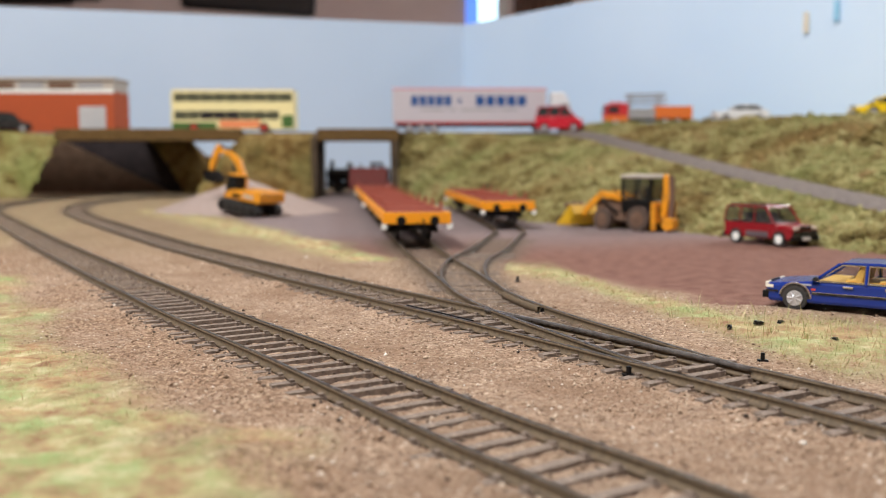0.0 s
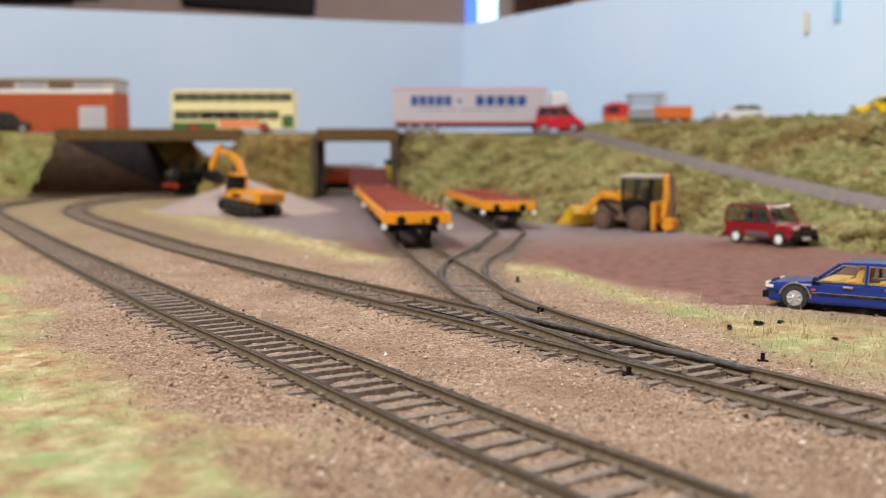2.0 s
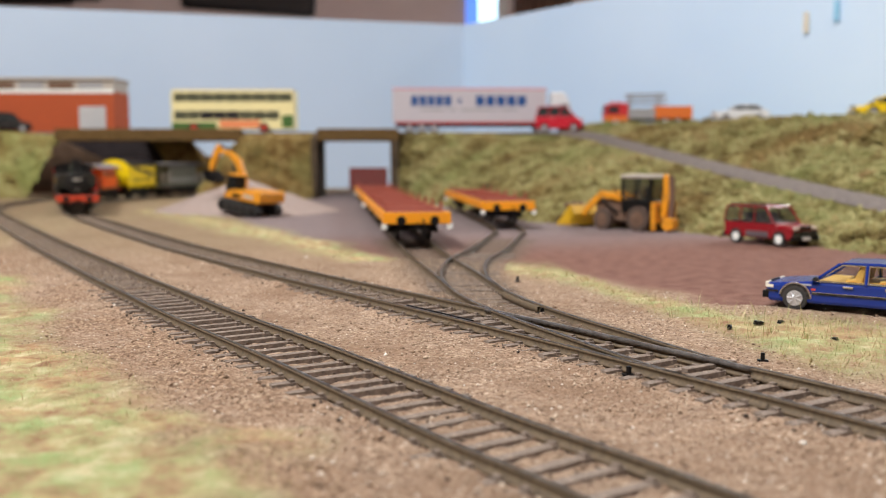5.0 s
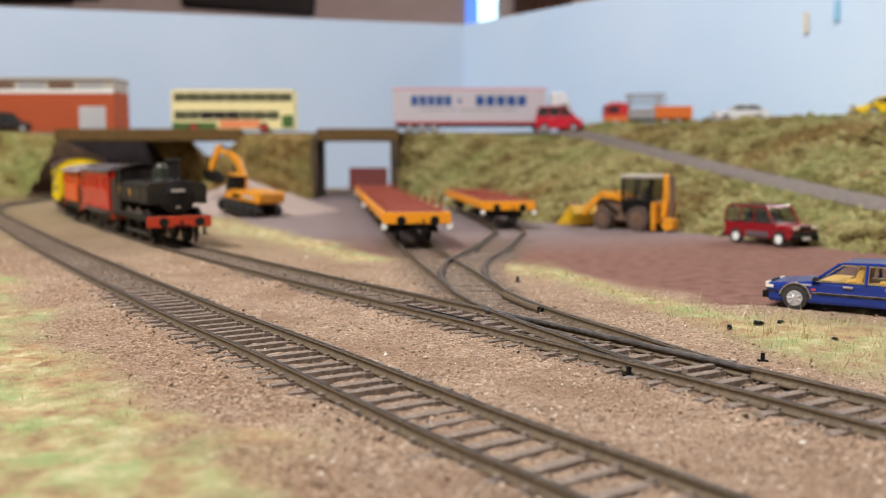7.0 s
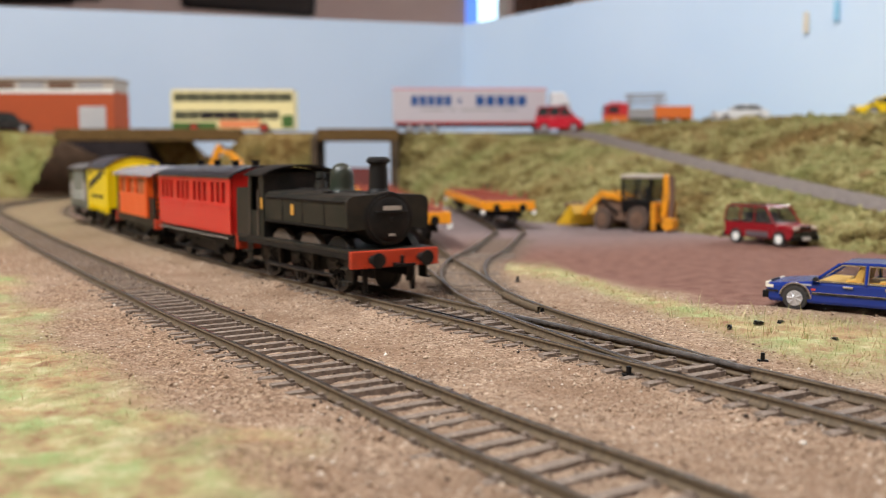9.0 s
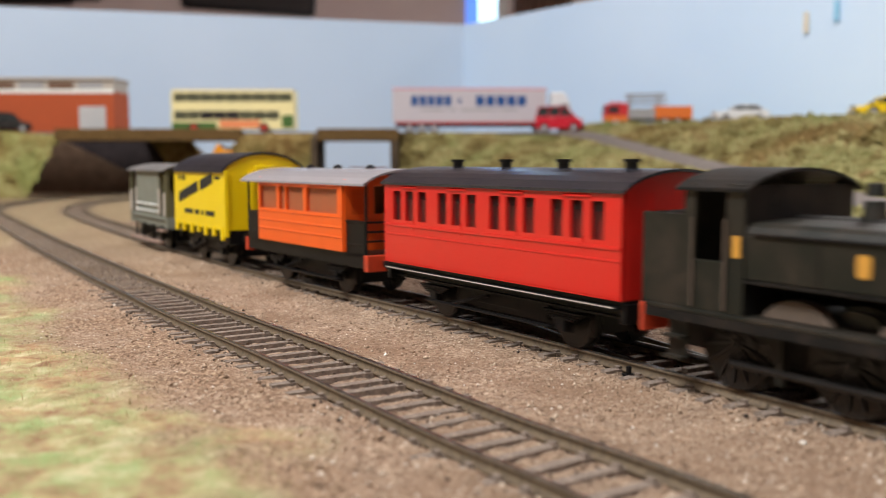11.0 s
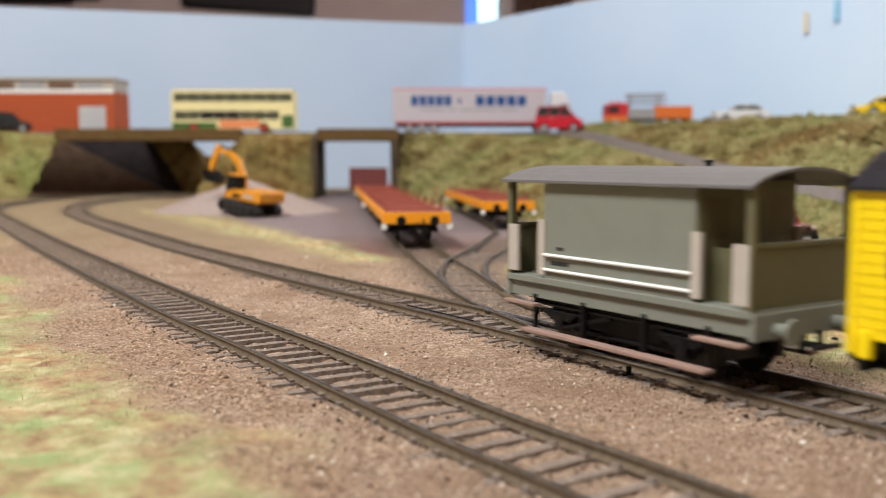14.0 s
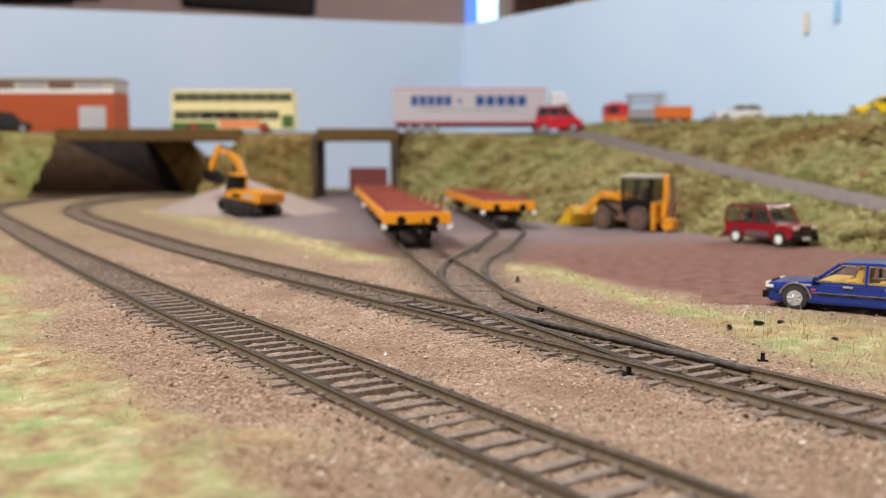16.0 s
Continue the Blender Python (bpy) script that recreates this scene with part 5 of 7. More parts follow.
def flat_wagon(m, L=250):
    th = thing("flat_wagon", m, "long bogie flat wagon with amber frame and brown red deck", "wagon", "flat wagons in the yard")
    hl = L / 2
    for sd in (-1, 1):
        bm = bmesh.new()
        prism(bm, [(sd * 16.4, 10.8), (sd * 18, 11.4), (sd * 18, 16.6), (sd * 16.4, 16.6)], -hl, hl, "x")
        part("side_frame", bm, M_WAGON_Y, th, "amber painted side frame", bevel=0.2)
    for e in (-1, 1):
        bm = bmesh.new()
        box(bm, e * hl - 1.2, e * hl + 1.2, -18, 18, 10.6, 16.7)
        part("headstock", bm, M_WAGON_Y, th, "amber painted end beam", bevel=0.3)
        buffers(th, e * (hl + 1.2), 12.6, e)
        coupling(th, e * (hl + 1), 8.6, e)
        part("brake_pipe", rod(bmesh.new(), (e * (hl + 2), 3, 13), (e * (hl + 3), 4, 7.5), 0.5), M_BLACK, th)
        for y in (-17.4, 17.4):
            part("lamp_bracket", box(bmesh.new(), e * (hl - 1), e * (hl + 1), y - 1.4, y + 1.4, 7.6, 10.8), M_WHITE, th, "white end bracket", bevel=0.3)
    n = 41
    for i in range(n):
        x0 = -hl + 1.4 + i * (L - 2.8) / n
        bm = bmesh.new()
        box(bm, x0 + 0.15, x0 + (L - 2.8) / n - 0.15, -16.2, 16.2, 15.4, 16.8 + 0.25 * random.random())
        part("plank", bm, M_DECK, th)
    part("deck_bed", box(bmesh.new(), -hl + 1, hl - 1, -16.2, 16.2, 13.6, 15.5), M_BLACK, th)
    for i in range(6):
        x = -hl + 22 + i * (L - 44) / 5
        for y in (-15.4, 15.4):
            part("stake", box(bmesh.new(), x - 0.8, x + 0.8, y - 0.7, y + 0.7, 16.8, 21.5), M_DECK, th, bevel=0.15)
        part("bolster", box(bmesh.new(), x - 1.8, x + 1.8, -15, 15, 16.9, 18.2), M_DECK, th, bevel=0.2)
    for e in (-1, 1):
        bx = e * (hl - 38)
        bo = part("bogie_frame", box(bmesh.new(), bx - 16, bx + 16, -8, 8, 6.5, 10), M_BLACK, th, bevel=0.3)
        for sd in (-1, 1):
            bm = bmesh.new()
            prism(bm, [(bx - 17, 7.5), (bx - 10, 4), (bx + 10, 4), (bx + 17, 7.5), (bx + 12, 9.8), (bx - 12, 9.8)], sd * 11.2, sd * 13, "y")
            for x in (bx - 11.5, bx + 11.5):
                box(bm, x - 2, x + 2, sd * 11, sd * 14, 4.4, 8)
            part("side_plate", bm, M_BLACK, bo, bevel=0.2)
        for x in (bx - 11.5, bx + 11.5):
            bm = bmesh.new()
            for sd in (-1, 1):
                cyl(bm, x, sd * 8.7, 6.2, 6.2, 2, "y", 20)
            rod(bm, (x, -12, 6.2), (x, 12, 6.2), 0.9)
            part("wheelset", bm, M_WHEEL, bo)
    return th


def on_line(line, s, z=TOP):
    p, u = line.at(s), line.way(s)
    return mm(p[0], p[1], z, math.degrees(math.atan2(-u[1], -u[0])))


def s_near(line, x, y):
    return float(line.s[np.argmin(np.hypot(line.c[:, 0] - x, line.c[:, 1] - y))])


wagon = flat_wagon(on_line(SIDING, s_near(SIDING, -29, 610)))
copy_thing(wagon, on_line(SIDING, s_near(SIDING, -29, 610) + 262))
copy_thing(wagon, on_line(SPUR, s_near(SPUR, 37, 757)))

# open wagon at the end of the siding
th = thing("open_wagon", on_line(SIDING, s_near(SIDING, -87, 1092)), "dark red brown open mineral wagon under the narrow bridge", "wagon")
M_BROWN = paint("wagon_bauxite", srgb(112, 48, 44), 0.65, 0.4)
for sd in (-1, 1):
    for i in range(5):
        part("plank", box(bmesh.new(), -30, 30, sd * 19.4 - 0.5, sd * 19.4 + 0.5, 13.2 + i * 4.6, 17.6 + i * 4.6), M_BROWN, th)
    for x in (-29, -10, 10, 29):
        part("stanchion", box(bmesh.new(), x - 0.8, x + 0.8, sd * 20, sd * 20.8, 10, 36.2), M_BROWN, th)
for e in (-1, 1):
    for i in range(5):
        part("plank", box(bmesh.new(), e * 30 - 0.5, e * 30 + 0.5, -19.4, 19.4, 13.2 + i * 4.6, 17.6 + i * 4.6), M_BROWN, th)
    part("headstock", box(bmesh.new(), e * 30.5 - 0.8, e * 30.5 + 0.8, -18, 18, 9, 13), M_BLACK, th)
    buffers(th, e * 31, 11, e)
part("floor_pan", box(bmesh.new(), -29.5, 29.5, -19, 19, 11, 13), M_BLACK, th)
underframe(th, -30, 30, (-17, 17), 12)
for x in (-17, 17):
    bm = bmesh.new()
    for sd in (-1, 1):
        cyl(bm, x, sd * 8.7, 6.2, 6.2, 2, "y", 20)
    part("wheelset", bm, M_WHEEL, th)

# ---- gravel heap and excavator ----


def heap(cx, cy, rx, ry, h):
    n, m = 64, 22
    V = []
    for i in range(m + 1):
        r = i / m
        for j in range(n):
            a = 2 * math.pi * j / n
            w = 1 + 0.14 * (noise.noise(Vector((math.cos(a) * 1.6, math.sin(a) * 1.6, 2))))
            x, y = cx + rx * r * w * math.cos(a), cy + ry * r * w * math.sin(a)
            z = h * max(0, (1 - r)) ** 1.05 * (1 + 0.1 * noise.noise(Vector((x * 0.06, y * 0.06, 0)))) + 1.0 * noise.noise(Vector((x * 0.25, y * 0.25, 1))) * (1 - r * 0.6)
            V.append((x, y, z - 1.2 * r * r + 0.3))
    Q = [(i * n + j, i * n + (j + 1) % n, (i + 1) * n + (j + 1) % n, (i + 1) * n + j) for i in range(m) for j in range(n)]
    return tagged(mesh_of("gravel_mound", V, Q, M_PILE, smooth=True), "pinkish grey mound of fine model gravel", "gravel mound")


heap(-186, 872, 88, 94, 30)


def excavator(m):
    th = thing("excavator", m, "yellow orange tracked excavator with raised boom on gravel", "excavator")
    for sd in (-1, 1):
        bm = bmesh.new()
        out = [(x + 5.2 * math.cos(radians(a)), 5.2 + 5.2 * math.sin(radians(a))) for x, a0 in ((22, -90), (-22, 90)) for a in range(a0, a0 + 181, 20)]
        prism(bm, out, sd * 14 - 4.5, sd * 14 + 4.5, "y")
        tr = part("crawler_track", bm, M_RUBBER, th, "black crawler track", bevel=0.3)
        bm = bmesh.new()
        for i in range(22):
            x = -23 + i * 2.2
            box(bm, x - 0.6, x + 0.6, sd * 14 - 4.8, sd * 14 + 4.8, 10.2, 11.0)
            box(bm, x - 0.6, x + 0.6, sd * 14 - 4.8, sd * 14 + 4.8, -0.4, 0.3)
        part("track_shoe", bm, M_RUBBER, tr)
        for x in (-21, -10, 0, 10, 21):
            part("roller", cyl(bmesh.new(), x, sd * 18.7, 4.6, 3.0 if abs(x) < 20 else 4, 0.8, "y", 16), M_BLACK, tr)
    part("turntable", cyl(bmesh.new(), 0, 0, 11.4, 10, 3.2, "z", 24), M_BLACK, th)
    bm = bmesh.new()
    prism(bm, [(-26, 13), (20, 13), (20, 17), (12, 22), (-14, 24), (-24, 24), (-27.5, 19)], -17, 17, "y")
    body = part("upper_body", bm, M_PLANT, th, "yellow orange engine deck", bevel=0.9)
    part("counterweight", prism(bmesh.new(), rounded(-30, -23, 13.4, 25, 2.4), -17.2, 17.2, "y"), M_PLANT, th, bevel=0.6)
    for sd in (-1, 1):
        part("side_panel", box(bmesh.new(), -20, -6, sd * 17.1 - 0.2, sd * 17.1 + 0.2, 16.5, 20), M_PALE, body, "pale logo panel")
        part("side_grille", box(bmesh.new(), -2, 8, sd * 17.1 - 0.2, sd * 17.1 + 0.3, 15, 19), M_BLACK, body)
    bm = bmesh.new()
    prism(bm, [(4, 17), (19, 17), (20, 24), (17, 36), (5, 36)], 4, 16, "y")
    cab = part("cab", bm, M_BLACK, th, "black framed operator cab", bevel=0.5)
    for y in (3.8, 16.2):
        part("window", prism(bmesh.new(), [(6, 24), (18, 24), (16, 34.4), (6.6, 34.4)], y - 0.15, y + 0.15, "y"), M_GLASS, cab)
    part("window", prism(bmesh.new(), [(20.2, 24.4), (17.4, 35), (17.6, 35), (20.4, 24.4)], 5.4, 14.6, "y"), M_GLASS, cab)
    part("roof", box(bmesh.new(), 4, 18, 3.6, 16.4, 36, 37), M_PLANT, cab, bevel=0.4)
    # boom, arm, bucket
    bm = bmesh.new()
    prism(bm, [(8, 20), (12, 18), (16, 30), (24, 44), (36, 52), (54, 54), (55, 57.5), (36, 57.5), (20, 50), (11, 35)], -4.2, 0.4, "y")
    boom = part("boom", bm, M_PLANT, th, "curved yellow orange boom", bevel=0.5)
    bm = bmesh.new()
    rod(bm, (14, -5.4, 18), (28, -5.4, 45), 1.1)
    rod(bm, (14, 1.6, 18), (28, 1.6, 45), 1.1)
    rod(bm, (30, -2, 58), (52, -2, 61), 1.1)
    part("hydraulic_ram", bm, M_BLACK, boom)
    bm = bmesh.new()
    prism(bm, [(48, 60), (54, 62), (58, 56), (64, 40), (63, 31), (60, 30), (57, 38), (51, 54)], -3.8, 0, "y")
    arm = part("dipper_arm", bm, M_PLANT, th, bevel=0.5)
    bm = bmesh.new()
    prism(bm, [(66, 32), (66, 27), (60, 22), (50, 22), (45, 27), (50, 30), (58, 34)], -9, 5, "y")
    bu = part("bucket", bm, M_BLACK, th, "black digging bucket", bevel=0.4)
    for y in (-8, -4.6, -1.2, 2.2):
        part("tooth", prism(bmesh.new(), [(46, 26), (42, 28), (46, 28.5)], y, y + 1.6, "y"), M_BLACK, bu)
    return th


excavator(mm(-164, 790, 4.2, 146, 0, -8) @ Matrix.Scale(0.84, 4))

# ---- backhoe loader ----


def backhoe(m):
    th = thing("backhoe_loader", m, "muddy yellow backhoe loader with black framed cab", "backhoe loader")
    for x, r, w in ((-13, 8.4, 6), (17, 7.2, 5)):
        for sd in (-1, 1):
            y = sd * 11.4
            wh = road_wheel(th, x, y, r, w, M_MUDTYRE, M_PLANT_D)
            bm = bmesh.new()
            for i in range(16):
                a = 2 * math.pi * i / 16
                p = Vector((x + r * math.cos(a), y, r + r * math.sin(a)))
                box(bm, -0.5, 0.5, -w * 0.45, w * 0.45, -0.5, 0.6, Matrix.Translation(p) @ Matrix.Rotation(-a + math.pi / 2, 4, "Y") @ Matrix.Rotation(0.35, 4, "Z"))
            part("tread", bm, M_MUDTYRE, wh)
    part("chassis", box(bmesh.new(), -24, 24, -6.5, 6.5, 6, 13), M_PLANT_D, th, bevel=0.6)
    part("engine_hood", prism(bmesh.new(), [(2, 13), (27, 13), (27, 19), (24, 21), (2, 22)], -6.4, 6.4, "y"), M_PLANT_D, th, bevel=0.7)
    part("front_grille", box(bmesh.new(), 27, 27.6, -5.4, 5.4, 13, 19), M_BLACK, th)
    part("exhaust", cyl(bmesh.new(), 12, 4.6, 25, 0.8, 8, "z", 10), M_BLACK, th)
    # cab of posts, panes and roof
    cab = part("cab_base", box(bmesh.new(), -21, 3, -10.4, 10.4, 12, 21), M_BLACK, th, bevel=0.6)
    for x in (-20.4, -8, 2.6):
        for sd in (-1, 1):
            part("cab_post", box(bmesh.new(), x - 0.7, x + 0.7, sd * 9.8 - 0.6, sd * 9.8 + 0.6, 20, 36), M_BLACK, cab)
    for sd in (-1, 1):
        part("window", box(bmesh.new(), -19.6, -8.8, sd * 9.9 - 0.1, sd * 9.9 + 0.1, 20.4, 35.6), M_GLASS_M, cab)
        part("window", box(bmesh.new(), -7.2, 1.8, sd * 9.9 - 0.1, sd * 9.9 + 0.1, 20.4, 35.6), M_GLASS_M, cab)
    part("window", box(bmesh.new(), -20.7, -20.4, -9, 9, 20.4, 35.6), M_GLASS_M, cab)
    part("window", box(bmesh.new(), 2.5, 2.8, -9, 9, 20.4, 35.6), M_GLASS_M, cab)
    part("roof", prism(bmesh.new(), [(-22, 36), (4, 36), (3, 38.6), (-21, 38.6)], -11, 11, "y"), M_PALE, cab, "dusty grey roof", bevel=0.6)
    part("seat", prism(bmesh.new(), [(-12, 20), (-5, 20), (-5, 22), (-10, 22), (-11, 30), (-12.6, 30)], -3.4, 3.4, "y"), M_BLACK, cab, bevel=0.4)
    # rear frame with slot and stabilisers
    bm = bmesh.new()
    box(bm, -26, -22, -11.6, 11.6, 6, 9)
    box(bm, -26, -22, -11.6, 11.6, 16, 20)
    box(bm, -26, -22, -11.6, -7, 9, 16)
    box(bm, -26, -22, 7, 11.6, 9, 16)
    part("rear_frame", bm, M_PLANT, th, "orange rear frame", bevel=0.4)
    for sd in (-1, 1):
        part("stabiliser", box(bmesh.new(), -26, -23, sd * 11.4 - 1.4, sd * 11.4 + 1.4, 1.2, 20), M_PLANT, th, bevel=0.3)
    # folded digging arm at the rear
    bm = bmesh.new()
    prism(bm, [(-27, 10), (-31, 10), (-34, 24), (-33, 38), (-29, 39), (-29, 26)], 4.6, 8, "y")
    part("digger_boom", bm, M_PLANT, th, bevel=0.4)
    bm = bmesh.new()
    prism(bm, [(-33, 38), (-36, 38), (-37, 20), (-36, 8), (-33.5, 8), (-34, 22)], 4.9, 7.7, "y")
    part("digger_dipper", bm, M_PLANT_D, th, bevel=0.3)
    part("digger_bucket", prism(bmesh.new(), [(-38, 10), (-31, 10), (-29, 4), (-33, 1), (-38, 3)], 2.6, 10, "y"), M_PLANT, th, bevel=0.4)
    # loader arms and front shovel
    for sd in (-1, 1):
        bm = bmesh.new()
        prism(bm, [(0, 22), (4, 24.5), (22, 27), (34, 17), (40, 9), (37, 7.6), (31, 14), (20, 22.4), (4, 20)], sd * 8 - 1, sd * 8 + 1, "y")
        part("loader_arm", bm, M_PLANT, th, bevel=0.4)
        part("ram", rod(bmesh.new(), (8, sd * 8, 12), (24, sd * 8, 22), 0.9), M_BLACK, th)
    bm = bmesh.new()
    prism(bm, [(38, 2), (52, 1.4), (52, 2.2), (42, 3.4), (40.4, 10), (43, 16), (40, 16.4), (37, 10)], -19, 19, "y")
    for y in (-19, 18.2):
        prism(bm, [(38, 2), (54, 1.6), (50, 6), (43, 14.6), (40, 14.6), (37, 10)], y, y + 0.8, "y")
    lo = bmesh.new()
    for i in range(26):
        q = random.Random(i)
        ball(lo, q.uniform(41, 49), q.uniform(-15, 15), q.uniform(6, 17), q.uniform(2.2, 3.8), 1, 1, 0.8, 6)
    part("soil_load", lo, M_PLANT_D, th, "brown soil in the shovel")
    part("front_shovel", bm, M_PLANT_Y, th, "yellow front shovel", bevel=0.2)
    return th


backhoe(mm(130, 636, 0.6, 133) @ Matrix.Scale(0.98, 4))


def tuck(bm, z0, z1, s, ys=1.0):
    """Narrow the cabin towards its roof."""
    for v in bm.verts:
        f = max(0, min(1, (v.co.z - z0) / (z1 - z0)))
        v.co.y *= 1 - s * f


def road_car(name, m, label, W, body, glass, wheels, r, mat, lower=None, rim=None, glass_mat_=None, seats=None, trim=None, panes=(), z_belt=9.5, z_roof=18, tumble=0.16, front=0, rear=0, group=""):
    """A model car: body prism with arches, roof on pillars, panes, seats, bumpers, lamps and wheels."""
    th = thing(name, m, label, "car", group)
    h = W / 2
    bm = bmesh.new()
    prism(bm, body, -h, h, "y")
    shell = part("body", bm, mat, th, bevel=1.1)
    # roof shell
    rx0, rx1 = glass[1][0], glass[2][0]
    bm = bmesh.new()
    prism(bm, [(rx0 - 0.3, z_roof - 0.9), (rx0 + 0.6, z_roof - 0.1), ((rx0 + rx1) / 2, z_roof + 0.25), (rx1 - 0.6, z_roof - 0.1), (rx1 + 0.3, z_roof - 0.9)], -h * (1 - tumble) - 0.1, h * (1 - tumble) + 0.1, "y")
    part("roof", bm, mat, th, bevel=0.45)
    g = glass_mat_ or M_GLASS
    zb, zr = z_belt, z_roof - 0.8
    wid = lambda z: h * (1 - tumble * (z - zb) / (zr - zb)) - 0.15
    def side_pt(x, z, sd):
        return (x, sd * wid(z), z)
    edge_a = lambda z: glass[0][0] + (glass[1][0] - glass[0][0]) * (z - zb) / (zr - zb)
    edge_b = lambda z: glass[3][0] + (glass[2][0] - glass[3][0]) * (z - zb) / (zr - zb)
    for sd in (-1, 1):
        cuts = [None, *panes, None]
        for i in range(len(cuts) - 1):
            a0 = edge_a(zb) + 0.7 if cuts[i] is None else cuts[i] + 0.45
            a1 = edge_a(zr) + 0.7 if cuts[i] is None else cuts[i] + 0.45
            b0 = edge_b(zb) - 0.7 if cuts[i + 1] is None else cuts[i + 1] - 0.45
            b1 = edge_b(zr) - 0.7 if cuts[i + 1] is None else cuts[i + 1] - 0.45
            bm = bmesh.new()
            q = [side_pt(a0, zb + 0.2, sd), side_pt(b0, zb + 0.2, sd), side_pt(b1, zr - 0.1, sd), side_pt(a1, zr - 0.1, sd)]
            inner = [bm.verts.new(v) for v in q]
            outer = [bm.verts.new((v[0], v[1] - sd * 0.2, v[2])) for v in q]
            bm.faces.new(inner)
            bm.faces.new(outer[::-1])
            for j in range(4):
                bm.faces.new((inner[j], outer[j], outer[(j + 1) % 4], inner[(j + 1) % 4]))
            w = part("window", bm, g, th)
            bm = bmesh.new()
            for j in range(4):
                rod(bm, q[j], q[(j + 1) % 4], 0.3, 6)
            part("window_frame", bm, trim or mat, w)
        bm = bmesh.new()
        for x0, x1 in [(edge_a(zb), edge_a(zr)), (edge_b(zb), edge_b(zr))] + [(c, c) for c in panes]:
            rod(bm, side_pt(x0, zb - 0.4, sd), side_pt(x1, zr + 0.2, sd), 0.55, 8)
        part("pillar", bm, mat, th)
    for ea, nm in ((edge_b, "windscreen"), (edge_a, "rear_window")):
        bm = bmesh.new()
        q = [(ea(zb), -wid(zb) + 0.5, zb), (ea(zb), wid(zb) - 0.5, zb), (ea(zr), wid(zr) - 0.5, zr), (ea(zr), -wid(zr) + 0.5, zr)]
        bm.faces.new([bm.verts.new(v) for v in q])
        bmesh.ops.solidify(bm, geom=bm.faces[:], thickness=0.2)
        part(nm, bm, g, th)
    if seats is not None:
        x0, x1 = glass[0][0], glass[3][0]
        part("cabin_tub", box(bmesh.new(), x0 + 1.5, x1 - 2, -h + 1.2, h - 1.2, zb - 1.6, zb + 0.4), seats, th)
        for fx in (0.36, 0.62):
            for y in (-h * 0.45, h * 0.45):
                x = x0 + (x1 - x0) * fx
                bm = bmesh.new()
                prism(bm, [(x, zb), (x + 5, zb), (x + 5, zb + 1.2), (x + 2.2, zb + 1.6), (x + 0.6, zb + 6), (x - 1.6, zb + 6)], y - 3.6, y + 3.6, "y")
                part("seat", bm, seats, th, bevel=0.5)
    fx, rx = max(p[0] for p in body), min(p[0] for p in body)
    for e, x in ((1, fx), (-1, rx)):
        bm = bmesh.new()
        box(bm, x - 1.4, x + 0.9, -h - 0.2, h + 0.2, 3.6, 6.2)
        part("bumper", bm, lower or M_BLACK, th, "dark bumper", bevel=0.4)
    for y in (-h * 0.68, h * 0.68):
        part("headlight", box(bmesh.new(), fx - 0.6, fx + 0.35, y - h * 0.2, y + h * 0.2, z_belt - 3.0, z_belt - 1.2), M_LENS, th, "clear headlamp", bevel=0.2)
        part("tail_light", box(bmesh.new(), rx - 0.3, rx + 0.5, y - h * 0.2, y + h * 0.2, z_belt - 3.2, z_belt - 1), M_BEAM, th, bevel=0.2)
    part("radiator_grille", box(bmesh.new(), fx - 0.4, fx + 0.3, -h * 0.42, h * 0.42, z_belt - 3.0, z_belt - 1.1), M_BLACK, th)
    part("number_plate", box(bmesh.new(), fx + 0.7, fx + 1.1, -3.4, 3.4, 4.2, 5.8), M_WHITE, th)
    for x in wheels:
        for sd in (-1, 1):
            bm = bmesh.new()
            out = [(x + (r + 0.7) * math.cos(radians(a)), r + (r + 0.7) * math.sin(radians(a))) for a in range(0, 181, 18)]
            prism(bm, out, sd * (h - 2.4), sd * (h + 0.12), "y")
            part("wheel_arch", bm, M_CARBLACK, th)
            road_wheel(th, x, sd * (h - 1.1), r, 2.7, rim=rim)
    return th, shell


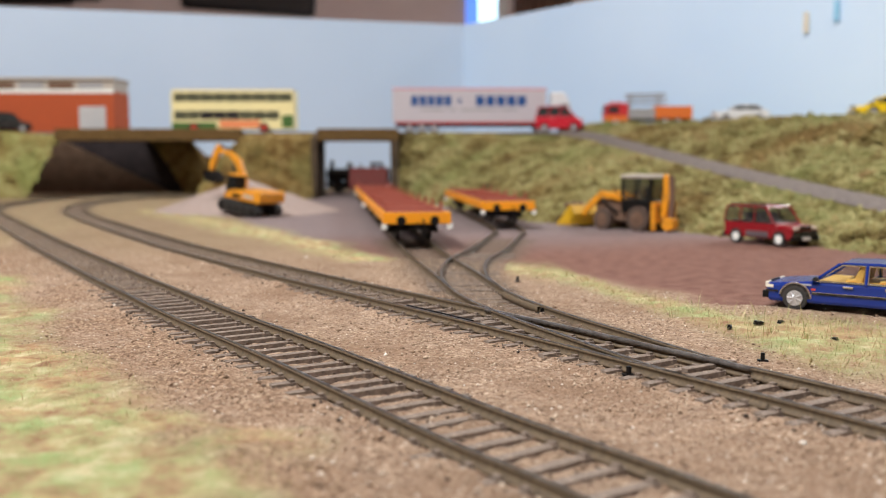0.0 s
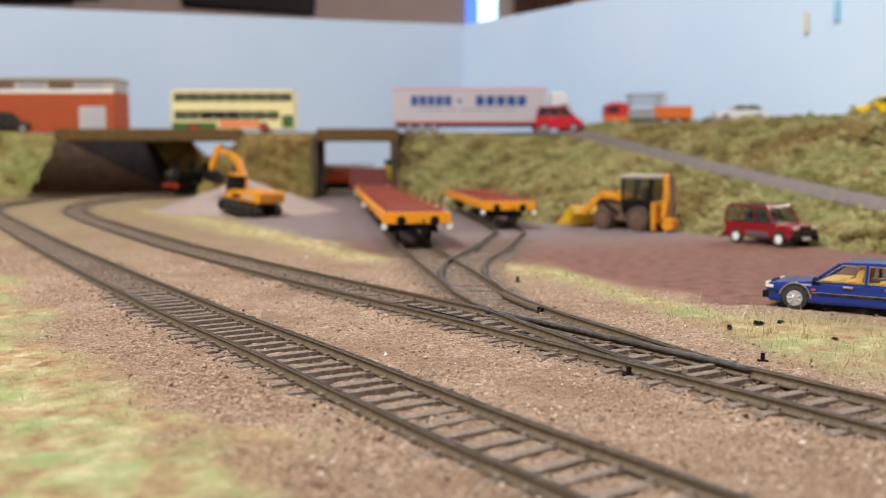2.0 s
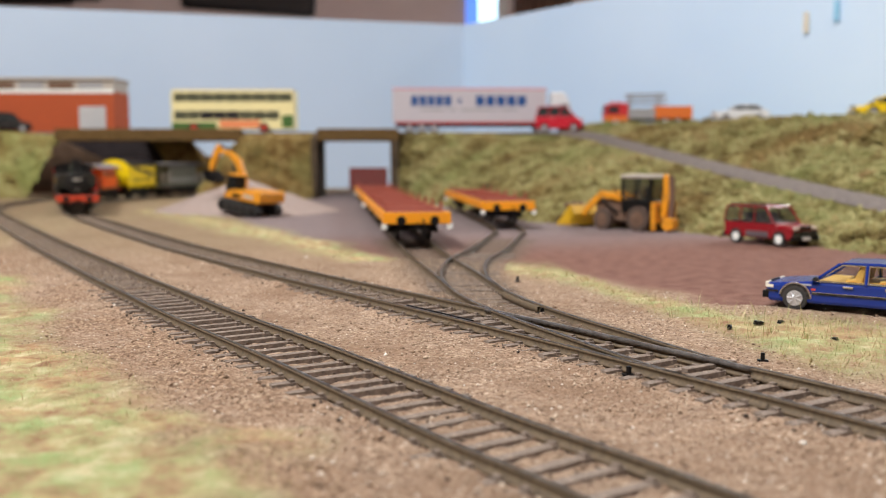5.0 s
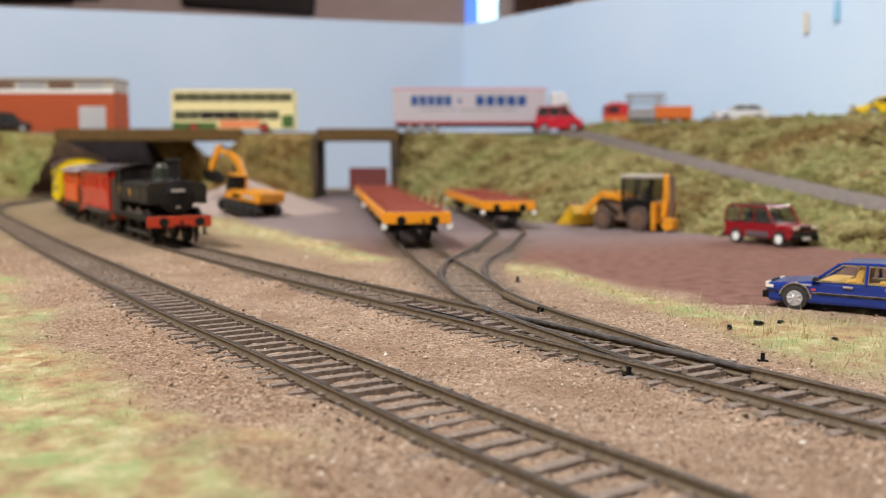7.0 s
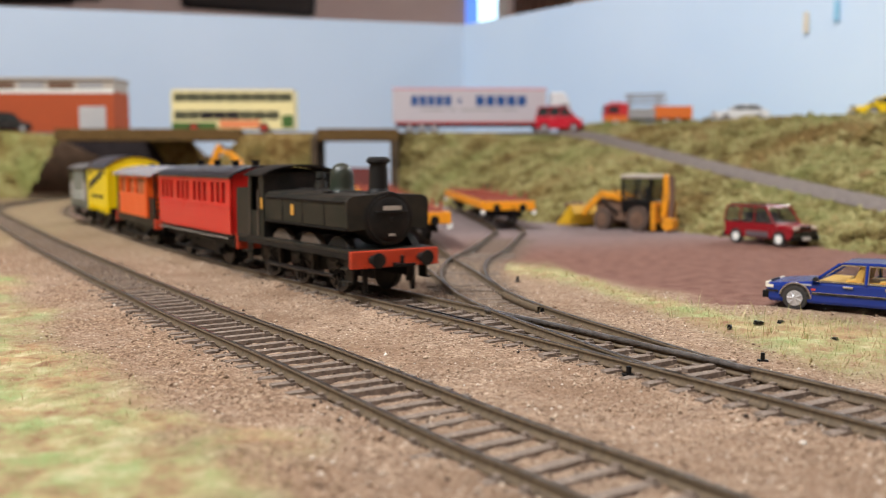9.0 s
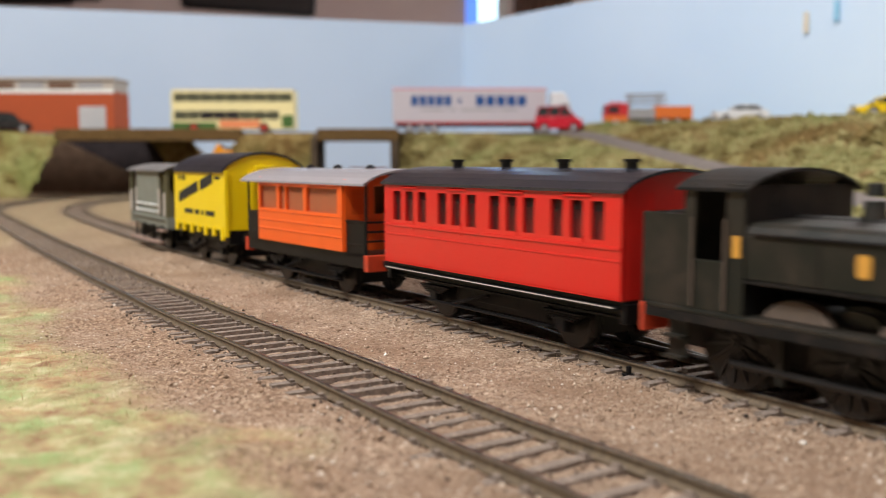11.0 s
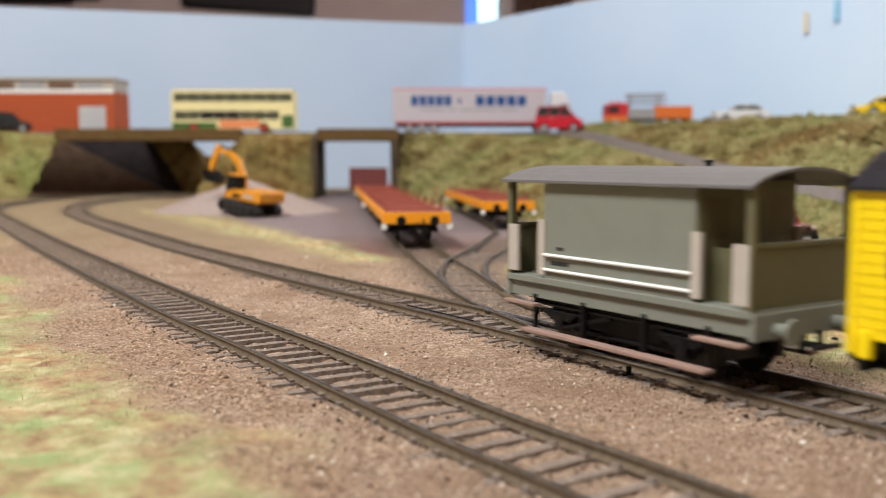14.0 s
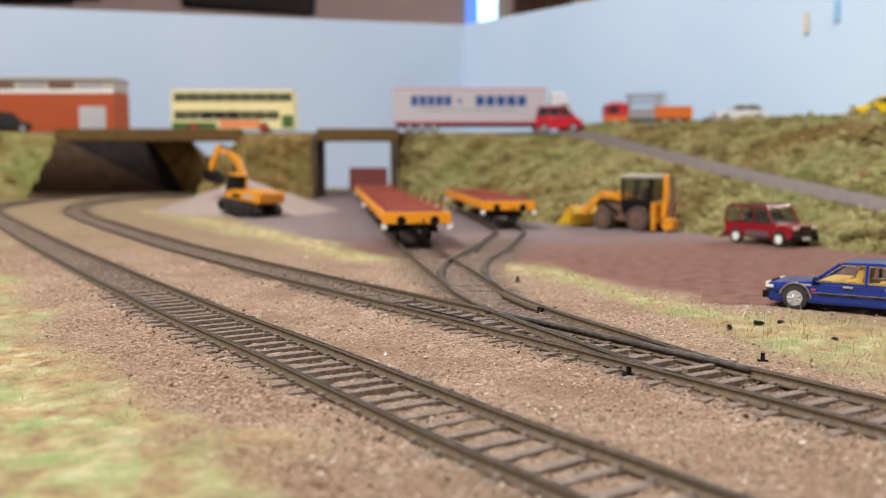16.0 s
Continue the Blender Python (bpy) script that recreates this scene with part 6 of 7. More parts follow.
# blue saloon at the edge of the yard
BODY = [(-31, 4), (-30.6, 9.2), (-29, 9.9), (-14, 10.6), (12.4, 10.3), (15, 10.0), (27.6, 8.8), (28.6, 8.0), (28.8, 3.6), (27, 2.6), (-29, 2.6)]
car, shell = road_car("saloon_car", mm(130.8, 288.4, 0.4, 144) @ Matrix.Scale(0.93, 4), "glossy blue model saloon car with tan seats and silver wheels", 22.6, BODY,
                      [(-26, 0), (-18, 0), (5.0, 0), (13.4, 0)], (-18.4, 18.8), 4.2, M_BLUE, seats=M_TAN, trim=M_CHROME, panes=(-14, -3.4), z_belt=10.2, z_roof=17.0)
for sd in (-1, 1):
    bm = bmesh.new()
    box(bm, -30, 13.4, sd * 11.3 - 0.1, sd * 11.3 + 0.3, 5.9, 6.5)
    box(bm, 24.4, 28.4, sd * 11.3 - 0.1, sd * 11.3 + 0.3, 6.0, 6.6)
    part("rubbing_strip", bm, M_CARBLACK, car, "black side strip")
    bm = bmesh.new()
    box(bm, -30, 13.4, sd * 11.3 - 0.1, sd * 11.3 + 0.36, 6.55, 6.7)
    for i in range(12):
        a0, a1 = radians(10 + i * 14), radians(24 + i * 14)
        rod(bm, (18.8 + 5.2 * math.cos(a0), sd * 11.35, 4.2 + 5.2 * math.sin(a0)), (18.8 + 5.2 * math.cos(a1), sd * 11.35, 4.2 + 5.2 * math.sin(a1)), 0.28, 5)
    part("arch_trim", bm, M_CHROME, car, "bright wheel arch trim")
    for x in (-10.5, 2.2):
        part("door_handle", box(bmesh.new(), x - 1.8, x + 1.4, sd * 11.3, sd * 11.9, 8.7, 9.3), M_CHROME, car, bevel=0.15)
    part("side_lamp", box(bmesh.new(), 26.0, 28.4, sd * 11.2, sd * 11.5, 7.3, 8.3), M_LENS, car)
    part("wing_badge", box(bmesh.new(), 13.6, 17.0, sd * 11.3, sd * 11.5, 8.7, 9.2), M_SILVER, car)
    part("side_repeater", box(bmesh.new(), 12.2, 13.6, sd * 11.3, sd * 11.55, 7.2, 7.8), M_BEAM, car)
    bm = bmesh.new()
    prism(bm, [(11.2, 10.6), (13.2, 10.6), (12.6, 11.8), (11.2, 11.8)], sd * 11.2, sd * 12.6, "y")
    part("door_mirror", bm, M_CARBLACK, car)
bm = bmesh.new()
for i in range(7):
    rod(bm, (13.2, -8 + 2.4 * i, 10.6), (9.0, -7 + 2.1 * i, 14.0), 0.08, 4)
part("wiper", bm, M_CARBLACK, car)

# dark red off-road estate
BODY = [(-26, 5), (-26, 13.6), (12, 13.6), (14, 13.0), (25.4, 12.2), (26.4, 11), (26.4, 5), (24, 4), (-24, 4)]
estate, _ = road_car("estate_car", mm(185, 527, 0.5, -60) @ Matrix.Scale(0.92, 4), "dark red off road estate car with black front and silver wheels", 23.4, BODY,
         [(-26, 0), (-24.6, 0), (6, 0), (13, 0)], (-16, 17), 4.3, M_CARRED, seats=M_CARGREY, panes=(-13, -2), z_belt=13.4, z_roof=23.6, tumble=0.1, rim=M_WHITE, glass_mat_=M_GLASS_M, trim=M_CARBLACK)

part("front_panel", box(bmesh.new(), 25.6, 27.0, -11.0, 11.0, 6.2, 9.6), M_CARBLACK, estate, "black front panel", bevel=0.3)
for y in (-9.2, 9.2):
    part("roof_rail", rod(bmesh.new(), (-23, y, 24.3), (4, y, 24.3), 0.4, 6), M_CARBLACK, estate)
part("side_moulding", box(bmesh.new(), -8, 9, -11.95, -11.7, 5, 8.4), M_CARGREY, estate, "grey lower side patch")
part("side_moulding", box(bmesh.new(), -8, 9, 11.7, 11.95, 5, 8.4), M_CARGREY, estate)

# ---- vehicles and building on the top road ----
M_CREAM = paint("bus_cream", srgb(240, 226, 166), 0.35, 0.08)
M_BUSGREEN = paint("bus_green", srgb(66, 104, 44), 0.35, 0.1)
M_GLASS_B = glass_mat("bus_glass", (0.5, 0.52, 0.5, 1), 0.45)
M_PINK = paint("advert_orange_pink", srgb(236, 142, 92), 0.4, 0.05)
M_VANRED = paint("van_red", srgb(196, 28, 48), 0.25, 0.05, bump=0)
M_BRICK = paint("brick_orange", srgb(184, 84, 42), 0.8, 0.2, per_m=300)
M_TRAILER = paint("trailer_pale_grey", srgb(196, 188, 192), 0.4, 0.05)
M_PINKEDGE = paint("trailer_pink_edge", srgb(214, 150, 160), 0.4, 0.05)
M_SIGNBLUE = paint("sign_blue", srgb(24, 76, 136), 0.4, 0.05)
M_FIRE = paint("lorry_red", srgb(200, 44, 50), 0.35, 0.1)
M_LORANGE = paint("lorry_orange", srgb(226, 116, 48), 0.4, 0.1)
M_GREYLOAD = paint("grey_load", srgb(158, 156, 156), 0.6, 0.2)
M_DOOR = paint("pale_door", srgb(190, 190, 190), 0.5, 0.1)


def double_decker(m):
    th = thing("double_decker_bus", m, "cream and green model double decker bus with advertising panel", "bus")
    L, h = 79, 16
    part("lower_body", prism(bmesh.new(), rounded(-L, L, 4, 30, 1.5), -h, h, "y"), M_CREAM, th, bevel=0.6)
    part("upper_body", prism(bmesh.new(), rounded(-L, L, 29.8, 54, 3.5), -h + 0.1, h - 0.1, "y"), M_CREAM, th, bevel=0.8)
    part("roof", prism(bmesh.new(), rounded(-L + 1.5, L - 1.5, 53.4, 55.6, 1), -h + 1, h - 1, "y"), M_PALE, th, bevel=0.6)
    for sd in (-1, 1):
        part("skirt", box(bmesh.new(), -L + 1, -L + 58, sd * h - 0.2, sd * h + 0.3, 4.5, 13), M_BUSGREEN, th, "dark green skirt")
        part("rear_panel", box(bmesh.new(), L - 16, L - 1, sd * h - 0.2, sd * h + 0.35, 6, 22), M_BUSGREEN, th)
        part("advert_panel", box(bmesh.new(), -L + 62, L - 44, sd * h - 0.2, sd * h + 0.4, 6, 15.5), M_PINK, th, "orange pink advert panel")
        for i in range(9):
            x = -L + 4 + i * 16.9
            part("window", box(bmesh.new(), x, x + 16.0, sd * h - 0.2, sd * h + 0.25, 39.6, 50.4), M_GLASS_B, th)
            if i < 8:
                part("window", box(bmesh.new(), x, x + 16.2, sd * h - 0.2, sd * h + 0.25, 16.6, 27.6), M_CARBLACK if 1 < i < 5 else M_GLASS_B, th)
        for x in (-50, 40):
            road_wheel(th, x, sd * (h - 1.4), 6.4, 4, rim=M_BEAM)
    part("windscreen", box(bmesh.new(), -L - 0.3, -L + 0.2, -h + 2, h - 2, 15, 28), M_GLASS_D, th)
    part("windscreen", box(bmesh.new(), -L - 0.3, -L + 0.2, -h + 2, h - 2, 40, 50), M_GLASS_D, th)
    part("destination_blind", box(bmesh.new(), -L - 0.4, -L + 0.2, -8, 8, 31, 37), M_BLACK, th)
    return th


double_decker(mm(-270, 1224, ROAD_Z, 0))


def trailer_lorry(m):
    th = thing("articulated_lorry", m, "white articulated lorry with long pale grey lettered trailer", "lorry")
    tr = part("trailer_box", box(bmesh.new(), -100, 100, -15, 15, 14, 57), M_TRAILER, th, "pale grey trailer box", bevel=0.6)
    part("top_edge", box(bmesh.new(), -100.4, 100.4, -15.3, 15.3, 55.4, 58), M_PINKEDGE, tr, bevel=0.3)
    for sd in (-1, 1):
        bm = bmesh.new()
        letters(bm, -76, -22, 35, 13, 15.05, sd, 0, (5,), ((0.04, 0.84),))
        letters(bm, -15, -10, 38.5, 6, 15.05, sd, 0, (2,), ((0.04, 0.84),))
        letters(bm, 8, 76, 35, 13, 15.05, sd, 0, (5,), ((0.04, 0.84),))
        part("lettering", bm, M_SIGNBLUE, tr, "blue letter bars")
        bm = bmesh.new()
        letters(bm, -64, 62, 28.5, 2.6, 15.05, sd, 0, (6, 2, 9, 4))
        part("small_lettering", bm, M_GREYLOAD, tr)
        part("side_rail", box(bmesh.new(), -96, 90, sd * 14.6, sd * 15.2, 12, 14.2), M_FIRE, tr)
        for x in (-78, -62, -46):
            road_wheel(th, x, sd * 12.6, 6.2, 4.4)
        road_wheel(th, 92, sd * 12.6, 6.2, 4.4)
        road_wheel(th, 126, sd * 12.6, 6.2, 3.6)
    part("chassis", box(bmesh.new(), -96, 128, -5, 5, 8, 13), M_BLACK, th)
    bm = bmesh.new()
    prism(bm, [(106, 7), (132, 7), (134, 22), (131, 40), (124, 53), (107, 53)], -14.6, 14.6, "y")
    cab = part("cab", bm, M_CARWHITE, th, "white rounded tractor cab", bevel=1.6)
    part("windscreen", prism(bmesh.new(), [(133.9, 24), (131.4, 38), (131.9, 38), (134.4, 24)], -12, 12, "y"), M_GLASS_D, cab)
    for sd in (-1, 1):
        part("window", box(bmesh.new(), 118, 129, sd * 14.6 - 0.2, sd * 14.6 + 0.3, 25, 37), M_GLASS_D, cab)
    return th


trailer_lorry(mm(34, 1240, ROAD_Z, 1))

BODY = [(-29, 5), (-29.4, 19), (16, 19.4), (27, 16), (29.4, 13), (29.6, 5), (26, 4), (-26, 4)]
road_car("people_carrier", mm(147, 1188, ROAD_Z, -12), "rounded red model people carrier on the road", 24, BODY,
         [(-28, 0), (-25, 0), (8, 0), (21, 0)], (-18, 19), 5, M_VANRED, glass_mat_=M_GLASS_D, seats=M_CARGREY, panes=(-12, 2), z_belt=19, z_roof=32, tumble=0.2)
BODY = [(-30, 5), (-30, 14), (-24, 15), (14, 15), (28, 12.4), (30, 10), (30, 5), (27, 4), (-27, 4)]
road_car("hatchback_car", mm(-560, 1205, ROAD_Z, 24), "dark brown black model car parked by the building", 26, BODY,
         [(-27, 0), (-20, 0), (8, 0), (17, 0)], (-18, 19), 5, M_CARBLACK, glass_mat_=M_GLASS_D, seats=M_CARGREY, panes=(-6,), z_belt=14.6, z_roof=25, rim=M_SILVER)
BODY = [(-30, 4), (-30, 12.6), (-20, 13), (14, 13), (29, 11), (30, 9), (30, 4), (27, 3), (-27, 3)]
road_car("saloon_car", mm(343, 1085, 92.5, 174), "white model saloon car behind the bank crest", 23, BODY,
         [(-25, 0), (-16, 0), (6, 0), (15, 0)], (-18, 18), 4, M_CARWHITE, glass_mat_=M_GLASS_D, seats=M_CARGREY, panes=(-4,), z_belt=13, z_roof=19.5)
BODY = [(-32, 4), (-32, 11), (-22, 12), (14, 12), (30, 9.6), (32, 8), (32, 4), (28, 3), (-28, 3)]
road_car("hatchback_car", mm(452, 950, 91, 172) @ Matrix.Scale(1.15, 4), "bright yellow model car on the upper road", 24, BODY,
         [(-28, 0), (-20, 0), (8, 0), (18, 0)], (-18, 18), 4.4, M_CARYELLOW, glass_mat_=M_GLASS_D, seats=M_CARBLACK, panes=(-5,), z_belt=12, z_roof=19)


def recovery_lorry(m):
    th = thing("fire_lorry", m, "red and orange model lorry carrying grey ladder frames", "lorry")
    bm = bmesh.new()
    prism(bm, [(26, 5), (54, 5), (56, 14), (54, 28), (28, 29), (26, 28)], -13, 13, "y")
    cab = part("cab", bm, M_FIRE, th, "red cab", bevel=1.0)
    part("cab_stripe", box(bmesh.new(), 26.4, 55.4, -13.3, 13.3, 6, 13), M_LORANGE, cab)
    part("windscreen", box(bmesh.new(), 54.4, 56, -11, 11, 16, 25), M_GLASS_D, cab)
    for sd in (-1, 1):
        part("window", box(bmesh.new(), 38, 51, sd * 13 - 0.2, sd * 13 + 0.3, 16, 25), M_GLASS_D, cab)
        for x in (-36, -20, 42):
            road_wheel(th, x, sd * 11, 5.6, 4)
    part("chassis", box(bmesh.new(), -54, 40, -6, 6, 5.6, 9), M_BLACK, th)
    part("rear_body", box(bmesh.new(), -55, -8, -13, 13, 9, 25), M_LORANGE, th, "orange rear body", bevel=0.6)
    part("middle_body", box(bmesh.new(), -8, 26, -13, 13, 9, 22), M_GREYLOAD, th, bevel=0.5)
    for z in (30, 36, 41):
        bm = bmesh.new()
        for y in (-8, 8):
            rod(bm, (-34 + z * 0.3, y, z), (28, y, z - 1), 0.9, 6)
        for i in range(9):
            x = -20 + i * 5.4
            rod(bm, (x, -8, z - 0.4), (x, 8, z - 0.4), 0.7, 6)
        part("ladder", bm, M_GREYLOAD, th, "grey ladder")
    for x in (-14, 22):
        for y in (-8, 8):
            part("ladder_post", rod(bmesh.new(), (x, y, 20), (x, y, 41), 0.8, 6), M_GREYLOAD, th)
    for x in (36, 44):
        part("beacon", cyl(bmesh.new(), x, 0, 30.5, 2, 3, "z", 12), M_BEAM, cab)
    return th


recovery_lorry(mm(262, 1208, 92, 178))


def block_building(m):
    th = thing("building", m, "orange brick model building with pale glazed upper band", "building")
    x0, x1, h = -165, 76, 52
    wl = part("wall", box(bmesh.new(), x0, x1, 0, 60, 0, h), M_BRICK, th, "orange brick wall")
    bm = bmesh.new()
    for r in range(15):
        for c in range(int((x1 - x0) / 9)):
            a = x0 + 0.4 + c * 9 + (4.5 if r % 2 else 0)
            if a + 8.4 < x1:
                box(bm, a, a + 8.4, -0.5, 0.2, 0.6 + r * 3.4, 3.5 + r * 3.4)
    part("brick_facing", bm, M_BRICK, wl)
    ban = part("upper_band", box(bmesh.new(), x0, x1, 2, 58, h, h + 15), M_PALE, th, "pale upper storey band")
    for i in range(6):
        a = x0 + 6 + i * 38
        part("window", box(bmesh.new(), a, a + 32, 1.2, 2.4, h + 3, h + 12), M_GREYLOAD if i % 2 else M_PLANT_D, ban)
    part("roof", box(bmesh.new(), x0 - 1.5, x1 + 1.5, -1.5, 61.5, h + 15, h + 18), M_PALE, th, "pale flat roof edge", bevel=0.4)
    part("string_course", box(bmesh.new(), x0 - 0.6, x1 + 0.6, -1.2, 2, h - 2, h + 2.5), M_WHITE, th)
    d = part("door", box(bmesh.new(), 32, 66, -1, 0.5, 2, 33), M_DOOR, th, "pale grey roller door")
    for i in range(8):
        part("slat", box(bmesh.new(), 34, 64, -1.5, -0.8, 4 + i * 3.5, 6.8 + i * 3.5), M_DOOR, d)
    return th


block_building(mm(-498, 1206, ROAD_Z, 0))

# ---- beyond the boards: what shows of the room ----
M_WIN = glow("bright_window", (0.55, 0.8, 1.0, 1), 2.2)
M_WINBLUE = glow("blue_window_side", (0.12, 0.3, 1.0, 1), 1.1)
M_POSTER = paint("dark_poster", (0.03, 0.022, 0.022, 1), 0.6, 0.2)
M_CURTAIN = paint("brown_curtain", srgb(120, 92, 78), 0.9, 0.3)
w = thing("window_1", mm(0, 0, 0), "bright daylight window with blue side light", "window")
tagged(w, kind="structure")
part("pane", box(bmesh.new(), 172, 262, 4630, 4640, 100, 1600), M_WIN, w)
part("side_pane", box(bmesh.new(), 112, 170, 4588, 4596, 100, 1600), M_WINBLUE, w)
part("window_frame", box(bmesh.new(), 262, 310, 4590, 4640, 100, 1600), M_WHITE, w)


def wall_panel(name, x0, x1, z0, z1, mat, label, cat, tilt=0):
    th = thing(name, mm((x0 + x1) / 2, 4590, (z0 + z1) / 2, 0, 0, tilt), label, cat)
    a, b = (x1 - x0) / 2, (z1 - z0) / 2
    part("sheet", box(bmesh.new(), -a, a, 0, 8, -b, b), mat, th)
    bm = bmesh.new()
    for x in (-a, a):
        box(bm, x - 12, x + 12, -6, 10, -b, b)
    for z in (-b, b):
        box(bm, -a, a, -6, 10, z - 12, z + 12)
    part("edge", bm, M_BLACK, th)


wall_panel("poster", -1230, -610, 775, 1400, M_POSTER, "dark framed poster on the room wall", "poster", 4)
wall_panel("poster", -2300, -1790, 812, 1400, M_POSTER, "dark framed picture high on the wall", "poster")
wall_panel("notice", -1770, -1660, 830, 1300, M_LORANGE, "narrow orange notice on the wall", "notice")
th = thing("curtain", mm(0, 0, 0), "brown hanging curtain beside the window", "curtain")
bm = bmesh.new()
pts = [(340 + i * 8, 4560 + 14 * math.sin(i * 1.1)) for i in range(36)]
prism(bm, pts + [(x, y + 6) for x, y in pts[::-1]], 700, 1590, "z")
part("cloth", bm, M_CURTAIN, th)
# two small marks on the right hand sky board
for px, z, c, lab in ((438, 213, srgb(226, 216, 196), "small cream strip on the sky board"), (461, 222, srgb(150, 206, 236), "small pale blue strip on the sky board")):
    x = px
    y = 1690 - (x - 37) * 990 / 723
    th = thing("board_strip", mm(x - 2.6, y - 2.6, z, math.degrees(math.atan2(-990, 723))), lab, "paper strip")
    part("strip", box(bmesh.new(), -3.5, 3.5, -0.6, 0, -12, 12), paint("strip_tone", c, 0.7, 0.0), th)

# ---- loose stones, grass fibres and small black fittings near the tracks ----


def stones(name, X, Y, R, mat, label, seed, lift=0.25, flat_=0.7):
    g = np.random.default_rng(seed)
    n = len(X)
    Z = np.array([ground_z(a, b) for a, b in zip(X, Y)])
    octa = np.array([(1, 0, 0), (0, 1, 0), (-1, 0, 0), (0, -1, 0), (0, 0, 1), (0, 0, -1)], float)
    tri = np.array([(0, 1, 4), (1, 2, 4), (2, 3, 4), (3, 0, 4), (1, 0, 5), (2, 1, 5), (3, 2, 5), (0, 3, 5)])
    ang = g.uniform(0, 6.28, n)
    S = octa[None] * (1 + g.uniform(-0.4, 0.4, (n, 6, 1)))
    ca, sa = np.cos(ang)[:, None], np.sin(ang)[:, None]
    W = np.stack([S[..., 0] * ca - S[..., 1] * sa, S[..., 0] * sa + S[..., 1] * ca, S[..., 2] * flat_], -1) * np.asarray(R)[:, None, None]
    W += np.stack([X, Y, Z + lift * np.asarray(R)], -1)[:, None, :]
    F = (tri[None] + (np.arange(n) * 6)[:, None, None]).reshape(-1, 3)
    return tagged(mesh_of(name, W.reshape(-1, 3), F, mat), label, "ballast", kind="stuff")


g = np.random.default_rng(21)
n = 80000
Y = 95 + 420 * g.random(n) ** 1.9
X = g.uniform(-0.56, 0.56, n) * (Y + 40)
keep = (np.minimum(MAIN.far(X, Y), OUTER.far(X, Y)) > 9.9) | (g.random(n) < 0.25)
keep &= yard[np.clip(np.searchsorted(gy, Y), 0, ny - 1), np.clip(np.searchsorted(gx, X), 0, nx - 1)] < 0.3
keep &= grass[np.clip(np.searchsorted(gy, Y), 0, ny - 1), np.clip(np.searchsorted(gx, X), 0, nx - 1)] < 0.4
X, Y = X[keep], Y[keep]
stones("ballast_grit", X, Y, g.uniform(0.1, 0.32, len(X)) * (1 + 1.2 * (g.random(len(X)) < 0.04)), M_GRIT, "fine sandy brown ballast grit", 22)

k = Mat("dark_grit")
oi = k.n.new("ShaderNodeNewGeometry")
M_GRIT_D = k.put(k.ramp(oi.outputs["Random Per Island"], [(0.0, srgb(58, 48, 42)), (0.6, srgb(110, 94, 80)), (1.0, srgb(150, 128, 106))]), 0.9, 0, 0.25)
pts = []
for ln, a, b in ((MAIN, 600, 960), (OUTER, 180, 560)):
    for _ in range(1100):
        q = g.uniform(a, b)
        p, u = ln.at(q), ln.way(q)
        o = g.uniform(-17.5, 17.5)
        pts.append((p[0] - u[1] * o, p[1] + u[0] * o))
pts = np.array(pts)
stones("track_grit", pts[:, 0], pts[:, 1], g.uniform(0.2, 0.6, len(pts)), M_GRIT_D, "dark brown grit between the sleepers", 23, 0.3)


def fibres(name, X, Y, L, label, seed, lean=0.9, mat=None, width=0.1):
    """Static grass: thin bent blades."""
    g = np.random.default_rng(seed)
    n = len(X)
    Z = np.array([ground_z(a, b) for a, b in zip(X, Y)]) - 0.2
    a = g.uniform(0, 6.28, n)
    tilt = g.uniform(0.1, 1, n) ** 0.7 * lean
    d = np.stack([np.cos(a) * np.sin(tilt), np.sin(a) * np.sin(tilt), np.cos(tilt)], -1)
    sag = np.stack([np.cos(a), np.sin(a), -0.6 * np.ones(n)], -1)
    base = np.stack([X, Y, Z], -1)
    b = a + 1.57 + g.uniform(-0.6, 0.6, n)
    side = np.stack([np.cos(b), np.sin(b), np.zeros(n)], -1) * width
    L = np.asarray(L)[:, None]
    mid_ = base + d * L * 0.55
    tip = base + d * L * 0.95 + sag * L * 0.16 * tilt[:, None]
    V = np.stack([base - side, base + side, mid_ + side * 0.7, mid_ - side * 0.7, tip], 1)
    i0 = np.arange(n)[:, None] * 5
    F = np.concatenate([i0 + np.array([0, 1, 2]), i0 + np.array([0, 2, 3]), i0 + np.array([3, 2, 4])])
    return tagged(mesh_of(name, V.reshape(-1, 3), F, mat), label, "grass", kind="stuff")


k = Mat("dry_grass_fibre")
oi = k.n.new("ShaderNodeNewGeometry")
M_FIBRE = k.put(k.ramp(oi.outputs["Random Per Island"], [(0.0, srgb(150, 126, 88)), (0.25, srgb(172, 156, 108)), (0.5, srgb(172, 168, 114)), (0.78, srgb(146, 156, 96)), (1.0, srgb(222, 204, 164))]), 0.8, 0, 0.2)


def pick(n, seed, x0, x1, y0, y1, least=0.35):
    """Places on the grassy parts of a stretch of the plan."""
    g = np.random.default_rng(seed)
    X, Y = g.uniform(x0, x1, n), g.uniform(y0, y1, n)
    i = np.clip(np.searchsorted(gx, X), 0, nx - 1)
    j = np.clip(np.searchsorted(gy, Y), 0, ny - 1)
    ok = grass[j, i] > least * (0.4 + 1.2 * g.random(n))
    return X[ok], Y[ok]


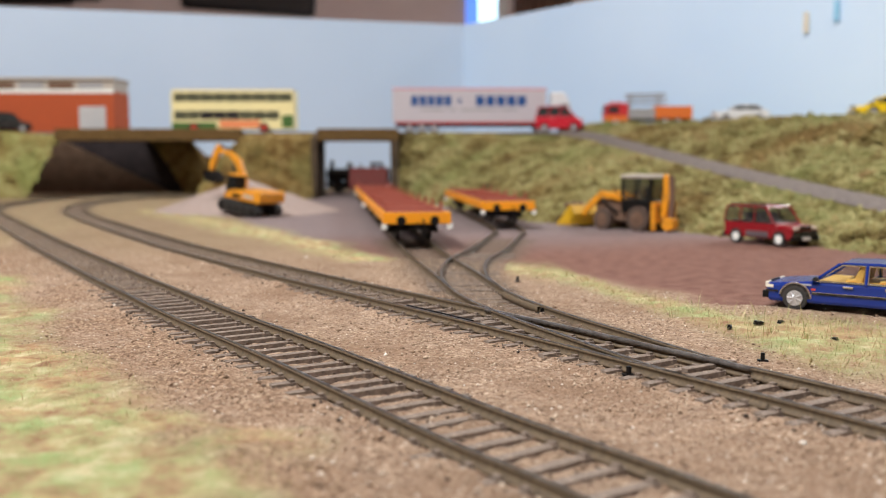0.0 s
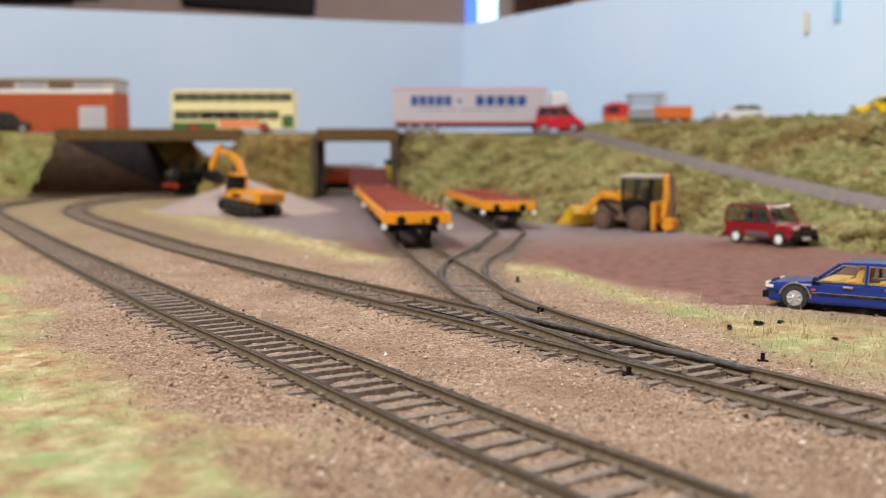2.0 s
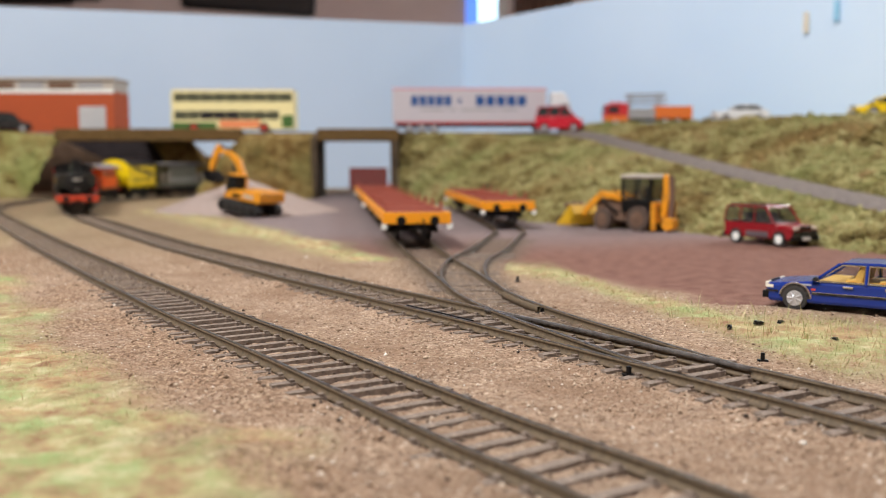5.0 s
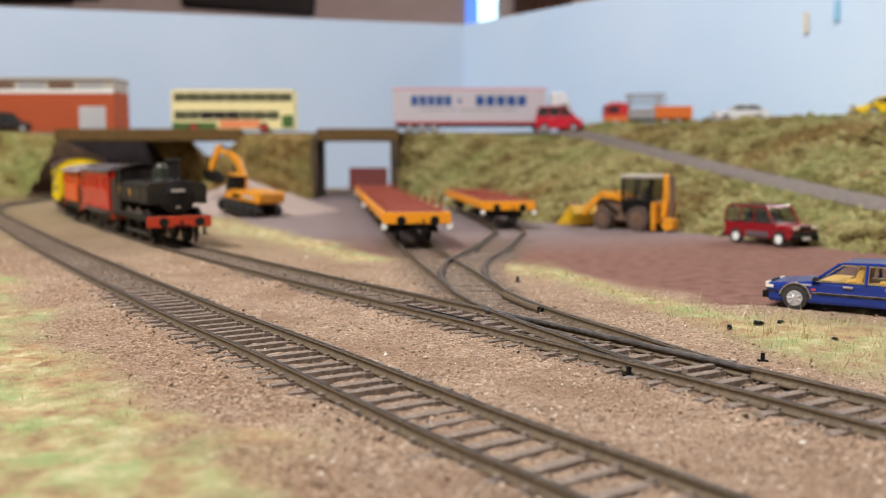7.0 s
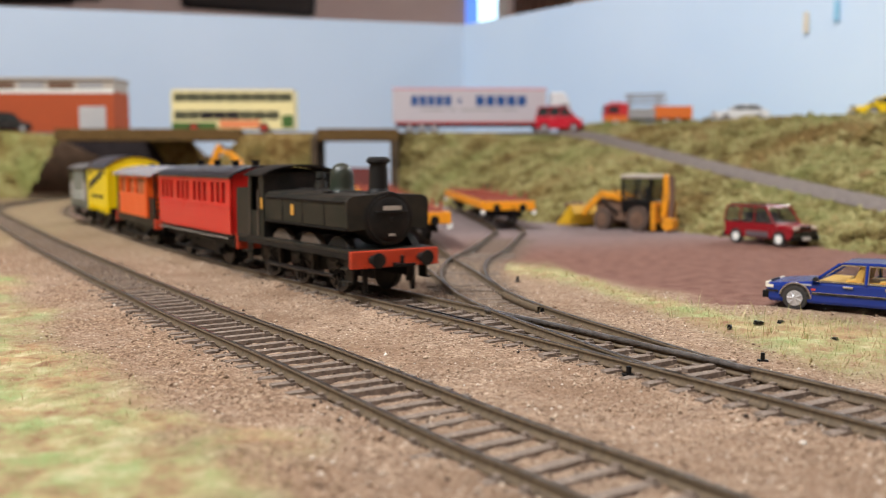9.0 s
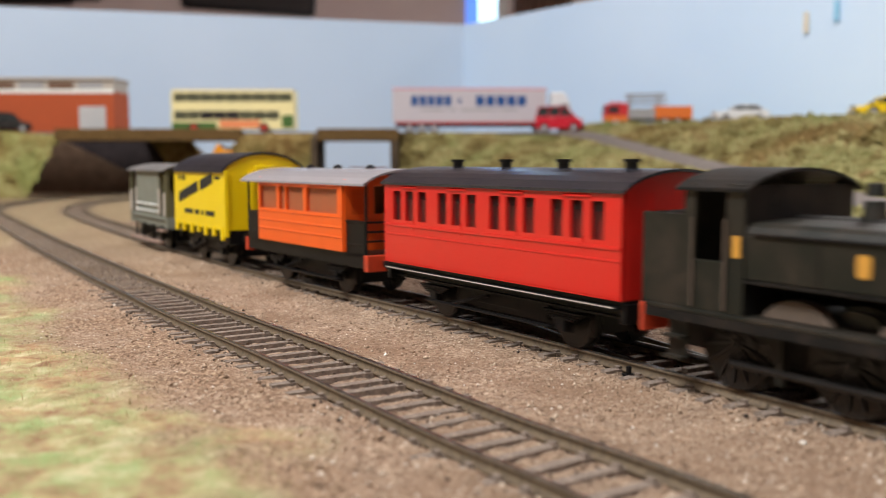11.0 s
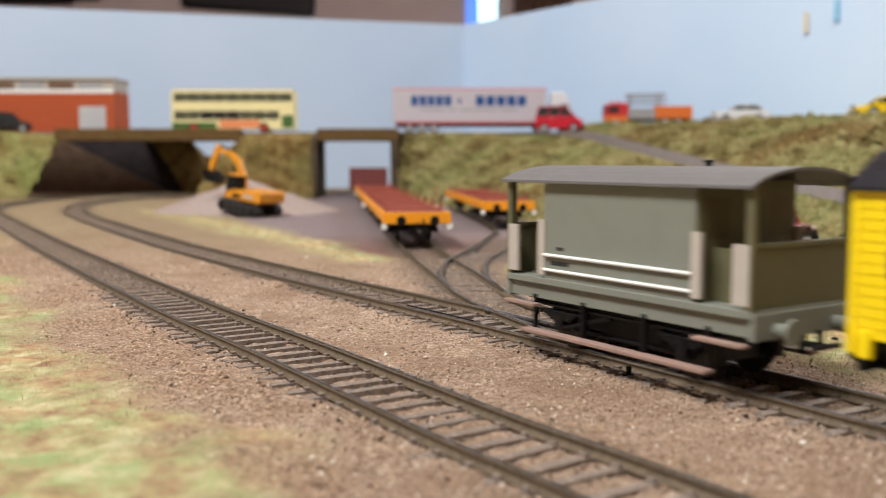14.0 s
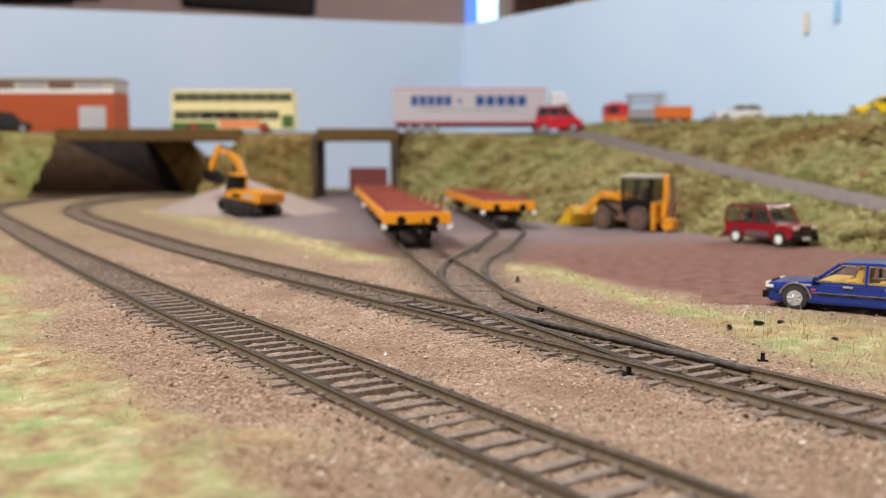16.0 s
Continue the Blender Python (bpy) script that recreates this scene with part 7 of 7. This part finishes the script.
g = np.random.default_rng(31)
X, Y = pick(26000, 32, -230, -20, 100, 420)
fibres("static_grass", X, Y, g.uniform(0.7, 2.0, len(X)), "short straw and green static grass", 33, 1.2, M_FIBRE, 0.07)
X, Y = pick(22000, 34, 30, 190, 190, 400)
fibres("static_grass", X, Y, g.uniform(1.0, 3.0, len(X)), "short dry static grass beside the yard", 35, 1.2, M_FIBRE, 0.07)
X, Y = pick(420, 36, 60, 150, 205, 300)
fibres("grass_stalks", X, Y, g.uniform(4, 9, len(X)), "long dry grass stalks beside the parked car", 37, 1.25, M_FIBRE, 0.09)
X, Y = pick(5000, 38, -330, -20, 430, 960)
fibres("static_grass", X, Y, g.uniform(1.4, 3.6, len(X)), "short green static grass along the running line", 39, 1.1, M_FIBRE, 0.16)

# point pegs and offcuts


def peg(x, y, h, r, label="small black plastic point peg beside the rails"):
    th = thing("point_peg", mm(x, y, ground_z(x, y) - 0.3), label, "peg", "pegs beside the turnout")
    part("pin", cyl(bmesh.new(), 0, 0, h / 2, r, h, "z", 10), M_BLACK, th, bevel=0.1)
    part("foot", box(bmesh.new(), -r * 2.4, r * 2.4, -r * 1.3, r * 1.3, 0, 0.8), M_BLACK, th, bevel=0.15)


peg(74.5, 214, 2.4, 0.5)
peg(40, 197.5, 2.4, 0.6)
peg(29, 360, 2.6, 0.5)
peg(30, 279, 2.2, 0.6)


def scrap(x, y, a, s, label):
    th = thing("track_offcut", mm(x, y, ground_z(x, y) + 0.1, a), label, "offcut", "offcuts in the grass")
    bm = bmesh.new()
    prism(bm, [(-1.6 * s, 0), (1.5 * s, 0), (1.7 * s, 0.7 * s), (0.4 * s, 1.2 * s), (-1.3 * s, 0.8 * s)], -0.8 * s, 0.7 * s, "y")
    part("chunk", bm, M_BLACK, th, bevel=0.15)
    part("stub", box(bmesh.new(), -1.4 * s, -0.5 * s, -0.5 * s, 0.5 * s, 0.6 * s, 1.3 * s), M_BLACK, th, bevel=0.1)


scrap(88, 257, 10, 0.9, "small black plastic offcut lying in dry grass")
scrap(78, 251, 70, 0.8, "bent black plastic offcut on the sandy ground")
scrap(96, 262, 35, 0.7, "black plastic crumb lying in dry grass")
scrap(100, 235, 120, 0.6, "black plastic crumb lying in dry grass")

# tie bar and check rails of the turnout
p, u = np.array((59.0, 203.0)), MAIN.way(LEAD + 233)
th = thing("tie_bar", mm(p[0], p[1], 1.4, math.degrees(math.atan2(u[1], u[0])) + 90), "dark plastic tie bar of the turnout blades", "tie bar")
part("bar", box(bmesh.new(), -8, 8, -0.9, 0.9, 0, 1.0), M_SLEEPER, th, bevel=0.15)

# ---- the train runs along the main line ----
RUN = [(0.0, 1606), (0.5, 1538), (1.5, 1438), (2.0, 1374), (2.5, 1308), (3.0, 1248), (3.5, 1182), (4.2, 1092), (6.3, 687), (7.0, 597), (7.5, 541), (8.5, 431), (9.0, 378), (11.3, 129.5), (12.0, 52), (12.4, 4), (12.8, -42), (13.3, -99), (13.9, -166.5), (14.7, -253), (16.0, -398)]


def run_at(t):
    """Place of the leading buffer beam along the main line, gliding through RUN."""
    T, S = [r[0] for r in RUN], [r[1] for r in RUN]
    sl = [(S[min(i + 1, len(S) - 1)] - S[max(i - 1, 0)]) / (T[min(i + 1, len(T) - 1)] - T[max(i - 1, 0)]) for i in range(len(T))]
    i = max(0, min(len(T) - 2, sum(1 for x in T if x <= t) - 1))
    h = T[i + 1] - T[i]
    u = (t - T[i]) / h
    return (2 * u ** 3 - 3 * u * u + 1) * S[i] + (u ** 3 - 2 * u * u + u) * h * sl[i] + (3 * u * u - 2 * u ** 3) * S[i + 1] + (u ** 3 - u * u) * h * sl[i + 1]


def motions():
    for th, a, b, wheels in TRAIN:
        rows = []
        for i in range(0, 65):
            t = i * 0.25
            s = run_at(t) + LEAD + (a + b) / 2
            w = (b - a) * 0.27
            f, r = MAIN.at(s - w), MAIN.at(s + w)
            c = (f + r) / 2
            rows.append((t, mm(c[0], c[1], TOP, math.degrees(math.atan2(f[1] - r[1], f[0] - r[0])))))
        walk(th, rows)
        for wh, rad, x in wheels:
            rows = []
            for i in range(0, 481):
                t = i / 30
                turn = (run_at(0) - run_at(t)) / rad
                rows.append((t, Matrix.Translation((x * U, 0, rad * U)) @ Matrix.Rotation(turn, 4, "Y")))
            walk(wh, rows)


motions()
